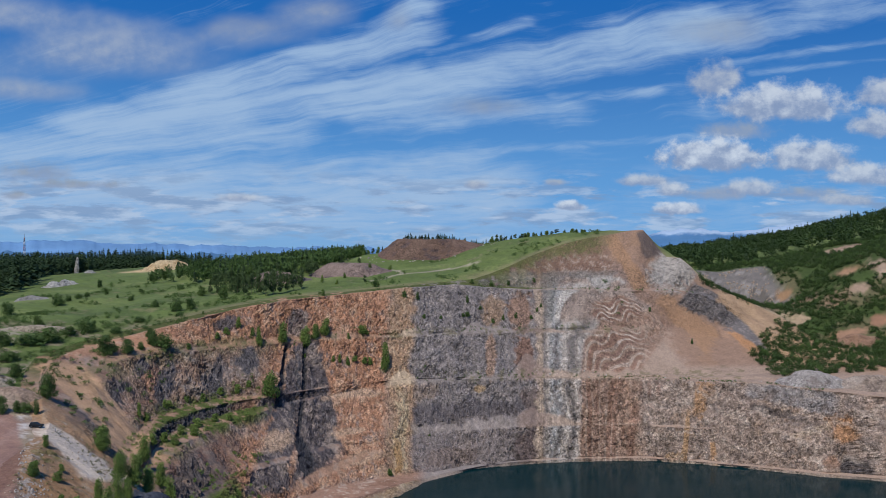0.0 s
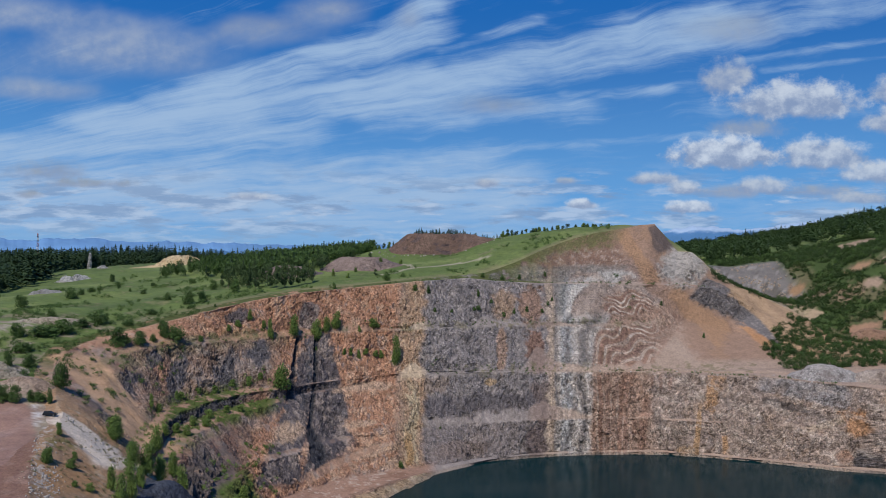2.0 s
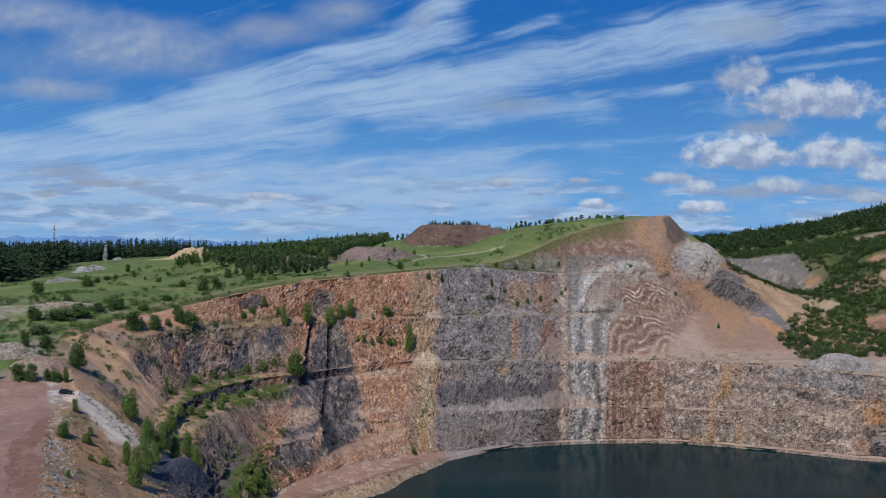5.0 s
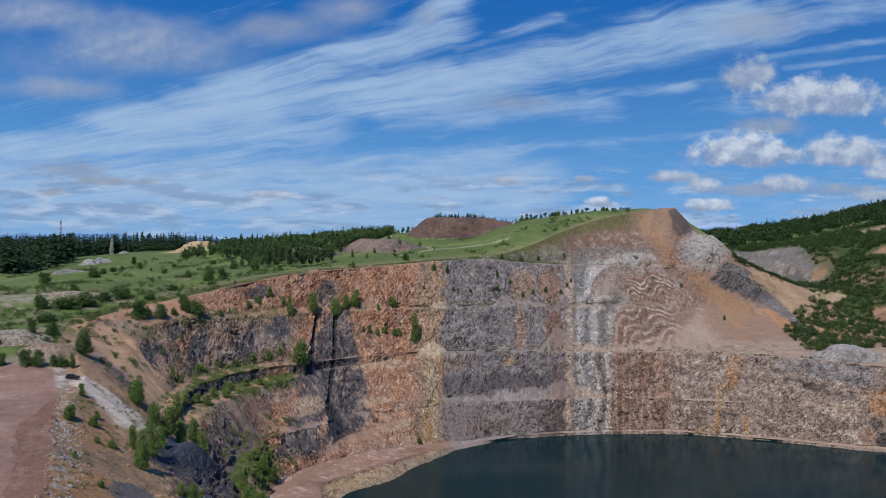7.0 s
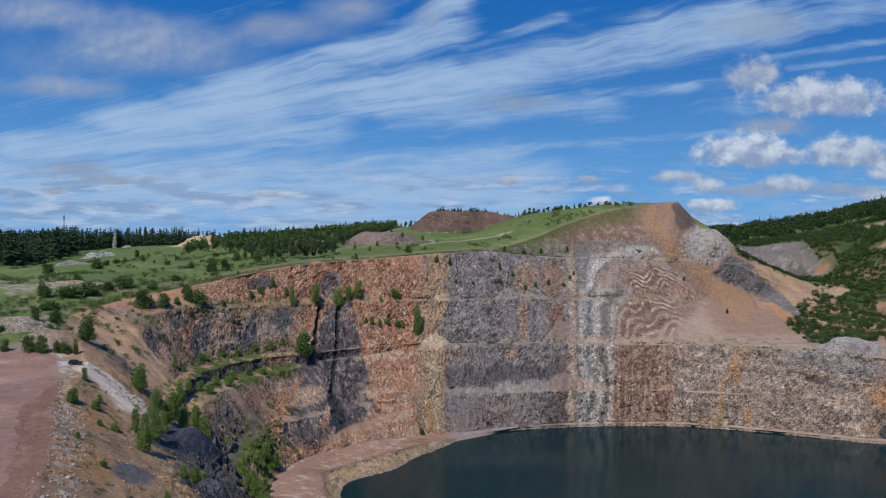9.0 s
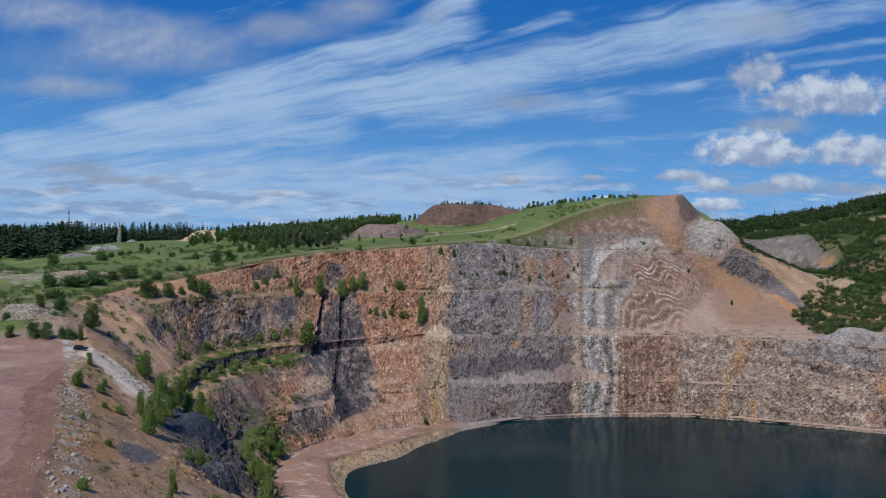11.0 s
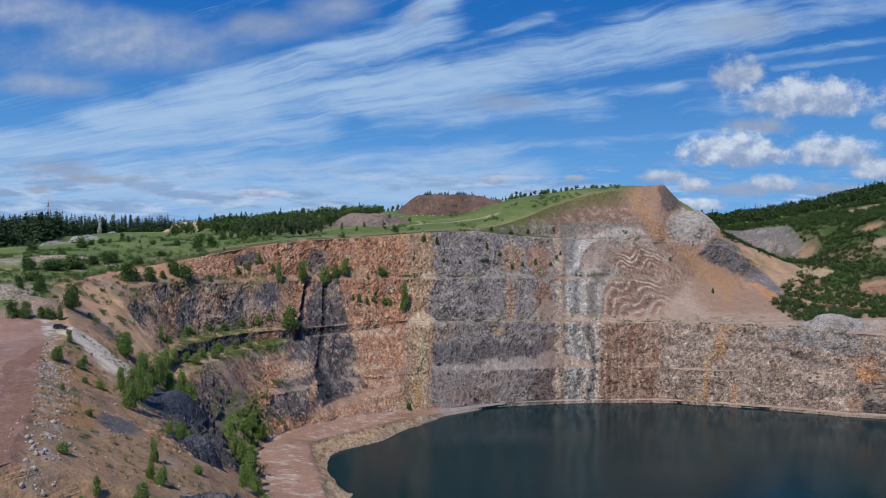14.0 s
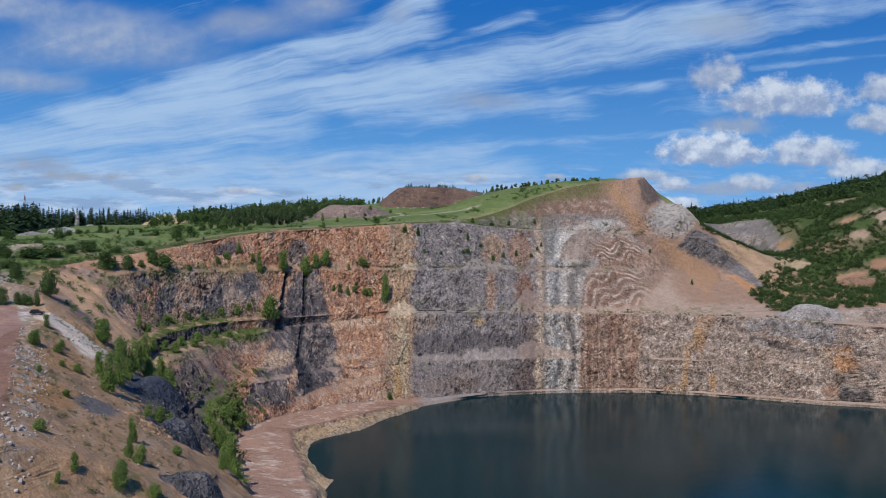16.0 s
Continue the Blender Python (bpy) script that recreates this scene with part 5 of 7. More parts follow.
def broadleaf(seed, mat, name, label, category, leaves=820, slim=1.0):
    """A bush or small tree, one unit high and about one wide."""
    rng = np.random.default_rng(seed)
    blobs = [(0, 0, 0.52, 0.32 * slim, 0.32 * slim, 0.40), (0.05, -0.03, 0.25, 0.36 * slim, 0.36 * slim, 0.24)]
    for i in range(9):
        a, h = rng.uniform(0, 2 * math.pi), rng.uniform(0.14, 0.86)
        r = rng.uniform(0.18, 0.36) * (1.15 - 0.6 * h) * slim
        q = rng.uniform(0.13, 0.22)
        blobs.append((math.cos(a) * r, math.sin(a) * r, h, q * slim, q * slim, q * 0.95))
    root = new(name)
    bm = bmesh.new()
    tube(bm, (0, 0, -0.06), (0.01, 0.01, 0.42), 0.022, 0.015)
    tube(bm, (0.01, 0.01, 0.42), (-0.02, 0.01, 0.86), 0.015, 0.004)
    for b in blobs[2:7]:
        tube(bm, (0.0, 0.0, max(0.05, b[2] * 0.45)), b[:3], 0.011, 0.003, 5)
    part("trunk", bm, bark_mat, root)
    crown = quads_object("crown", leaf_cloud(rng, blobs, leaves, 0.055 * math.sqrt(820 / leaves)), mat)
    crown.parent = root
    return tagged(root, label, category)


def spruce(seed, mat, name, label, leaves=420, width=0.5):
    rng = np.random.default_rng(seed)
    root = new(name)
    bm = bmesh.new()
    tube(bm, (0, 0, -0.05), (0, 0, 0.5), 0.018, 0.010)
    tube(bm, (0, 0, 0.5), (0, 0, 1.0), 0.010, 0.002)
    part("trunk", bm, bark_mat, root)
    crown = quads_object("crown", spruce_cloud(rng, leaves, 0.10, width), mat)
    crown.parent = root
    return tagged(root, label, "tree")


def pine(seed, name, label):
    """Bare lower stem, a flat-topped ragged crown."""
    rng = np.random.default_rng(seed)
    root = new(name)
    bm = bmesh.new()
    tube(bm, (0, 0, -0.05), (0.01, 0, 0.55), 0.020, 0.013)
    tube(bm, (0.01, 0, 0.55), (0, 0.01, 0.95), 0.013, 0.004)
    blobs = [(0, 0, 0.82, 0.2, 0.2, 0.16)]
    for i in range(12):
        a, h = rng.uniform(0, 2 * math.pi), rng.uniform(0.2, 0.85)
        r = rng.uniform(0.10, 0.34) * (1.2 - 0.5 * h)
        blobs.append((math.cos(a) * r, math.sin(a) * r, h, 0.19, 0.19, 0.10))
        tube(bm, (0, 0, h - 0.06), blobs[-1][:3], 0.008, 0.003, 5)
    part("trunk", bm, bark_mat, root)
    crown = quads_object("crown", leaf_cloud(rng, blobs, 620, 0.05), pine_leaf)
    crown.parent = root
    return tagged(root, label, "tree")


def plant(models, places, group, label, seed, sink=0.15, wide=1.0):
    """Copies of the models at plan places: x, y, height and width in metres."""
    rng = np.random.default_rng(seed)
    for x, y, h, w in places:
        model = models[int(rng.integers(len(models)))]
        a = rng.uniform(0, 2 * math.pi)
        h, w = h * rng.uniform(0.92, 1.05), w * wide * 0.85
        m = Matrix.LocRotScale((x * S, y * S, at(x, y) - sink), Euler((rng.uniform(-0.05, 0.05), rng.uniform(-0.05, 0.05), a)), (w, w, h))
        ob = copy_thing(model, m)
        ob.scale = (w, w, h)
        tagged(ob, label, group=group)


def retire(models):
    """The patterns themselves are not part of the place."""
    for ob in models:
        for o in (*ob.children_recursive, ob):
            bpy.data.objects.remove(o)


bushes = [broadleaf(11 + i, birch_leaf, "birch_bush", "", "bush", 1700) for i in range(5)]
willows = [broadleaf(31 + i, dark_leaf, "willow_bush", "", "bush", 1800, 1.12) for i in range(4)]
spruces = [spruce(51 + i, needle, "spruce_tree", "") for i in range(4)]
pines = [pine(71 + i, "pine_tree", "") for i in range(4)]
birches = [broadleaf(91 + i, birch_leaf, "birch_tree", "", "tree", 3000, 0.9) for i in range(3)]

MEADOW_BUSHES = [(-121.4, 235, 7.8, 9.3), (-101.2, 210.7, 6.9, 6.3), (-80.3, 235.7, 4.7, 4.7), (-73, 230.6, 7.8, 8.5), (-69.9, 233, 6.6, 7.2), (-78.8, 218.9, 3.1, 6.9), (-114, 284.9, 5, 3.7), (-103.4, 267.6, 2.3, 2.3), (-64, 224.9, 1.9, 1.6), (-116.4, 255, 7.5, 9.8), (-115.6, 267.3, 3.5, 7.1), (-116.5, 275.4, 3.6, 4.8), (-131.3, 321.7, 6.1, 5.6), (-64.5, 247.9, 9, 7.6), (-75.5, 263.6, 6.6, 6.6), (-116.7, 261.9, 3.9, 5.4), (-97.2, 262.4, 3, 5.3), (-89.1, 286.3, 3.2, 6.5), (-103.1, 287.6, 2.9, 4.9)]
BROW_BUSHES = [(-77.9, 194.8, 9.1, 12.4), (-74, 197.7, 7.4, 8.6), (-70.5, 205, 8.8, 6.5), (-68.2, 206.1, 8.2, 11.8), (-72.3, 207.7, 5.3, 6.5), (-63.6, 211.4, 3.6, 3.6), (-72.4, 202, 4.6, 4.1), (-91.8, 177.7, 4.9, 10.8), (-85, 167.5, 6.4, 6.6), (-75, 159.9, 11.1, 8.2), (-94.4, 192.8, 5.8, 17.4), (-91.4, 196.3, 7, 14.6), (-87.7, 207.5, 5.5, 12.2), (-90.2, 203.2, 4.8, 9), (-99.2, 190.1, 7, 8.7), (-80.6, 207.7, 3.6, 7.8), (-85.1, 149.4, 5.1, 4.2), (-80.9, 150, 6.4, 7.8), (-78.5, 149.8, 6.8, 5.5), (-87, 163.4, 8, 4.5), (-74.8, 151.5, 4.6, 6.8), (-76.3, 151, 5, 3.7), (-91.2, 158.7, 3.5, 3.9), (-72.8, 151, 5.9, 2.7)]
LEDGE_TREES = [(-49.1, 225.1, 11.2, 4.4), (-43.8, 231.1, 12.1, 8.9), (-38.5, 235.8, 11.6, 11), (-35.9, 237.6, 8.4, 6.5), (-33.5, 239.5, 11.1, 8.5), (-23.3, 245.8, 6, 8.7), (-27, 242, 3.9, 2.6), (-54.4, 224.3, 6.2, 4.4), (-50.9, 225.3, 4.4, 3.7), (-16.3, 241.4, 17.1, 7.2), (-24.9, 239.3, 3.9, 4.6), (-28.9, 236.9, 5.8, 3.2), (-30.5, 235.4, 3.9, 3.2), (-57.1, 222, 4.3, 5), (-58.7, 219.6, 3.7, 4.3), (-22.3, 241.1, 3.9, 5.3), (-20.8, 241.9, 5.3, 4), (-26.8, 238, 5.8, 3.2)]
WALL_BUSHES = [(-7.8, 260, 5.6, 3.2), (-11.8, 259.1, 4.5, 4.2), (7.8, 266.5, 5.4, 2.5), (7.7, 263.4, 3.6, 4.3), (11.9, 266.4, 2.9, 2.9), (19.1, 266.1, 4, 2.5), (23.3, 267.7, 4.3, 2.9), (15.8, 264.7, 3.2, 2.9), (28.4, 269.5, 2.9, 2.9), (-35.4, 249.2, 4.1, 3), (-21.2, 264.2, 4.3, 5.7), (6.5, 262.8, 2.8, 2.8), (-0.6, 259.5, 2.5, 2.8), (-5.7, 256.4, 3.1, 2.8), (21.8, 279.5, 3.8, 3), (30.8, 283.9, 3.5, 2.7), (16, 276.7, 4.5, 3.7), (9.5, 274.4, 3.3, 3.7), (30.5, 272.3, 3.3, 2.6), (31.9, 274, 3, 2.2), (69.8, 283.6, 3.5, 2.4), (82.3, 277.3, 3.9, 2.3), (-13.3, 216.6, 4.2, 3.6), (-3.5, 233.3, 1.6, 1.9), (-38.1, 233.4, 2.6, 1.9)]
WEST_BUSHES = [(-43.6, 213.5, 13.7, 13.7), (-62.2, 153.8, 8.2, 11.4), (-63.7, 193.6, 5, 4.4), (-66, 183.3, 5.9, 3.7), (-65, 185.3, 4.3, 5.4), (-61, 200.8, 4, 5.7), (-58, 204.3, 4.6, 5.8), (-55.2, 209.3, 4.1, 6.5), (-51.6, 212, 5.3, 5.9), (-49.4, 214.9, 3.6, 5.4), (-63.1, 194.9, 3.4, 5.6), (-59.5, 180, 4.2, 6.3), (-57.7, 186.1, 4.8, 6.4), (-55.7, 191.9, 4.4, 7.1), (-53.2, 197, 3.9, 6.1), (-54.7, 186.4, 4.8, 6.9), (-50.4, 199.1, 3.4, 5.6), (-59.7, 173.6, 5.1, 6.6), (-56.7, 179, 4.7, 6.7)]
GULLY_TREES = [(-47.4, 119.7, 12.3, 7.9), (-49.5, 129, 11.3, 7.5), (-52.5, 143.5, 10.8, 10.8), (-54, 141, 9.2, 9.8), (-56.5, 159.9, 9.7, 9.7), (-51.6, 126.6, 8.4, 5.6), (-60.8, 150.8, 6.6, 10.5), (-35.8, 97.6, 6.4, 3.6), (-33.3, 89.9, 5.3, 3.7), (-32.1, 89.7, 5, 5), (-31, 81.3, 6.1, 6.3), (-40, 119.1, 4.8, 6.9), (-38.8, 119.7, 4.3, 5.2), (-41.2, 118.2, 4.3, 5.1), (-48.3, 149.4, 9.6, 8.6), (-51.8, 155.2, 8.9, 8), (-40.3, 146.2, 8.3, 7.1), (-38, 142.6, 8.1, 7.7), (-36.2, 139, 9, 8.4), (-34, 134.4, 9.7, 8.2), (-30.9, 123.1, 9.7, 6.7), (-42.6, 171, 7.2, 7.2), (-51, 146.5, 9, 9), (-50.5, 135.5, 7, 6)]
GULLY_BUSHES = [(-34.2, 78.5, 3.6, 2.4), (-39.8, 83.4, 3, 3.8), (-32.3, 102.9, 2.7, 3.6), (-29, 112, 6.4, 3.4), (-28.4, 116.7, 6.4, 5), (-28.4, 83.6, 3.7, 3.7), (-34.7, 76.1, 2.1, 1.6), (-58.7, 130.1, 2.7, 2.7), (-59.5, 122.5, 4.4, 4.4), (-63.5, 135, 4.4, 2.8), (-51.1, 106.6, 2.2, 2.2), (-44.8, 100.4, 2.1, 2.4), (-57.3, 125.5, 3, 4.5), (-52.7, 121.6, 2.5, 4), (-41.1, 172.1, 6.3, 7.3), (-41.9, 163, 6.5, 6.5), (-39, 157, 5.8, 5.8), (-32.6, 130, 6, 6), (-37.2, 150, 5.5, 5), (-60, 123.7, 4.1, 4.5), (-54.3, 120.3, 2.1, 2.5)]
GROVE_PINES = [(-74.5, 269.6, 9.8, 5.3), (-71, 264.5, 11.1, 5.9), (-67, 257.5, 8.6, 5), (-66.8, 264.9, 11, 5.9), (-62.7, 256.7, 12.1, 6.4), (-59.5, 252, 12.5, 6.3), (-58.4, 256.8, 13.5, 6.4), (-55.1, 252.1, 13.9, 6.9), (-52.5, 249.2, 14.4, 6.9), (-50.6, 251.3, 15.2, 7.6), (-48.9, 254, 12.5, 6.3), (-47.5, 256.6, 11.9, 5.6), (-45.9, 258.9, 10.6, 5.7), (-44.1, 262.8, 9.3, 5), (-73.5, 292.7, 10.6, 5.7), (-69.8, 293.8, 11.4, 5.7), (-65.1, 290.2, 11.2, 6.4), (-60.9, 289.1, 10.3, 5.6), (-57.2, 289.6, 11.1, 5.6), (-80.1, 306.9, 9.4, 6)]
GROVE_BIRCHES = [(-48.6, 285.4, 10.1, 5.5), (-46.7, 291.4, 9.5, 5.6), (-44.8, 298.2, 9.7, 5.7), (-54.7, 297.5, 10.6, 5.7), (-88.8, 327.6, 10, 6.4), (-83.7, 342.7, 9.5, 6.6), (-78.3, 354.4, 9.8, 6.8), (-70.5, 357.1, 9.8, 6.9), (-63.2, 356.5, 9.7, 6.8), (-53.1, 338.1, 8.3, 6.4), (-45.5, 332.4, 8.1, 6.3), (-39.1, 325.7, 7.1, 5.3), (-25.4, 293.8, 7.9, 4.8), (-25.5, 273.6, 5.2, 3.7), (-33.3, 285, 3.9, 3.1), (-31.9, 321.3, 6.1, 4.3), (-19.3, 306.4, 4.1, 4.1), (-21.5, 267.7, 2.9, 3.3), (-39.4, 274.6, 5.2, 3), (-34.1, 270.5, 3.7, 2.9)]
SKYLINE_SPRUCES = [(-33, 350, 4, 2.4), (-31, 350, 4.5, 2.4), (-29, 349, 5.5, 2.8), (-27, 349, 6, 2.8), (-25, 348, 6.5, 2.8), (-23, 348, 5, 2.4), (19.8, 340, 5, 2.8), (21.7, 340, 6, 3.2),
                   (23.3, 339, 5.5, 2.8), (24.8, 338, 4, 2.4), (27.2, 336, 3.8, 2.8), (28.8, 336, 4, 2.8), (34, 335, 4, 2.8), (36, 335, 3.6, 2.8), (39, 334, 4, 2.8), (41, 333, 3.6, 3.2),
                   (45, 333, 4, 3.2), (48, 332, 3.2, 2.8), (51, 331, 4, 3.2), (52.6, 331, 3.6, 3.6), (54.6, 330, 3.2, 3.2)]
plant(willows, MEADOW_BUSHES, "bushes on the meadow", "rounded dark green bush standing in the open meadow", 1)
plant(willows, BROW_BUSHES, "bushes along the brow", "leafy green willow bush on stony ground near the pit edge", 2)
plant(birches, LEDGE_TREES, "trees on the rock ledge", "young green birch growing on a narrow rock ledge", 3)
plant(willows, WALL_BUSHES, "bushes on the rock wall", "small dark bush rooted in the quarry wall", 4)
plant(bushes, WEST_BUSHES, "bushes on the western ledge", "bright green bush on the grassy western ledge", 5, wide=0.8)
plant(birches, GULLY_TREES, "birches in the gully", "bright green young birch on the loose slope", 6, wide=0.8)
plant(bushes, GULLY_BUSHES, "bushes on the slope", "fresh green bush on the gravelly pit slope", 7)
plant(pines, GROVE_PINES, "pines in the grove", "tall ragged pine at the edge of the meadow grove", 8)
plant(birches + pines, GROVE_BIRCHES, "trees of the grove", "mixed young tree in the meadow grove", 9)
sky_rng = np.random.default_rng(77)
SKYLINE_SPRUCES += [(x, 341 - 0.19 * (x - 18) + sky_rng.uniform(-2, 3), sky_rng.uniform(1.8, 4.0), sky_rng.uniform(1.8, 3.2)) for x in sky_rng.uniform(16, 62, 34)]
plant(spruces + pines + birches, SKYLINE_SPRUCES, "trees on the skyline", "small dark tree on the grassy ridge", 10, wide=1.6)


def scattered(rng, count, inside, lo, hi):
    """Random plan places for which inside(x, y) holds."""
    out = []
    while len(out) < count:
        x, y = rng.uniform(lo[0], hi[0], 4000), rng.uniform(lo[1], hi[1], 4000)
        ok = inside(x, y)
        out += list(zip(x[ok], y[ok]))
    return np.array(out[:count])


def wood(name, label, mat, seed, places, low, high, model, lean=1.0):
    """Many plants joined into one mesh."""
    rng = np.random.default_rng(seed)
    patterns = [model(rng) for _ in range(6)]
    made = []
    for x, y in places:
        q = patterns[int(rng.integers(6))]
        a, h = rng.uniform(0, 2 * math.pi), rng.uniform(low, high)
        c, s = math.cos(a) * h * lean, math.sin(a) * h * lean
        rot = np.array(((c, -s, 0), (s, c, 0), (0, 0, h)))
        made.append(q @ rot.T + np.array((x * S, y * S, at(x, y) - 0.2)))
    return tagged(quads_object(name, np.concatenate(made), mat), label, "woods", kind="stuff")


def far_spruce(rng):
    return spruce_cloud(rng, 70, 0.10, 0.2)


def far_crown(rng):
    blobs = [(0, 0, 0.55, 0.3, 0.3, 0.38)] + [(rng.uniform(-0.22, 0.22), rng.uniform(-0.22, 0.22), rng.uniform(0.3, 0.85), 0.2, 0.2, 0.18) for _ in range(4)]
    return leaf_cloud(rng, blobs, 130, 0.068)


def low_shrub(rng):
    blobs = [(rng.uniform(-0.4, 0.4), rng.uniform(-0.4, 0.4), rng.uniform(0.15, 0.6), 0.35, 0.35, 0.32) for _ in range(4)]
    return leaf_cloud(rng, blobs, 110, 0.075)


def west_woods(x, y):
    front = np.interp(y, (285, 300, 345, 400, 430, 470, 520, 700), (-160, -158, -166, -190, -178, -166, -160, -150))
    return (x < front) & (x > front - 40 - (y - 285) * 0.35)


rng = np.random.default_rng(7)
wood("spruce_wood", "dense dark spruce forest beyond the meadow", needle, 21, scattered(rng, 2600, west_woods, (-330, 285), (-150, 640)), 15, 25, far_spruce)


def east_hill(x, y):
    return (y > np.interp(x, (90, 130, 170, 180, 260, 420), (364, 364, 364, 352, 345, 330))) & (x > 96 + (y - 385) * 0.05)


wood("hill_wood", "mixed green woods covering the eastern hillside", scrub_leaf, 22, scattered(rng, 2300, east_hill, (90, 330), (430, 600)), 7, 13, far_crown, 1.1)
wood("hill_spruces", "dark spruces among the woods of the eastern hill", needle, 23, scattered(rng, 420, east_hill, (90, 330), (430, 600)), 9, 16, far_spruce)


def vale(x, y):
    n = fractal(x / 12, y / 12, x * 0, 3)
    bare = np.zeros(np.shape(x), bool)
    for px, py, r in ((134, 330, 5), (154, 322, 6), (139, 286, 5), (168, 354, 8), (164, 304, 4), (164, 313, 4), (164, 322, 4), (150, 287, 5), (127, 301, 4), (152, 306, 4), (137, 279, 6)):
        bare |= np.hypot(x - px, y - py) < r
    bare |= (x > 94) & (x < 135) & (y > 334 - (x - 105) * 0.4) & (y < 353)
    thin = np.interp(y, (262, 285, 300, 372), (-0.9, -0.6, -0.38, -0.42))
    left = np.interp(y, (246, 258, 270, 285, 302, 318, 360), (112, 93, 97, 108, 122, 110, 100))
    return (x > left) & (y > 249 + 0.1 * (x - 110)) & (y < 372) & (n > thin) & ~bare


wood("vale_scrub", "thick green scrub filling the hollow beside the pit", scrub_leaf, 24, scattered(rng, 6200, vale, (100, 245), (215, 372)), 1.6, 4.4, low_shrub, 1.1)
wood("vale_birches", "lighter green saplings among the scrub of the hollow", dark_leaf, 25, scattered(rng, 900, vale, (100, 245), (215, 372)), 2.6, 6.0, far_crown, 1.0)


def crest_edge(x, y):
    d = np.stack((x, y), -1) - CENTRE
    b = np.degrees(np.arctan2(d[..., 0], d[..., 1]))
    r = np.hypot(d[..., 0], d[..., 1]) - brow(b)[0]
    return (b > 23.5) & (b < 29.5) & (r > -1.5) & (r < 5)


wood("crest_scrub", "dark green scrub along the crest of the tan slope", scrub_leaf, 36, scattered(rng, 150, crest_edge, (88, 298), (122, 322)), 1.2, 3.6, low_shrub, 1.1)


def grove_back(x, y):
    return (x > -112 + (y - 330) * 0.2) & (x < np.interp(y, (270, 300, 340, 400), (-58, -46, -38, -36))) & (y > 282 + (x + 60) * -0.7)


wood("grove_wood", "green pine and birch grove behind the meadow", dark_leaf, 26, scattered(rng, 760, grove_back, (-130, 270), (-30, 420)), 8, 13, far_crown, 0.75)
wood("grove_spruces", "dark slender spruces in the meadow grove", needle, 27, scattered(rng, 130, grove_back, (-130, 290), (-30, 420)), 10, 16, far_spruce)


def grove_front(x, y):
    edge = np.interp(x, (-82, -74, -66, -58, -50, -44), (300, 268, 258, 252, 251, 262))
    return (x > -82) & (x < -44) & (y > edge) & (y < 302)


wood("grove_pines", "tall green pines crowding the front of the grove", pine_leaf, 32, scattered(rng, 110, grove_front, (-84, 248), (-42, 304)), 6, 12, far_crown, 0.55)


def tan_tufts(x, y):
    d = np.stack((x, y), -1) - CENTRE
    b = np.degrees(np.arctan2(d[..., 0], d[..., 1]))
    r = np.hypot(d[..., 0], d[..., 1])
    n = fractal(x / 7 + 3, y / 7, x * 0, 3)
    return (b > -140) & (b < -82) & (r > crest1(b)[0]) & (r < rim(b)[0] + 0.5) & (n > 0.05)


wood("slope_tufts", "yellow-green weeds scattered over the tan slope", dry_leaf, 33, scattered(rng, 620, tan_tufts, (-68, 66), (-20, 152)), 0.35, 1.3, low_shrub, 1.2)


def turf_strip(x, y):
    d = np.stack((x, y), -1) - CENTRE
    b = np.degrees(np.arctan2(d[..., 0], d[..., 1]))
    r = np.hypot(d[..., 0], d[..., 1])
    r0, r1 = crest2(b)[0], toe3(b)[0]
    return (b > -78) & (b < -40) & (r > r0 - 0.5) & (r < r1 + 1.5) & (x < -42)


wood("ledge_scrub", "bright green saplings crowding the grassy western ledge", birch_leaf, 29, scattered(rng, 260, turf_strip, (-70, 150), (-40, 225)), 0.8, 2.4, low_shrub, 0.9)


def wall_ledges(x, y):
    d = np.stack((x, y), -1) - CENTRE
    b = np.degrees(np.arctan2(d[..., 0], d[..., 1]))
    r = np.hypot(d[..., 0], d[..., 1])
    upper = (np.abs(r - crest3(b)[0] - 0.8) < 1.0) & (b > -50) & (b < 18)
    lower = (np.abs(r - crest2(b)[0] - 0.8) < 1.2) & (b > -18) & (b < 42)
    brow_line = (np.abs(r - rim(b)[0] - 1.0) < 1.2) & (b > -20) & (b < 24)
    return (upper | lower | brow_line) & (fractal(x / 3, y / 3, x * 0 + 2, 2) > -0.1)


wood("ledge_shrubs", "small dark green shrubs dotted along the wall's ledges", dark_leaf, 35, scattered(rng, 420, wall_ledges, (-75, 200), (130, 300)), 0.5, 1.9, low_shrub, 0.9)


def gully_strip(x, y):
    d = np.stack((x, y), -1) - CENTRE
    b = np.degrees(np.arctan2(d[..., 0], d[..., 1]))
    r = np.hypot(d[..., 0], d[..., 1])
    return (b > -112) & (b < -48) & (r > ramp(b)[0] + 0.3) & (r < toe2(b)[0] + 1.5) & (fractal(x / 6, y / 6, x * 0, 2) > -0.1) & (np.hypot((x + 38) / 6, (y - 133) / 15) > 1)


wood("gully_scrub", "green saplings along the foot of the western slope", birch_leaf, 30, scattered(rng, 110, gully_strip, (-52, 105), (-26, 205)), 1.0, 3.0, low_shrub, 0.9)


def rough_pasture(x, y):
    n = fractal(x / 10 + 4, y / 10, x * 0, 3)
    west = (x < -66) & (x > -150) & (y > 158) & (y < 290) & (n > np.interp(y, (158, 215, 290), (-0.05, 0.0, 0.22))) & (off_road(x, y) > 9)
    sparse = (x > -130) & (x < 60) & (y > 226) & (y < 340) & (n > 0.28) & (y > 236 + np.clip(x + 60, 0, 60) * 0.65)
    return west | sparse


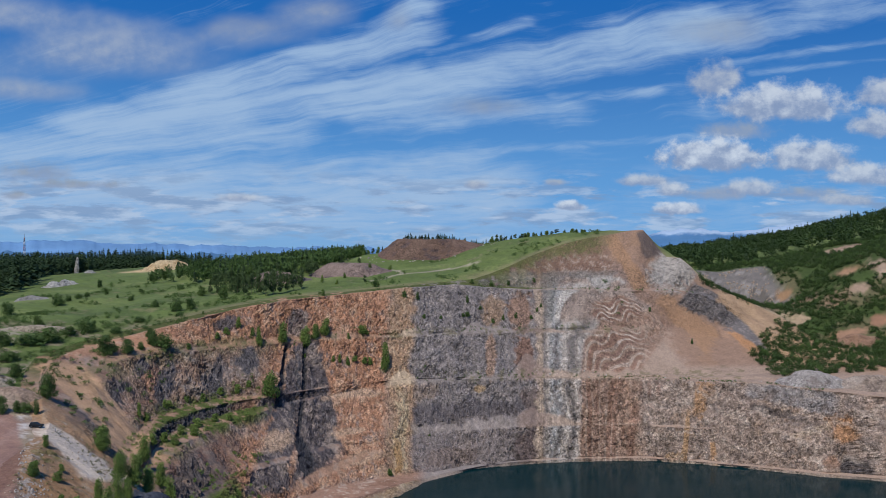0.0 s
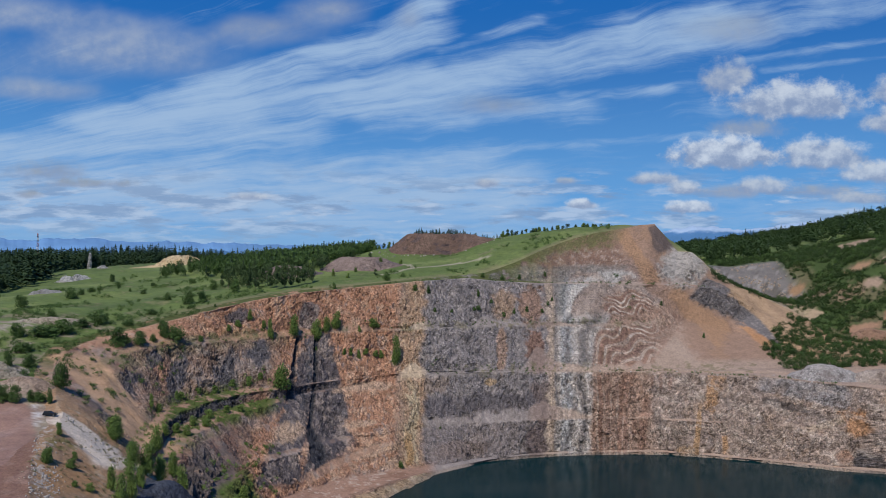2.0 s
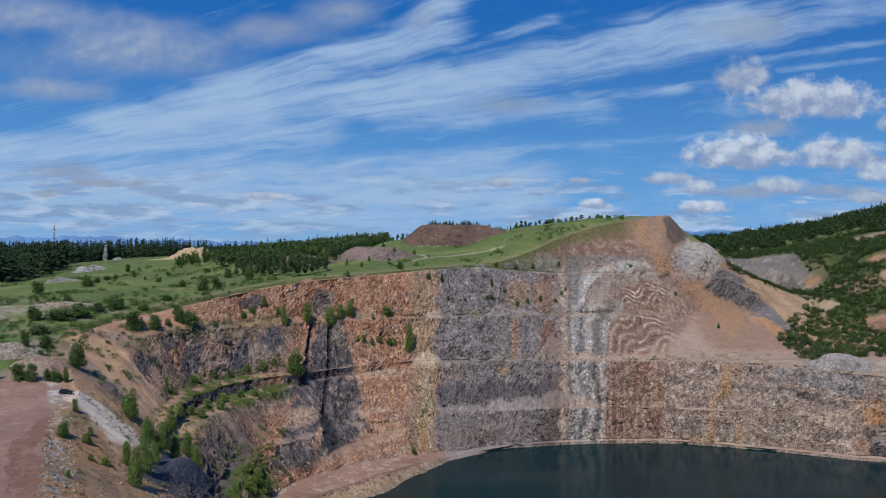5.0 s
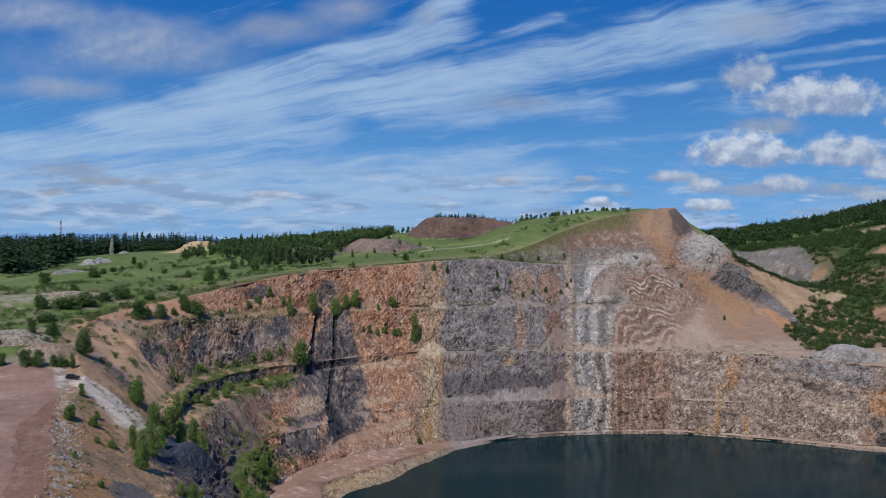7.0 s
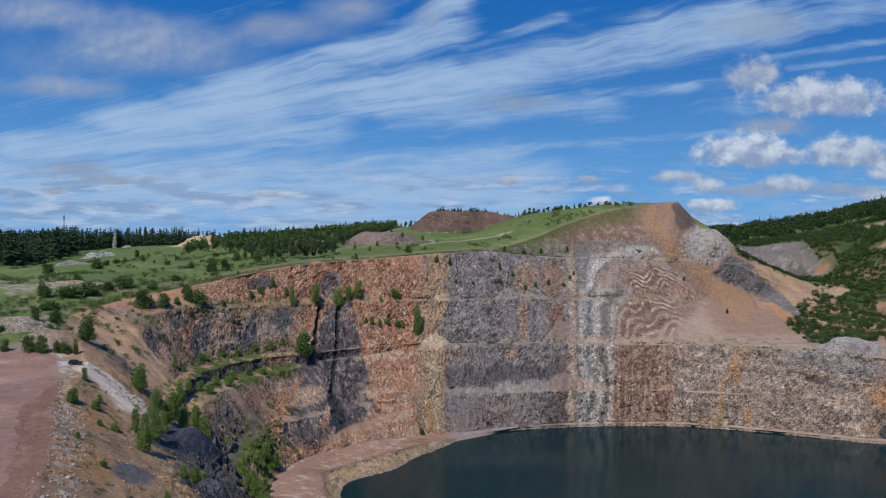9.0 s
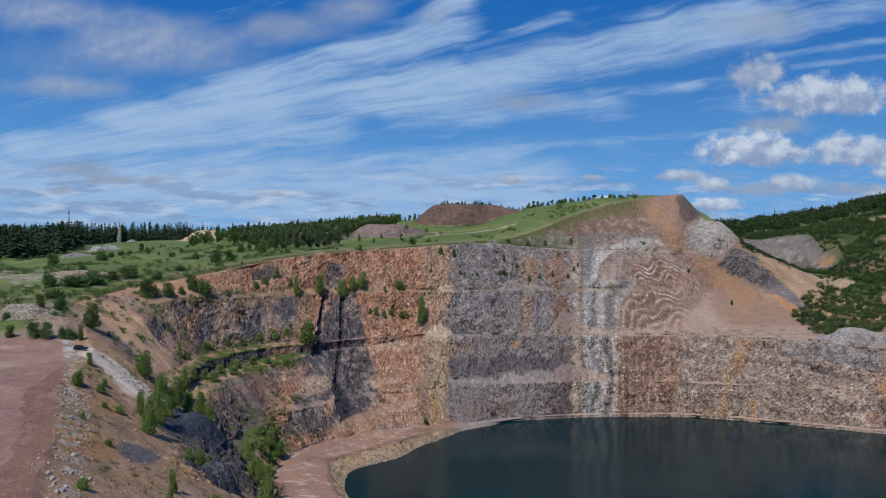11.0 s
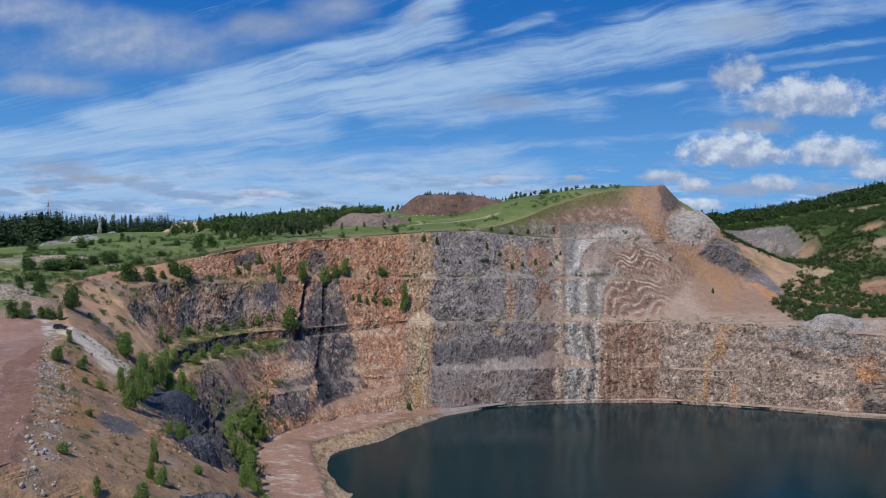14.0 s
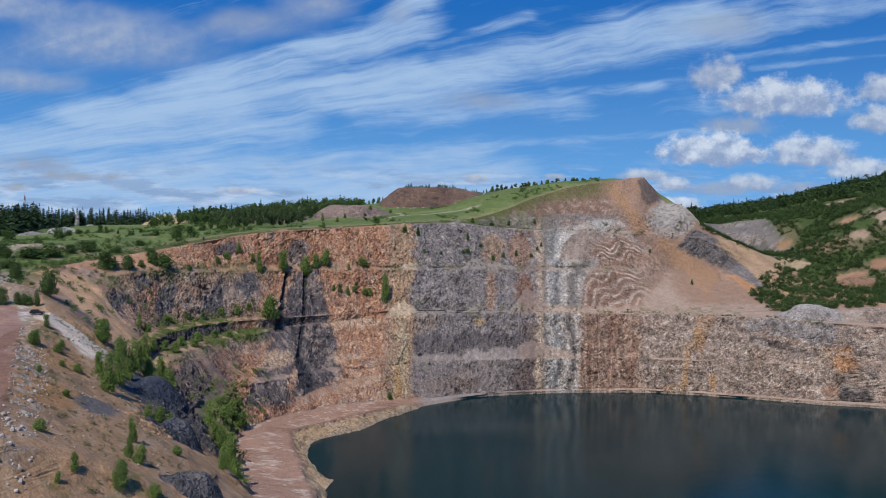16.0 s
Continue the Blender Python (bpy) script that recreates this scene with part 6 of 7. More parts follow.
wood("pasture_scrub", "low green scrub scattered over the rough pasture", dark_leaf, 31, scattered(rng, 1700, rough_pasture, (-150, 158), (60, 345)), 0.7, 3.0, low_shrub, 1.2)
retire(bushes + willows + spruces + pines + birches)


# ---------------------------------------------------------------- heaps, crags and stones
rubble = ground_material("loose rubble", 0.9, 0.6, 1.0)


def heap(name, label, category, cx, cy, rx, ry, high, flat, tones, seed, turn=0.0, rough=0.5, mat=None, rows=30, cols=110):
    """A tipped heap that settles onto the ground: flat is the share of its radius that stays level on top."""
    rng = np.random.default_rng(seed)
    a = np.linspace(0, 2 * math.pi, cols, endpoint=False)[None, :]
    f = np.linspace(0, 1, rows)[::-1][:, None]
    wob = 1 + 0.14 * fractal(np.cos(a) * 1.7 + seed, np.sin(a) * 1.7, a * 0, 3)
    lx, ly = np.cos(a) * f * rx * wob, np.sin(a) * f * ry * wob
    c, s = math.cos(radians(turn)), math.sin(radians(turn))
    x, y = cx + lx * c - ly * s, cy + lx * s + ly * c
    base = np.array([[at(x[i, j], y[i, j]) for j in range(cols)] for i in range(rows)])
    rise = (1 - smooth(f, flat, 1.0)) * 0.5 + 0.5 * np.clip((1 - f) / (1 - flat), 0, 1)
    n = fractal(x / 2.2, y / 2.2, x * 0 + seed, 4, 0.6)
    top = at(cx, cy) + high * S
    z = base + np.maximum(0, top - base) * np.clip(rise, 0, 1) + n * rough * np.clip(rise * 4, 0, 1) - 0.5 * (f > 0.97)
    p = np.stack((x * S, y * S, z), -1)
    n1, n2 = fractal(x / 5, y / 5, z / 9 + seed, 3), fractal(x / 1.4, y / 1.4, z / 3 + seed, 3)
    colour = np.empty(p.shape)
    colour[:] = tones[0]
    colour = mixed(colour, smooth(n1 + 0.3 * n2, 0.0, 0.45), tones[1])
    if len(tones) > 2:
        colour = mixed(colour, smooth(n2 - n1, 0.25, 0.6), tones[2])
    return tagged(grid_object(name, p, colour, mat or rubble, True, True), label, category)


mound = heap("spoil_mound", "flat-topped brown spoil mound on the grassy saddle", "spoil heap", -6, 338, 22, 13, 5.6, 0.58,
             [(0.150, 0.095, 0.072), (0.180, 0.118, 0.090), (0.100, 0.073, 0.072)], 3, rough=1.1)
heap("spoil_tip", "grey-purple heap of broken rock beside the grove", "spoil heap", -33, 297, 15, 9, 3.8, 0.45, [(0.205, 0.150, 0.130), (0.255, 0.190, 0.165), (0.150, 0.120, 0.115)], 5, rough=0.9)
heap("spoil_tip", "reddish grey heap of broken rock among the pines", "spoil heap", -56, 283, 12, 8, 3.4, 0.3, [(0.190, 0.145, 0.125), (0.240, 0.185, 0.165), (0.140, 0.112, 0.106)], 6, rough=1.0)
heap("sand_mound", "bare tan sand bank cut into the meadow's far end", "sand bank", -131, 402, 14, 8, 4.6, 0.3, [(0.440, 0.315, 0.170), (0.50, 0.385, 0.235)], 7, rough=1.6)
heap("sand_mound", "small pale sand bank at the edge of the woods", "sand bank", -124, 396, 7, 6, 2.4, 0.3, [(0.450, 0.335, 0.195), (0.50, 0.400, 0.26)], 8, rough=1.2)
heap("rubble_mound", "pale grey rubble heap on the quarry bench", "rubble heap", 107, 244.5, 10, 5.5, 3.6, 0.15, [(0.330, 0.300, 0.280), (0.40, 0.365, 0.345), (0.240, 0.205, 0.190)], 9, turn=-12, rough=1.3)
heap("rubble_mound", "low brown rubble ridge on the quarry bench", "rubble heap", 122, 240, 9, 5, 2.2, 0.2, [(0.300, 0.235, 0.190), (0.365, 0.300, 0.255), (0.20, 0.155, 0.13)], 10, turn=-10, rough=1.2)
heap("earth_mound", "reddish bare earth heap among green scrub", "earth heap", 137, 279, 7.5, 5, 3.0, 0.2, [(0.270, 0.160, 0.105), (0.310, 0.210, 0.145)], 11, rough=0.9)
heap("earth_mound", "red-brown bare earth heap beside the scrub", "earth heap", 158, 276, 8, 6, 3.4, 0.3, [(0.250, 0.135, 0.088), (0.290, 0.180, 0.120)], 12, rough=0.9)
heap("rubble_bank", "long low bank of pale tan rubble in the pasture", "rubble heap", -99, 206, 10, 2.6, 1.3, 0.4, [(0.300, 0.250, 0.190), (0.360, 0.310, 0.25), (0.22, 0.185, 0.135)], 13, turn=8, rough=1.0)
heap("rubble_bank", "grey and brown rubble bank in the meadow", "rubble heap", -131, 270, 6.5, 2.6, 1.0, 0.4, [(0.235, 0.225, 0.215), (0.330, 0.270, 0.215), (0.18, 0.17, 0.165)], 14, turn=5, rough=2.0)
heap("rock_outcrop", "long pale grey rock slab rising from the grass", "rock", -153, 337, 7, 3.5, 1.8, 0.2, [(0.330, 0.320, 0.305), (0.42, 0.405, 0.385), (0.20, 0.195, 0.19)], 15, turn=30, rough=3.2, mat=rock)
heap("rock_outcrop", "small grey outcrop beside the rock pillar", "rock", -167, 398, 3, 2, 1.2, 0.3, [(0.300, 0.290, 0.275), (0.40, 0.385, 0.365)], 16, rough=1.2, mat=rock)
heap("slate_tip", "smooth blue-black slate tip on the pit slope", "spoil heap", -48.0, 139.5, 4.8, 7.5, 2.6, 0.1, [(0.050, 0.056, 0.074), (0.068, 0.074, 0.092), (0.04, 0.043, 0.055)], 17, turn=-18, rough=0.3)
heap("slate_crag", "jagged blue-black slate crag at the foot of the tan slope", "rock", -36.6, 116, 3.4, 5.0, 1.9, 0.35, [(0.060, 0.063, 0.075), (0.105, 0.105, 0.118), (0.042, 0.044, 0.052)], 21, turn=-20, rough=2.6, mat=rock)
heap("slate_crag", "dark broken slate outcrop low on the pit slope", "rock", -27, 91.5, 3.2, 4.2, 1.5, 0.35, [(0.066, 0.066, 0.076), (0.125, 0.115, 0.115), (0.045, 0.046, 0.054)], 22, turn=-15, rough=2.4, mat=rock)
heap("rubble_bank", "pale stony hump at the head of the tan slope", "rubble heap", -90, 163, 7, 4.5, 1.8, 0.2, [(0.270, 0.230, 0.175), (0.330, 0.285, 0.23), (0.20, 0.16, 0.115)], 18, turn=20, rough=1.2)
heap("earth_mound", "low bare earth hump among the bushes", "earth heap", -81, 158, 5.5, 4, 1.6, 0.2, [(0.300, 0.215, 0.160), (0.345, 0.270, 0.21)], 19, rough=0.9)


def crag(name, label, cx, cy, wide, high, tones, seed, lean=(0.0, 0.0)):
    """A standing rock: an upright lump with ledges and cracks."""
    cols, rows = 40, 26
    a = np.linspace(0, 2 * math.pi, cols, endpoint=False)[None, :]
    t = np.linspace(0, 1, rows)[:, None]
    r = wide * (1.0 - 0.35 * t) * np.sqrt(np.clip(1.0 - t ** 6, 0, 1)) * (1 + 0.10 * np.sin(t * 19 + seed))
    x, y = np.cos(a) * r, np.sin(a) * r * 0.75
    k = fractal(x / wide * 1.2 + seed, y / wide * 1.2, t * high / wide + 0 * a, 4, 0.6, True)
    x, y = x * (1 + 0.35 * k) + lean[0] * t, y * (1 + 0.35 * k) + lean[1] * t
    z = (t * high - 1.0) + 0 * a + 0.3 * k
    p = np.stack((cx * S + x, cy * S + y, at(cx, cy) + z), -1)
    n = fractal(x / 1.5, y / 1.5, z / 1.5 + seed, 3)
    colour = np.empty(p.shape)
    colour[:] = tones[0]
    colour = mixed(colour, smooth(n, 0.0, 0.4), tones[1])
    return tagged(grid_object(name, p, colour, rock, True, True), label, "rock")


crag("rock_pillar", "tall weathered grey rock pillar before the spruces", -176, 404, 2.1, 16.5, [(0.30, 0.285, 0.265), (0.42, 0.40, 0.375)], 2, (1.0, 0))


def stone_mesh(seed):
    """A broken stone about one metre across."""
    bm = bmesh.new()
    bmesh.ops.create_icosphere(bm, subdivisions=1, radius=0.5)
    rng = np.random.default_rng(seed)
    for v in bm.verts:
        v.co *= 0.75 + 0.5 * rng.random()
        v.co.z *= 0.7
    me = bpy.data.meshes.new("stone")
    bm.to_mesh(me)
    bm.free()
    return me


def stone_material(name, dark, light):
    m, k, bsdf = material(name)
    tone = k.math("ADD", k.add("ShaderNodeObjectInfo").outputs["Random"], k.math("MULTIPLY", k.noise(place(k), 3.0, 4.0), 0.5))
    k.put(k.mix(k.math("MULTIPLY", tone, 0.7, clamp=True), dark, light), bsdf.inputs["Base Color"])
    bsdf.inputs["Roughness"].default_value = 0.9
    return m


pale_stone = stone_material("pale limestone", (0.15, 0.128, 0.112), (0.42, 0.385, 0.355))
brown_stone = stone_material("brown stone", (0.16, 0.11, 0.08), (0.40, 0.31, 0.23))
PALE_STONES = [stone_mesh(200 + i) for i in range(4)]
BROWN_STONES = [stone_mesh(220 + i) for i in range(4)]
for me in PALE_STONES:
    me.materials.append(pale_stone)
for me in BROWN_STONES:
    me.materials.append(brown_stone)


def stones(places, meshes, low, high, label, group, seed):
    rng = np.random.default_rng(seed)
    for x, y in places:
        ob = new("stone", meshes[int(rng.integers(len(meshes)))])
        size = rng.uniform(low, high) ** 1.3
        ob.matrix_basis = Matrix.LocRotScale((x * S, y * S, at(x, y) + size * 0.12), Euler(rng.uniform(-3, 3, 3)), (size, size * rng.uniform(0.6, 1.2), size))
        tagged(ob, label, "stone", group)


def stone_litter(places, mat, low, high, label, seed):
    """Many small stones joined into one sheet."""
    rng = np.random.default_rng(seed)
    shapes = []
    for i in range(4):
        me = stone_mesh(260 + i)
        shapes.append((np.array([v.co[:] for v in me.vertices]), np.array([p.vertices[:] for p in me.polygons])))
        bpy.data.meshes.remove(me)
    verts, faces, base = [], [], 0
    for x, y in places:
        v, f = shapes[int(rng.integers(4))]
        size = rng.uniform(low, high) ** 1.3
        turn = np.array(Euler(rng.uniform(-3, 3, 3)).to_matrix())
        verts.append(v @ turn.T * size + np.array((x * S, y * S, at(x, y) + size * 0.12)))
        faces.append(f + base)
        base += len(v)
    me = bpy.data.meshes.new("stone_litter")
    me.from_pydata(np.concatenate(verts).tolist(), [], np.concatenate(faces).tolist())
    me.materials.append(mat)
    return tagged(new("stone_litter", me), label, "stones", kind="stuff")


def verge(x, y):
    o = off_road(x, y)
    return (o > 4.4) & (o < 8.4) & (x > np.interp(y, (40, 68, 108, 146), (-30, -41, -60, -79))) & (y > 66) & (y < 132) & (fractal(x / 2.5, y / 2.5, x * 0, 3) > -0.05)


def tan_slope(x, y):
    d = np.stack((x, y), -1) - CENTRE
    b = np.degrees(np.arctan2(d[..., 0], d[..., 1]))
    r = np.hypot(d[..., 0], d[..., 1])
    return (b > -136) & (b < -84) & (r > crest1(b)[0]) & (r < rim(b)[0] + 1)


stones(scattered(rng, 130, verge, (-72, 66), (-36, 132)), PALE_STONES, 0.25, 1.25, "broken pale limestone block beside the haul road", "stones beside the road", 41)
stones(scattered(rng, 60, tan_slope, (-64, 70), (-20, 150)), BROWN_STONES, 0.3, 0.9, "loose brown stone on the tan pit slope", "stones on the slope", 42)


stone_litter(scattered(rng, 420, verge, (-72, 66), (-36, 132)), pale_stone, 0.15, 0.75, "pale limestone rubble strewn along the haul road", 46)
stone_litter(scattered(rng, 380, tan_slope, (-64, 70), (-20, 150)), brown_stone, 0.2, 0.8, "small brown stones littering the tan slope", 47)


def mound_foot(x, y):
    r = np.hypot((x + 6) / 23, (y - 338) / 15)
    return (r > 0.93) & (r < 1.25) & (y < 340)


stones(scattered(rng, 34, mound_foot, (-34, 318), (22, 345)), PALE_STONES, 0.7, 1.6, "pale boulder at the foot of the spoil mound", "boulders round the mound", 43)


def bench_edge(x, y):
    d = np.stack((x, y), -1) - CENTRE
    b = np.degrees(np.arctan2(d[..., 0], d[..., 1]))
    r = np.hypot(d[..., 0], d[..., 1])
    return (b > 4) & (b < 42) & (r > crest2(b)[0] - 0.2) & (r < crest2(b)[0] + 3.5)


stones(scattered(rng, 50, bench_edge, (20, 225), (125, 265)), PALE_STONES, 0.5, 1.5, "pale block lying on the bench above the lake", "blocks on the bench", 44)


def far_cut(x, y):
    return (x > 94) & (x < 134) & (y > 336 - (x - 105) * 0.4) & (y < 351) & (fractal(x / 4, y / 4, x * 0, 2) > -0.1)


stone_litter(scattered(rng, 260, far_cut, (92, 322), (136, 352)), brown_stone, 0.6, 1.7, "grey blocks of broken rock on the far cutting", 45)


# ---------------------------------------------------------------- pines on the mound, far hills, masts, car
def mound_pines():
    models = [spruce(300 + i, needle, "pine_tree", "", 260, 0.5) for i in range(3)]
    gen = np.random.default_rng(5)
    hull = [o for o in bpy.data.objects if o.name == "spoil_mound"][0]
    tree = BVHTree.FromPolygons([v.co[:] for v in hull.data.vertices], [p.vertices[:] for p in hull.data.polygons])
    for i in range(52):
        x = -16.5 + 29.5 * (i + gen.uniform(-0.9, 0.9)) / 51
        y = 344 + gen.uniform(-2.5, 2.0)
        hit = tree.ray_cast(Vector((x * S, y * S, 900)), Vector((0, 0, -1)))[0]
        z = hit.z if hit is not None else at(x, y)
        h, w = gen.uniform(2.6, 5.8), gen.uniform(3.2, 5.6)
        ob = copy_thing(models[i % 3], pose(x * S, y * S, z - 0.2, 0, 0, gen.uniform(0, 360)))
        ob.scale = (w, w, h)
        tagged(ob, "small dark pine on top of the spoil mound", group="pines on the mound")
    retire(models)


mound_pines()


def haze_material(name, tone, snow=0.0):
    """Far slopes, with the blue haze of the air put into their colour."""
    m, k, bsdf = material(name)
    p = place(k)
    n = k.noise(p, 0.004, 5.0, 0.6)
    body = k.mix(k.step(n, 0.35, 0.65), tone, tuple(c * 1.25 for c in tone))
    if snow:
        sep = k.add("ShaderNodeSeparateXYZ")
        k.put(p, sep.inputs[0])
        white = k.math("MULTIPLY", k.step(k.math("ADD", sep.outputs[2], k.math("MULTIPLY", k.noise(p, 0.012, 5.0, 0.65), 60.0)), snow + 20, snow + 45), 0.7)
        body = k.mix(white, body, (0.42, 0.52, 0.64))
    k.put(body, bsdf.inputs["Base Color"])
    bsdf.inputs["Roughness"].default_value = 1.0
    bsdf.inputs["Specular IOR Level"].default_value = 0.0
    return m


def far_ridge(name, label, dist, lo, hi, crest, mat, seed):
    """A long ridge on a bearing from lo to hi degrees; crest gives its height over the lake in plan units."""
    b = np.radians(np.arange(lo, hi, 0.08))[None, :]
    prof = np.array([0.0, 0.35, 0.7, 0.92, 1.0, 0.8, 0.3])[:, None]
    depth = np.array([0.90, 0.93, 0.96, 0.985, 1.0, 1.03, 1.07])[:, None]
    top = np.interp(np.degrees(b[0]), [c[0] for c in crest], [c[1] for c in crest])[None, :]
    top = top + 6 * fractal(b * 40 + seed, b * 0, b * 0, 5, 0.55)
    r = dist * depth
    z = 18 + (top - 18) * prof * (1 + 0.06 * fractal(b * 90, depth * 40 + 0 * b, b * 0, 3))
    p = np.stack((np.sin(b) * r * S, np.cos(b) * r * S, z * S), -1)
    return tagged(grid_object(name, p, None, mat), label, "hills", kind="structure")


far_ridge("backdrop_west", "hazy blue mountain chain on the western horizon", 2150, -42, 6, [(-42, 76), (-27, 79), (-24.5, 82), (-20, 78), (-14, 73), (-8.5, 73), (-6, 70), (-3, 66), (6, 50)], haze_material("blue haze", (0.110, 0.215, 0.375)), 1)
far_ridge("backdrop_low", "hazy dark blue wooded hills before the western mountains", 1500, -42, 4, [(-42, 52), (-30, 54), (-20, 56), (-14, 55), (-9, 60), (-6, 61), (-3, 55), (4, 48)], haze_material("hazed woods", (0.060, 0.130, 0.225)), 2)
far_ridge("backdrop_east", "far mountain, hazy blue, with streaks of snow", 2200, 9, 34, [(9, 85), (12.5, 103), (14.5, 112), (16, 122), (17.5, 117), (20, 120), (23, 130), (28, 120), (34, 90)], haze_material("blue mountain", (0.065, 0.150, 0.280), 216.0), 3)


def painted(name, tone, rough=0.5, metal=0.0):
    m, k, bsdf = material(name)
    n = k.noise(place(k), 4.0, 4.0)
    k.put(k.mix(n, tuple(c * 0.8 for c in tone), tuple(min(1, c * 1.15) for c in tone)), bsdf.inputs["Base Color"])
    bsdf.inputs["Roughness"].default_value, bsdf.inputs["Metallic"].default_value = rough, metal
    return m


red_paint, white_paint, steel = painted("red mast paint", (0.26, 0.10, 0.085)), painted("white mast paint", (0.42, 0.43, 0.45)), painted("galvanised steel", (0.22, 0.23, 0.25), 0.5, 0.4)


def mast(x, y, high, base):
    """A lattice radio mast in red and white lengths."""
    root = new("radio_mast")
    root.location = (x * S, y * S, at(x, y))
    n = 8
    for i in range(n):
        bm = bmesh.new()
        z0, z1 = high * i / n, high * (i + 1) / n
        w0, w1 = base * (1 - 0.75 * i / n), base * (1 - 0.75 * (i + 1) / n)
        c0 = [(w0 * a, w0 * b, z0) for a, b in ((1, 1), (-1, 1), (-1, -1), (1, -1))]
        c1 = [(w1 * a, w1 * b, z1) for a, b in ((1, 1), (-1, 1), (-1, -1), (1, -1))]
        for j in range(4):
            tube(bm, c0[j], c1[j], 0.11, 0.11, 5)
            tube(bm, c0[j], c1[(j + 1) % 4], 0.05, 0.05, 4)
            tube(bm, c0[(j + 1) % 4], c1[j], 0.05, 0.05, 4)
            tube(bm, c1[j], c1[(j + 1) % 4], 0.05, 0.05, 4)
        part("mast_section", bm, red_paint if i % 2 else white_paint, root)
    bm = bmesh.new()
    tube(bm, (0, 0, high), (0, 0, high + 4), 0.12, 0.05, 6)
    part("antenna", bm, steel, root)
    return tagged(root, "slender red and white lattice radio mast behind the forest", "mast")


mast(-225, 452, 40.0, 1.6)


def pylon(x, y, high, turn):
    root = new("power_pylon")
    root.matrix_basis = pose(x * S, y * S, at(x, y), 0, 0, turn)
    bm = bmesh.new()
    for a, b in ((1, 1), (-1, 1), (-1, -1), (1, -1)):
        tube(bm, (2.2 * a, 2.2 * b, 0), (0.5 * a, 0.5 * b, high), 0.16, 0.10, 5)
    for i in range(8):
        z0, z1 = high * i / 8, high * (i + 1) / 8
        w0, w1 = 2.2 - 1.7 * i / 8, 2.2 - 1.7 * (i + 1) / 8
        for s in (1, -1):
            tube(bm, (-w0, s * w0, z0), (w1, s * w1, z1), 0.08, 0.08, 4)
            tube(bm, (s * w0, w0, z0), (s * w1, -w1, z1), 0.08, 0.08, 4)
    part("lattice_tower", bm, steel, root)
    for z, w in ((high * 0.78, 5.0), (high * 0.9, 4.0)):
        bm = bmesh.new()
        tube(bm, (-w, 0, z), (w, 0, z), 0.12, 0.12, 5)
        tube(bm, (-w, 0, z), (0, 0, z + 1.6), 0.08, 0.08, 4)
        tube(bm, (w, 0, z), (0, 0, z + 1.6), 0.08, 0.08, 4)
        part("cross_arm", bm, steel, root)
    return tagged(root, "grey steel lattice power pylon above the forest", "pylon")


pylon(-255, 452, 27.0, 30)

glass_dark = painted("dark car glass", (0.02, 0.022, 0.025), 0.1)
car_paint = painted("dark car paint", (0.018, 0.019, 0.022), 0.25)
tyre_mat = painted("tyre rubber", (0.012, 0.012, 0.012), 0.8)
rim_mat = painted("wheel alloy", (0.35, 0.35, 0.36), 0.35, 0.8)
lamp_glass = painted("lamp glass", (0.55, 0.55, 0.52), 0.2)


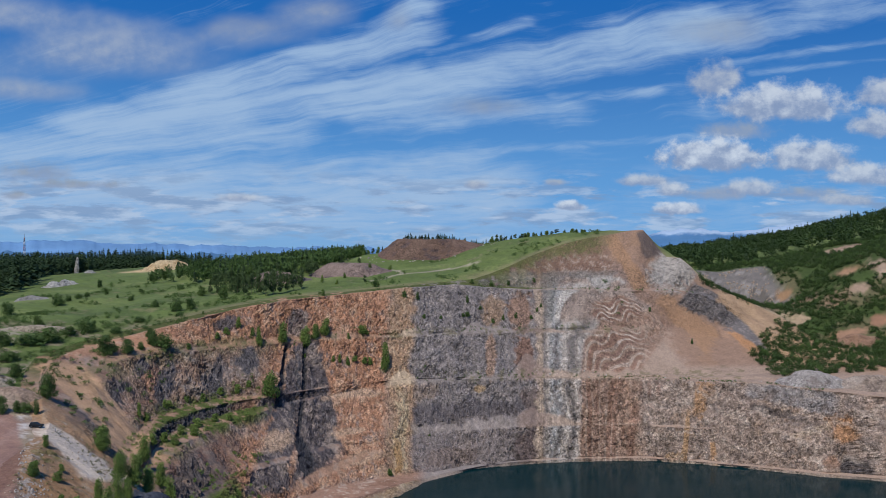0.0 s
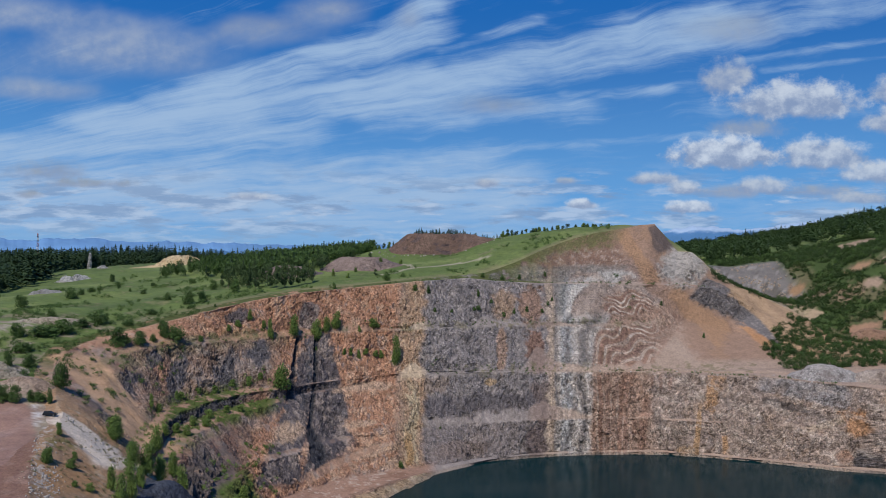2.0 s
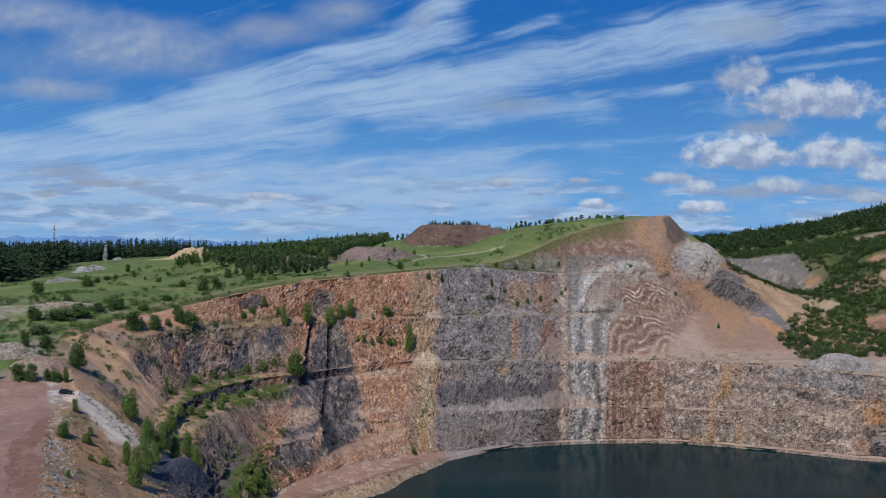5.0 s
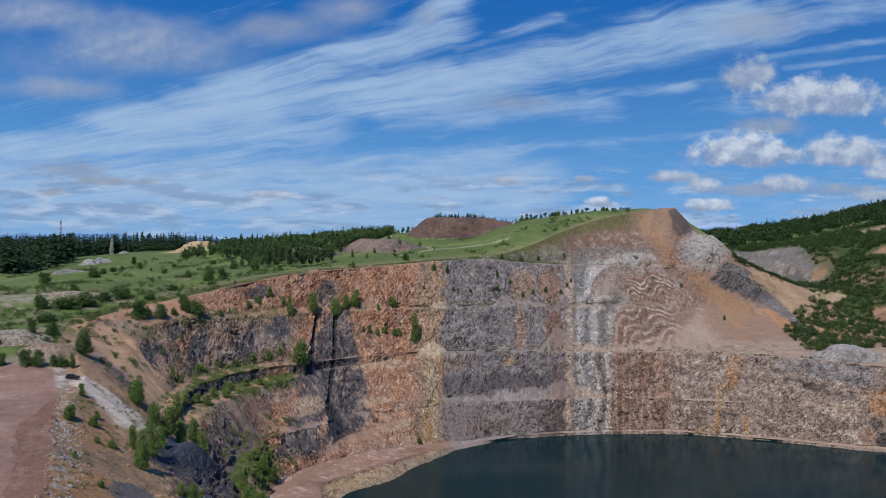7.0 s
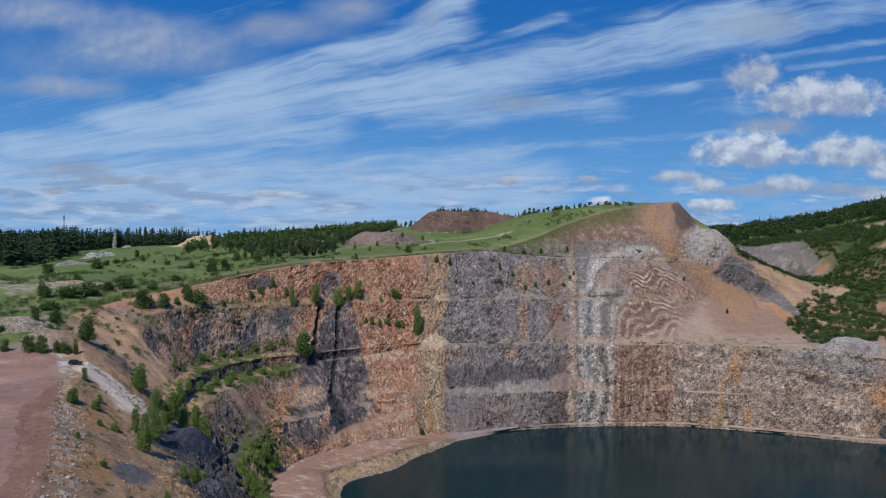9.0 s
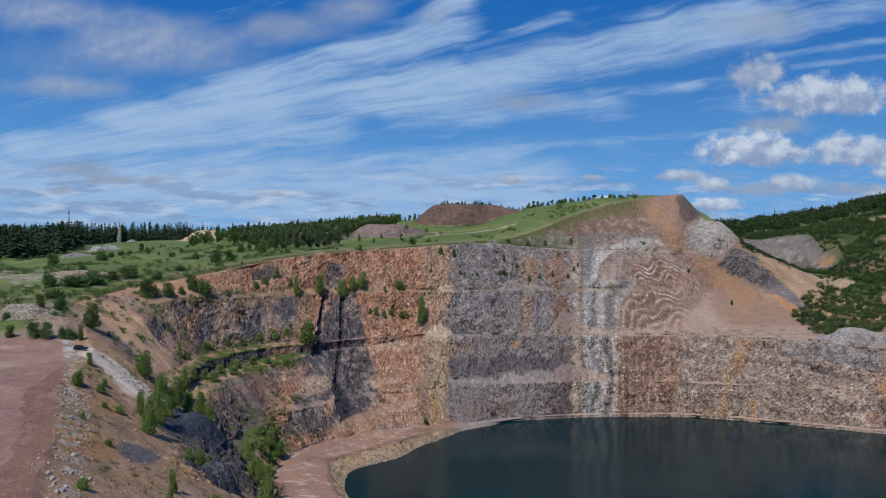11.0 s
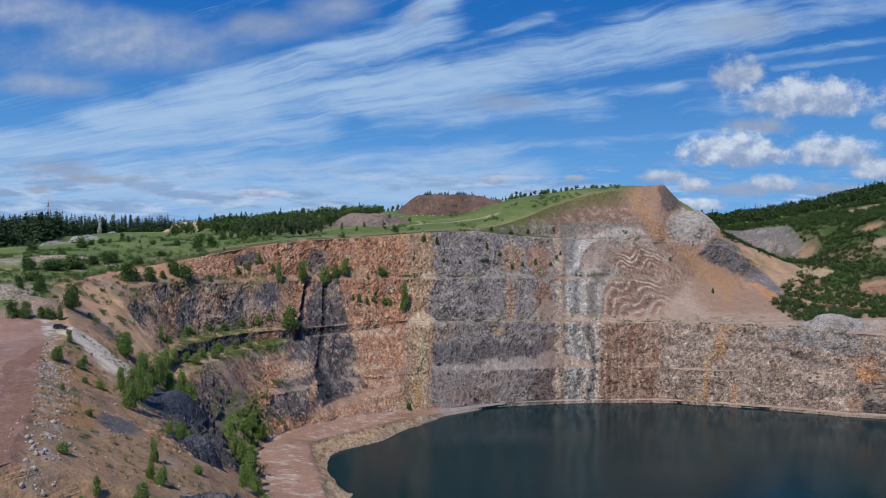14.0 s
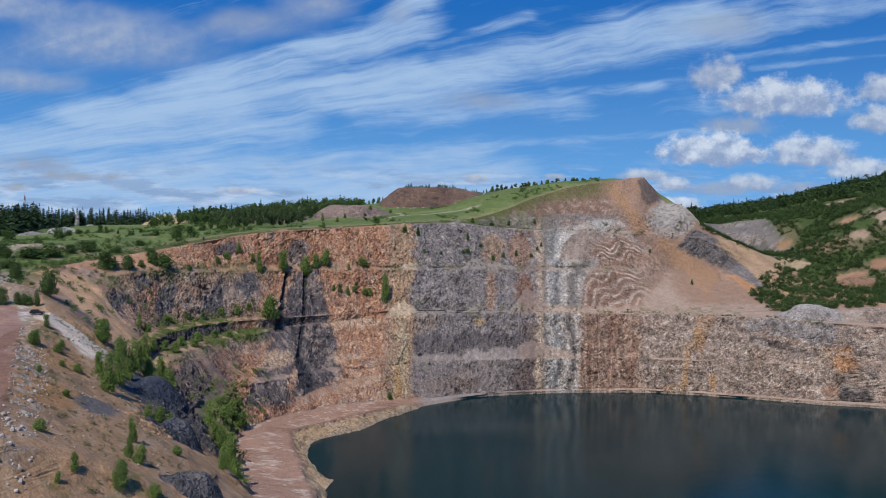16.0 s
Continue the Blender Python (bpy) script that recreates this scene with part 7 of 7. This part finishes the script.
def car(x, y, turn):
    """A dark off-road car, 4.6 m long."""
    root = new("parked_car")
    root.matrix_basis = pose(x * S, y * S, at(x, y) + 0.05, 0, 0, turn)
    bm = bmesh.new()
    outline = [(-2.3, 0.45), (-2.28, 0.95), (-1.95, 1.05), (1.0, 1.08), (2.15, 0.95), (2.3, 0.75), (2.28, 0.42)]
    left = [bm.verts.new((px, -0.92, pz)) for px, pz in outline]
    right = [bm.verts.new((px, 0.92, pz)) for px, pz in outline]
    for i in range(len(outline)):
        j = (i + 1) % len(outline)
        bm.faces.new((left[i], left[j], right[j], right[i]))
    bm.faces.new(left[::-1])
    bm.faces.new(right)
    bmesh.ops.bevel(bm, geom=bm.edges[:], offset=0.06, segments=2, affect="EDGES")
    part("body", bm, car_paint, root, smoothed=False)
    bm = bmesh.new()
    a = [bm.verts.new(v) for v in ((-2.1, -0.84, 1.04), (0.95, -0.84, 1.06), (0.95, 0.84, 1.06), (-2.1, 0.84, 1.04))]
    b = [bm.verts.new(v) for v in ((-1.85, -0.70, 1.62), (0.20, -0.70, 1.66), (0.20, 0.70, 1.66), (-1.85, 0.70, 1.62))]
    for i in range(4):
        bm.faces.new((a[i], a[(i + 1) % 4], b[(i + 1) % 4], b[i]))
    bm.faces.new(a[::-1])
    bm.faces.new(b)
    part("cabin_glass", bm, glass_dark, root, "dark window glass", False)
    bm = bmesh.new()
    box(bm, (-1.88, -0.72, 1.63), (0.24, 0.72, 1.70))
    bmesh.ops.bevel(bm, geom=bm.edges[:], offset=0.03, segments=1, affect="EDGES")
    part("roof", bm, car_paint, root, smoothed=False)
    for sx in (-1.42, 1.42):
        for sy in (-0.84, 0.84):
            wheel = part("wheel", wheel_ring(0.36, 0.23), tyre_mat, root)
            wheel.location = (sx, sy, 0.36)
            part("hub", wheel_ring(0.2, 0.25), rim_mat, wheel)
    for sy in (-0.66, 0.66):
        bm = bmesh.new()
        box(bm, (2.24, sy - 0.16, 0.72), (2.33, sy + 0.16, 0.86))
        part("headlight", bm, lamp_glass, root)
    return tagged(root, "dark off-road car parked at the end of the haul road", "car")


def wheel_ring(radius, width):
    bm = bmesh.new()
    bmesh.ops.create_cone(bm, cap_ends=True, segments=20, radius1=radius, radius2=radius, depth=width, matrix=Matrix.Rotation(math.pi / 2, 4, "X"))
    bmesh.ops.bevel(bm, geom=[e for e in bm.edges if len(e.link_faces) == 2 and e.calc_face_angle(0) > 1], offset=0.03, segments=1, affect="EDGES")
    return bm


car(-69.6, 144.5, 8)


# two small uprights of unclear kind, drawn as short grey posts
def stub(x, y, high):
    bm = bmesh.new()
    tube(bm, (0, 0, -0.3), (0.04, 0, high), 0.10, 0.08, 8)
    ob = part("marker_post", bm, steel)
    ob.location = (x * S, y * S, at(x, y))
    return tagged(ob, "short grey upright stub at the head of the gravel run", "post", "marker posts")


stub(-66.6, 145.0, 1.4)
stub(-65.8, 145.0, 1.3)
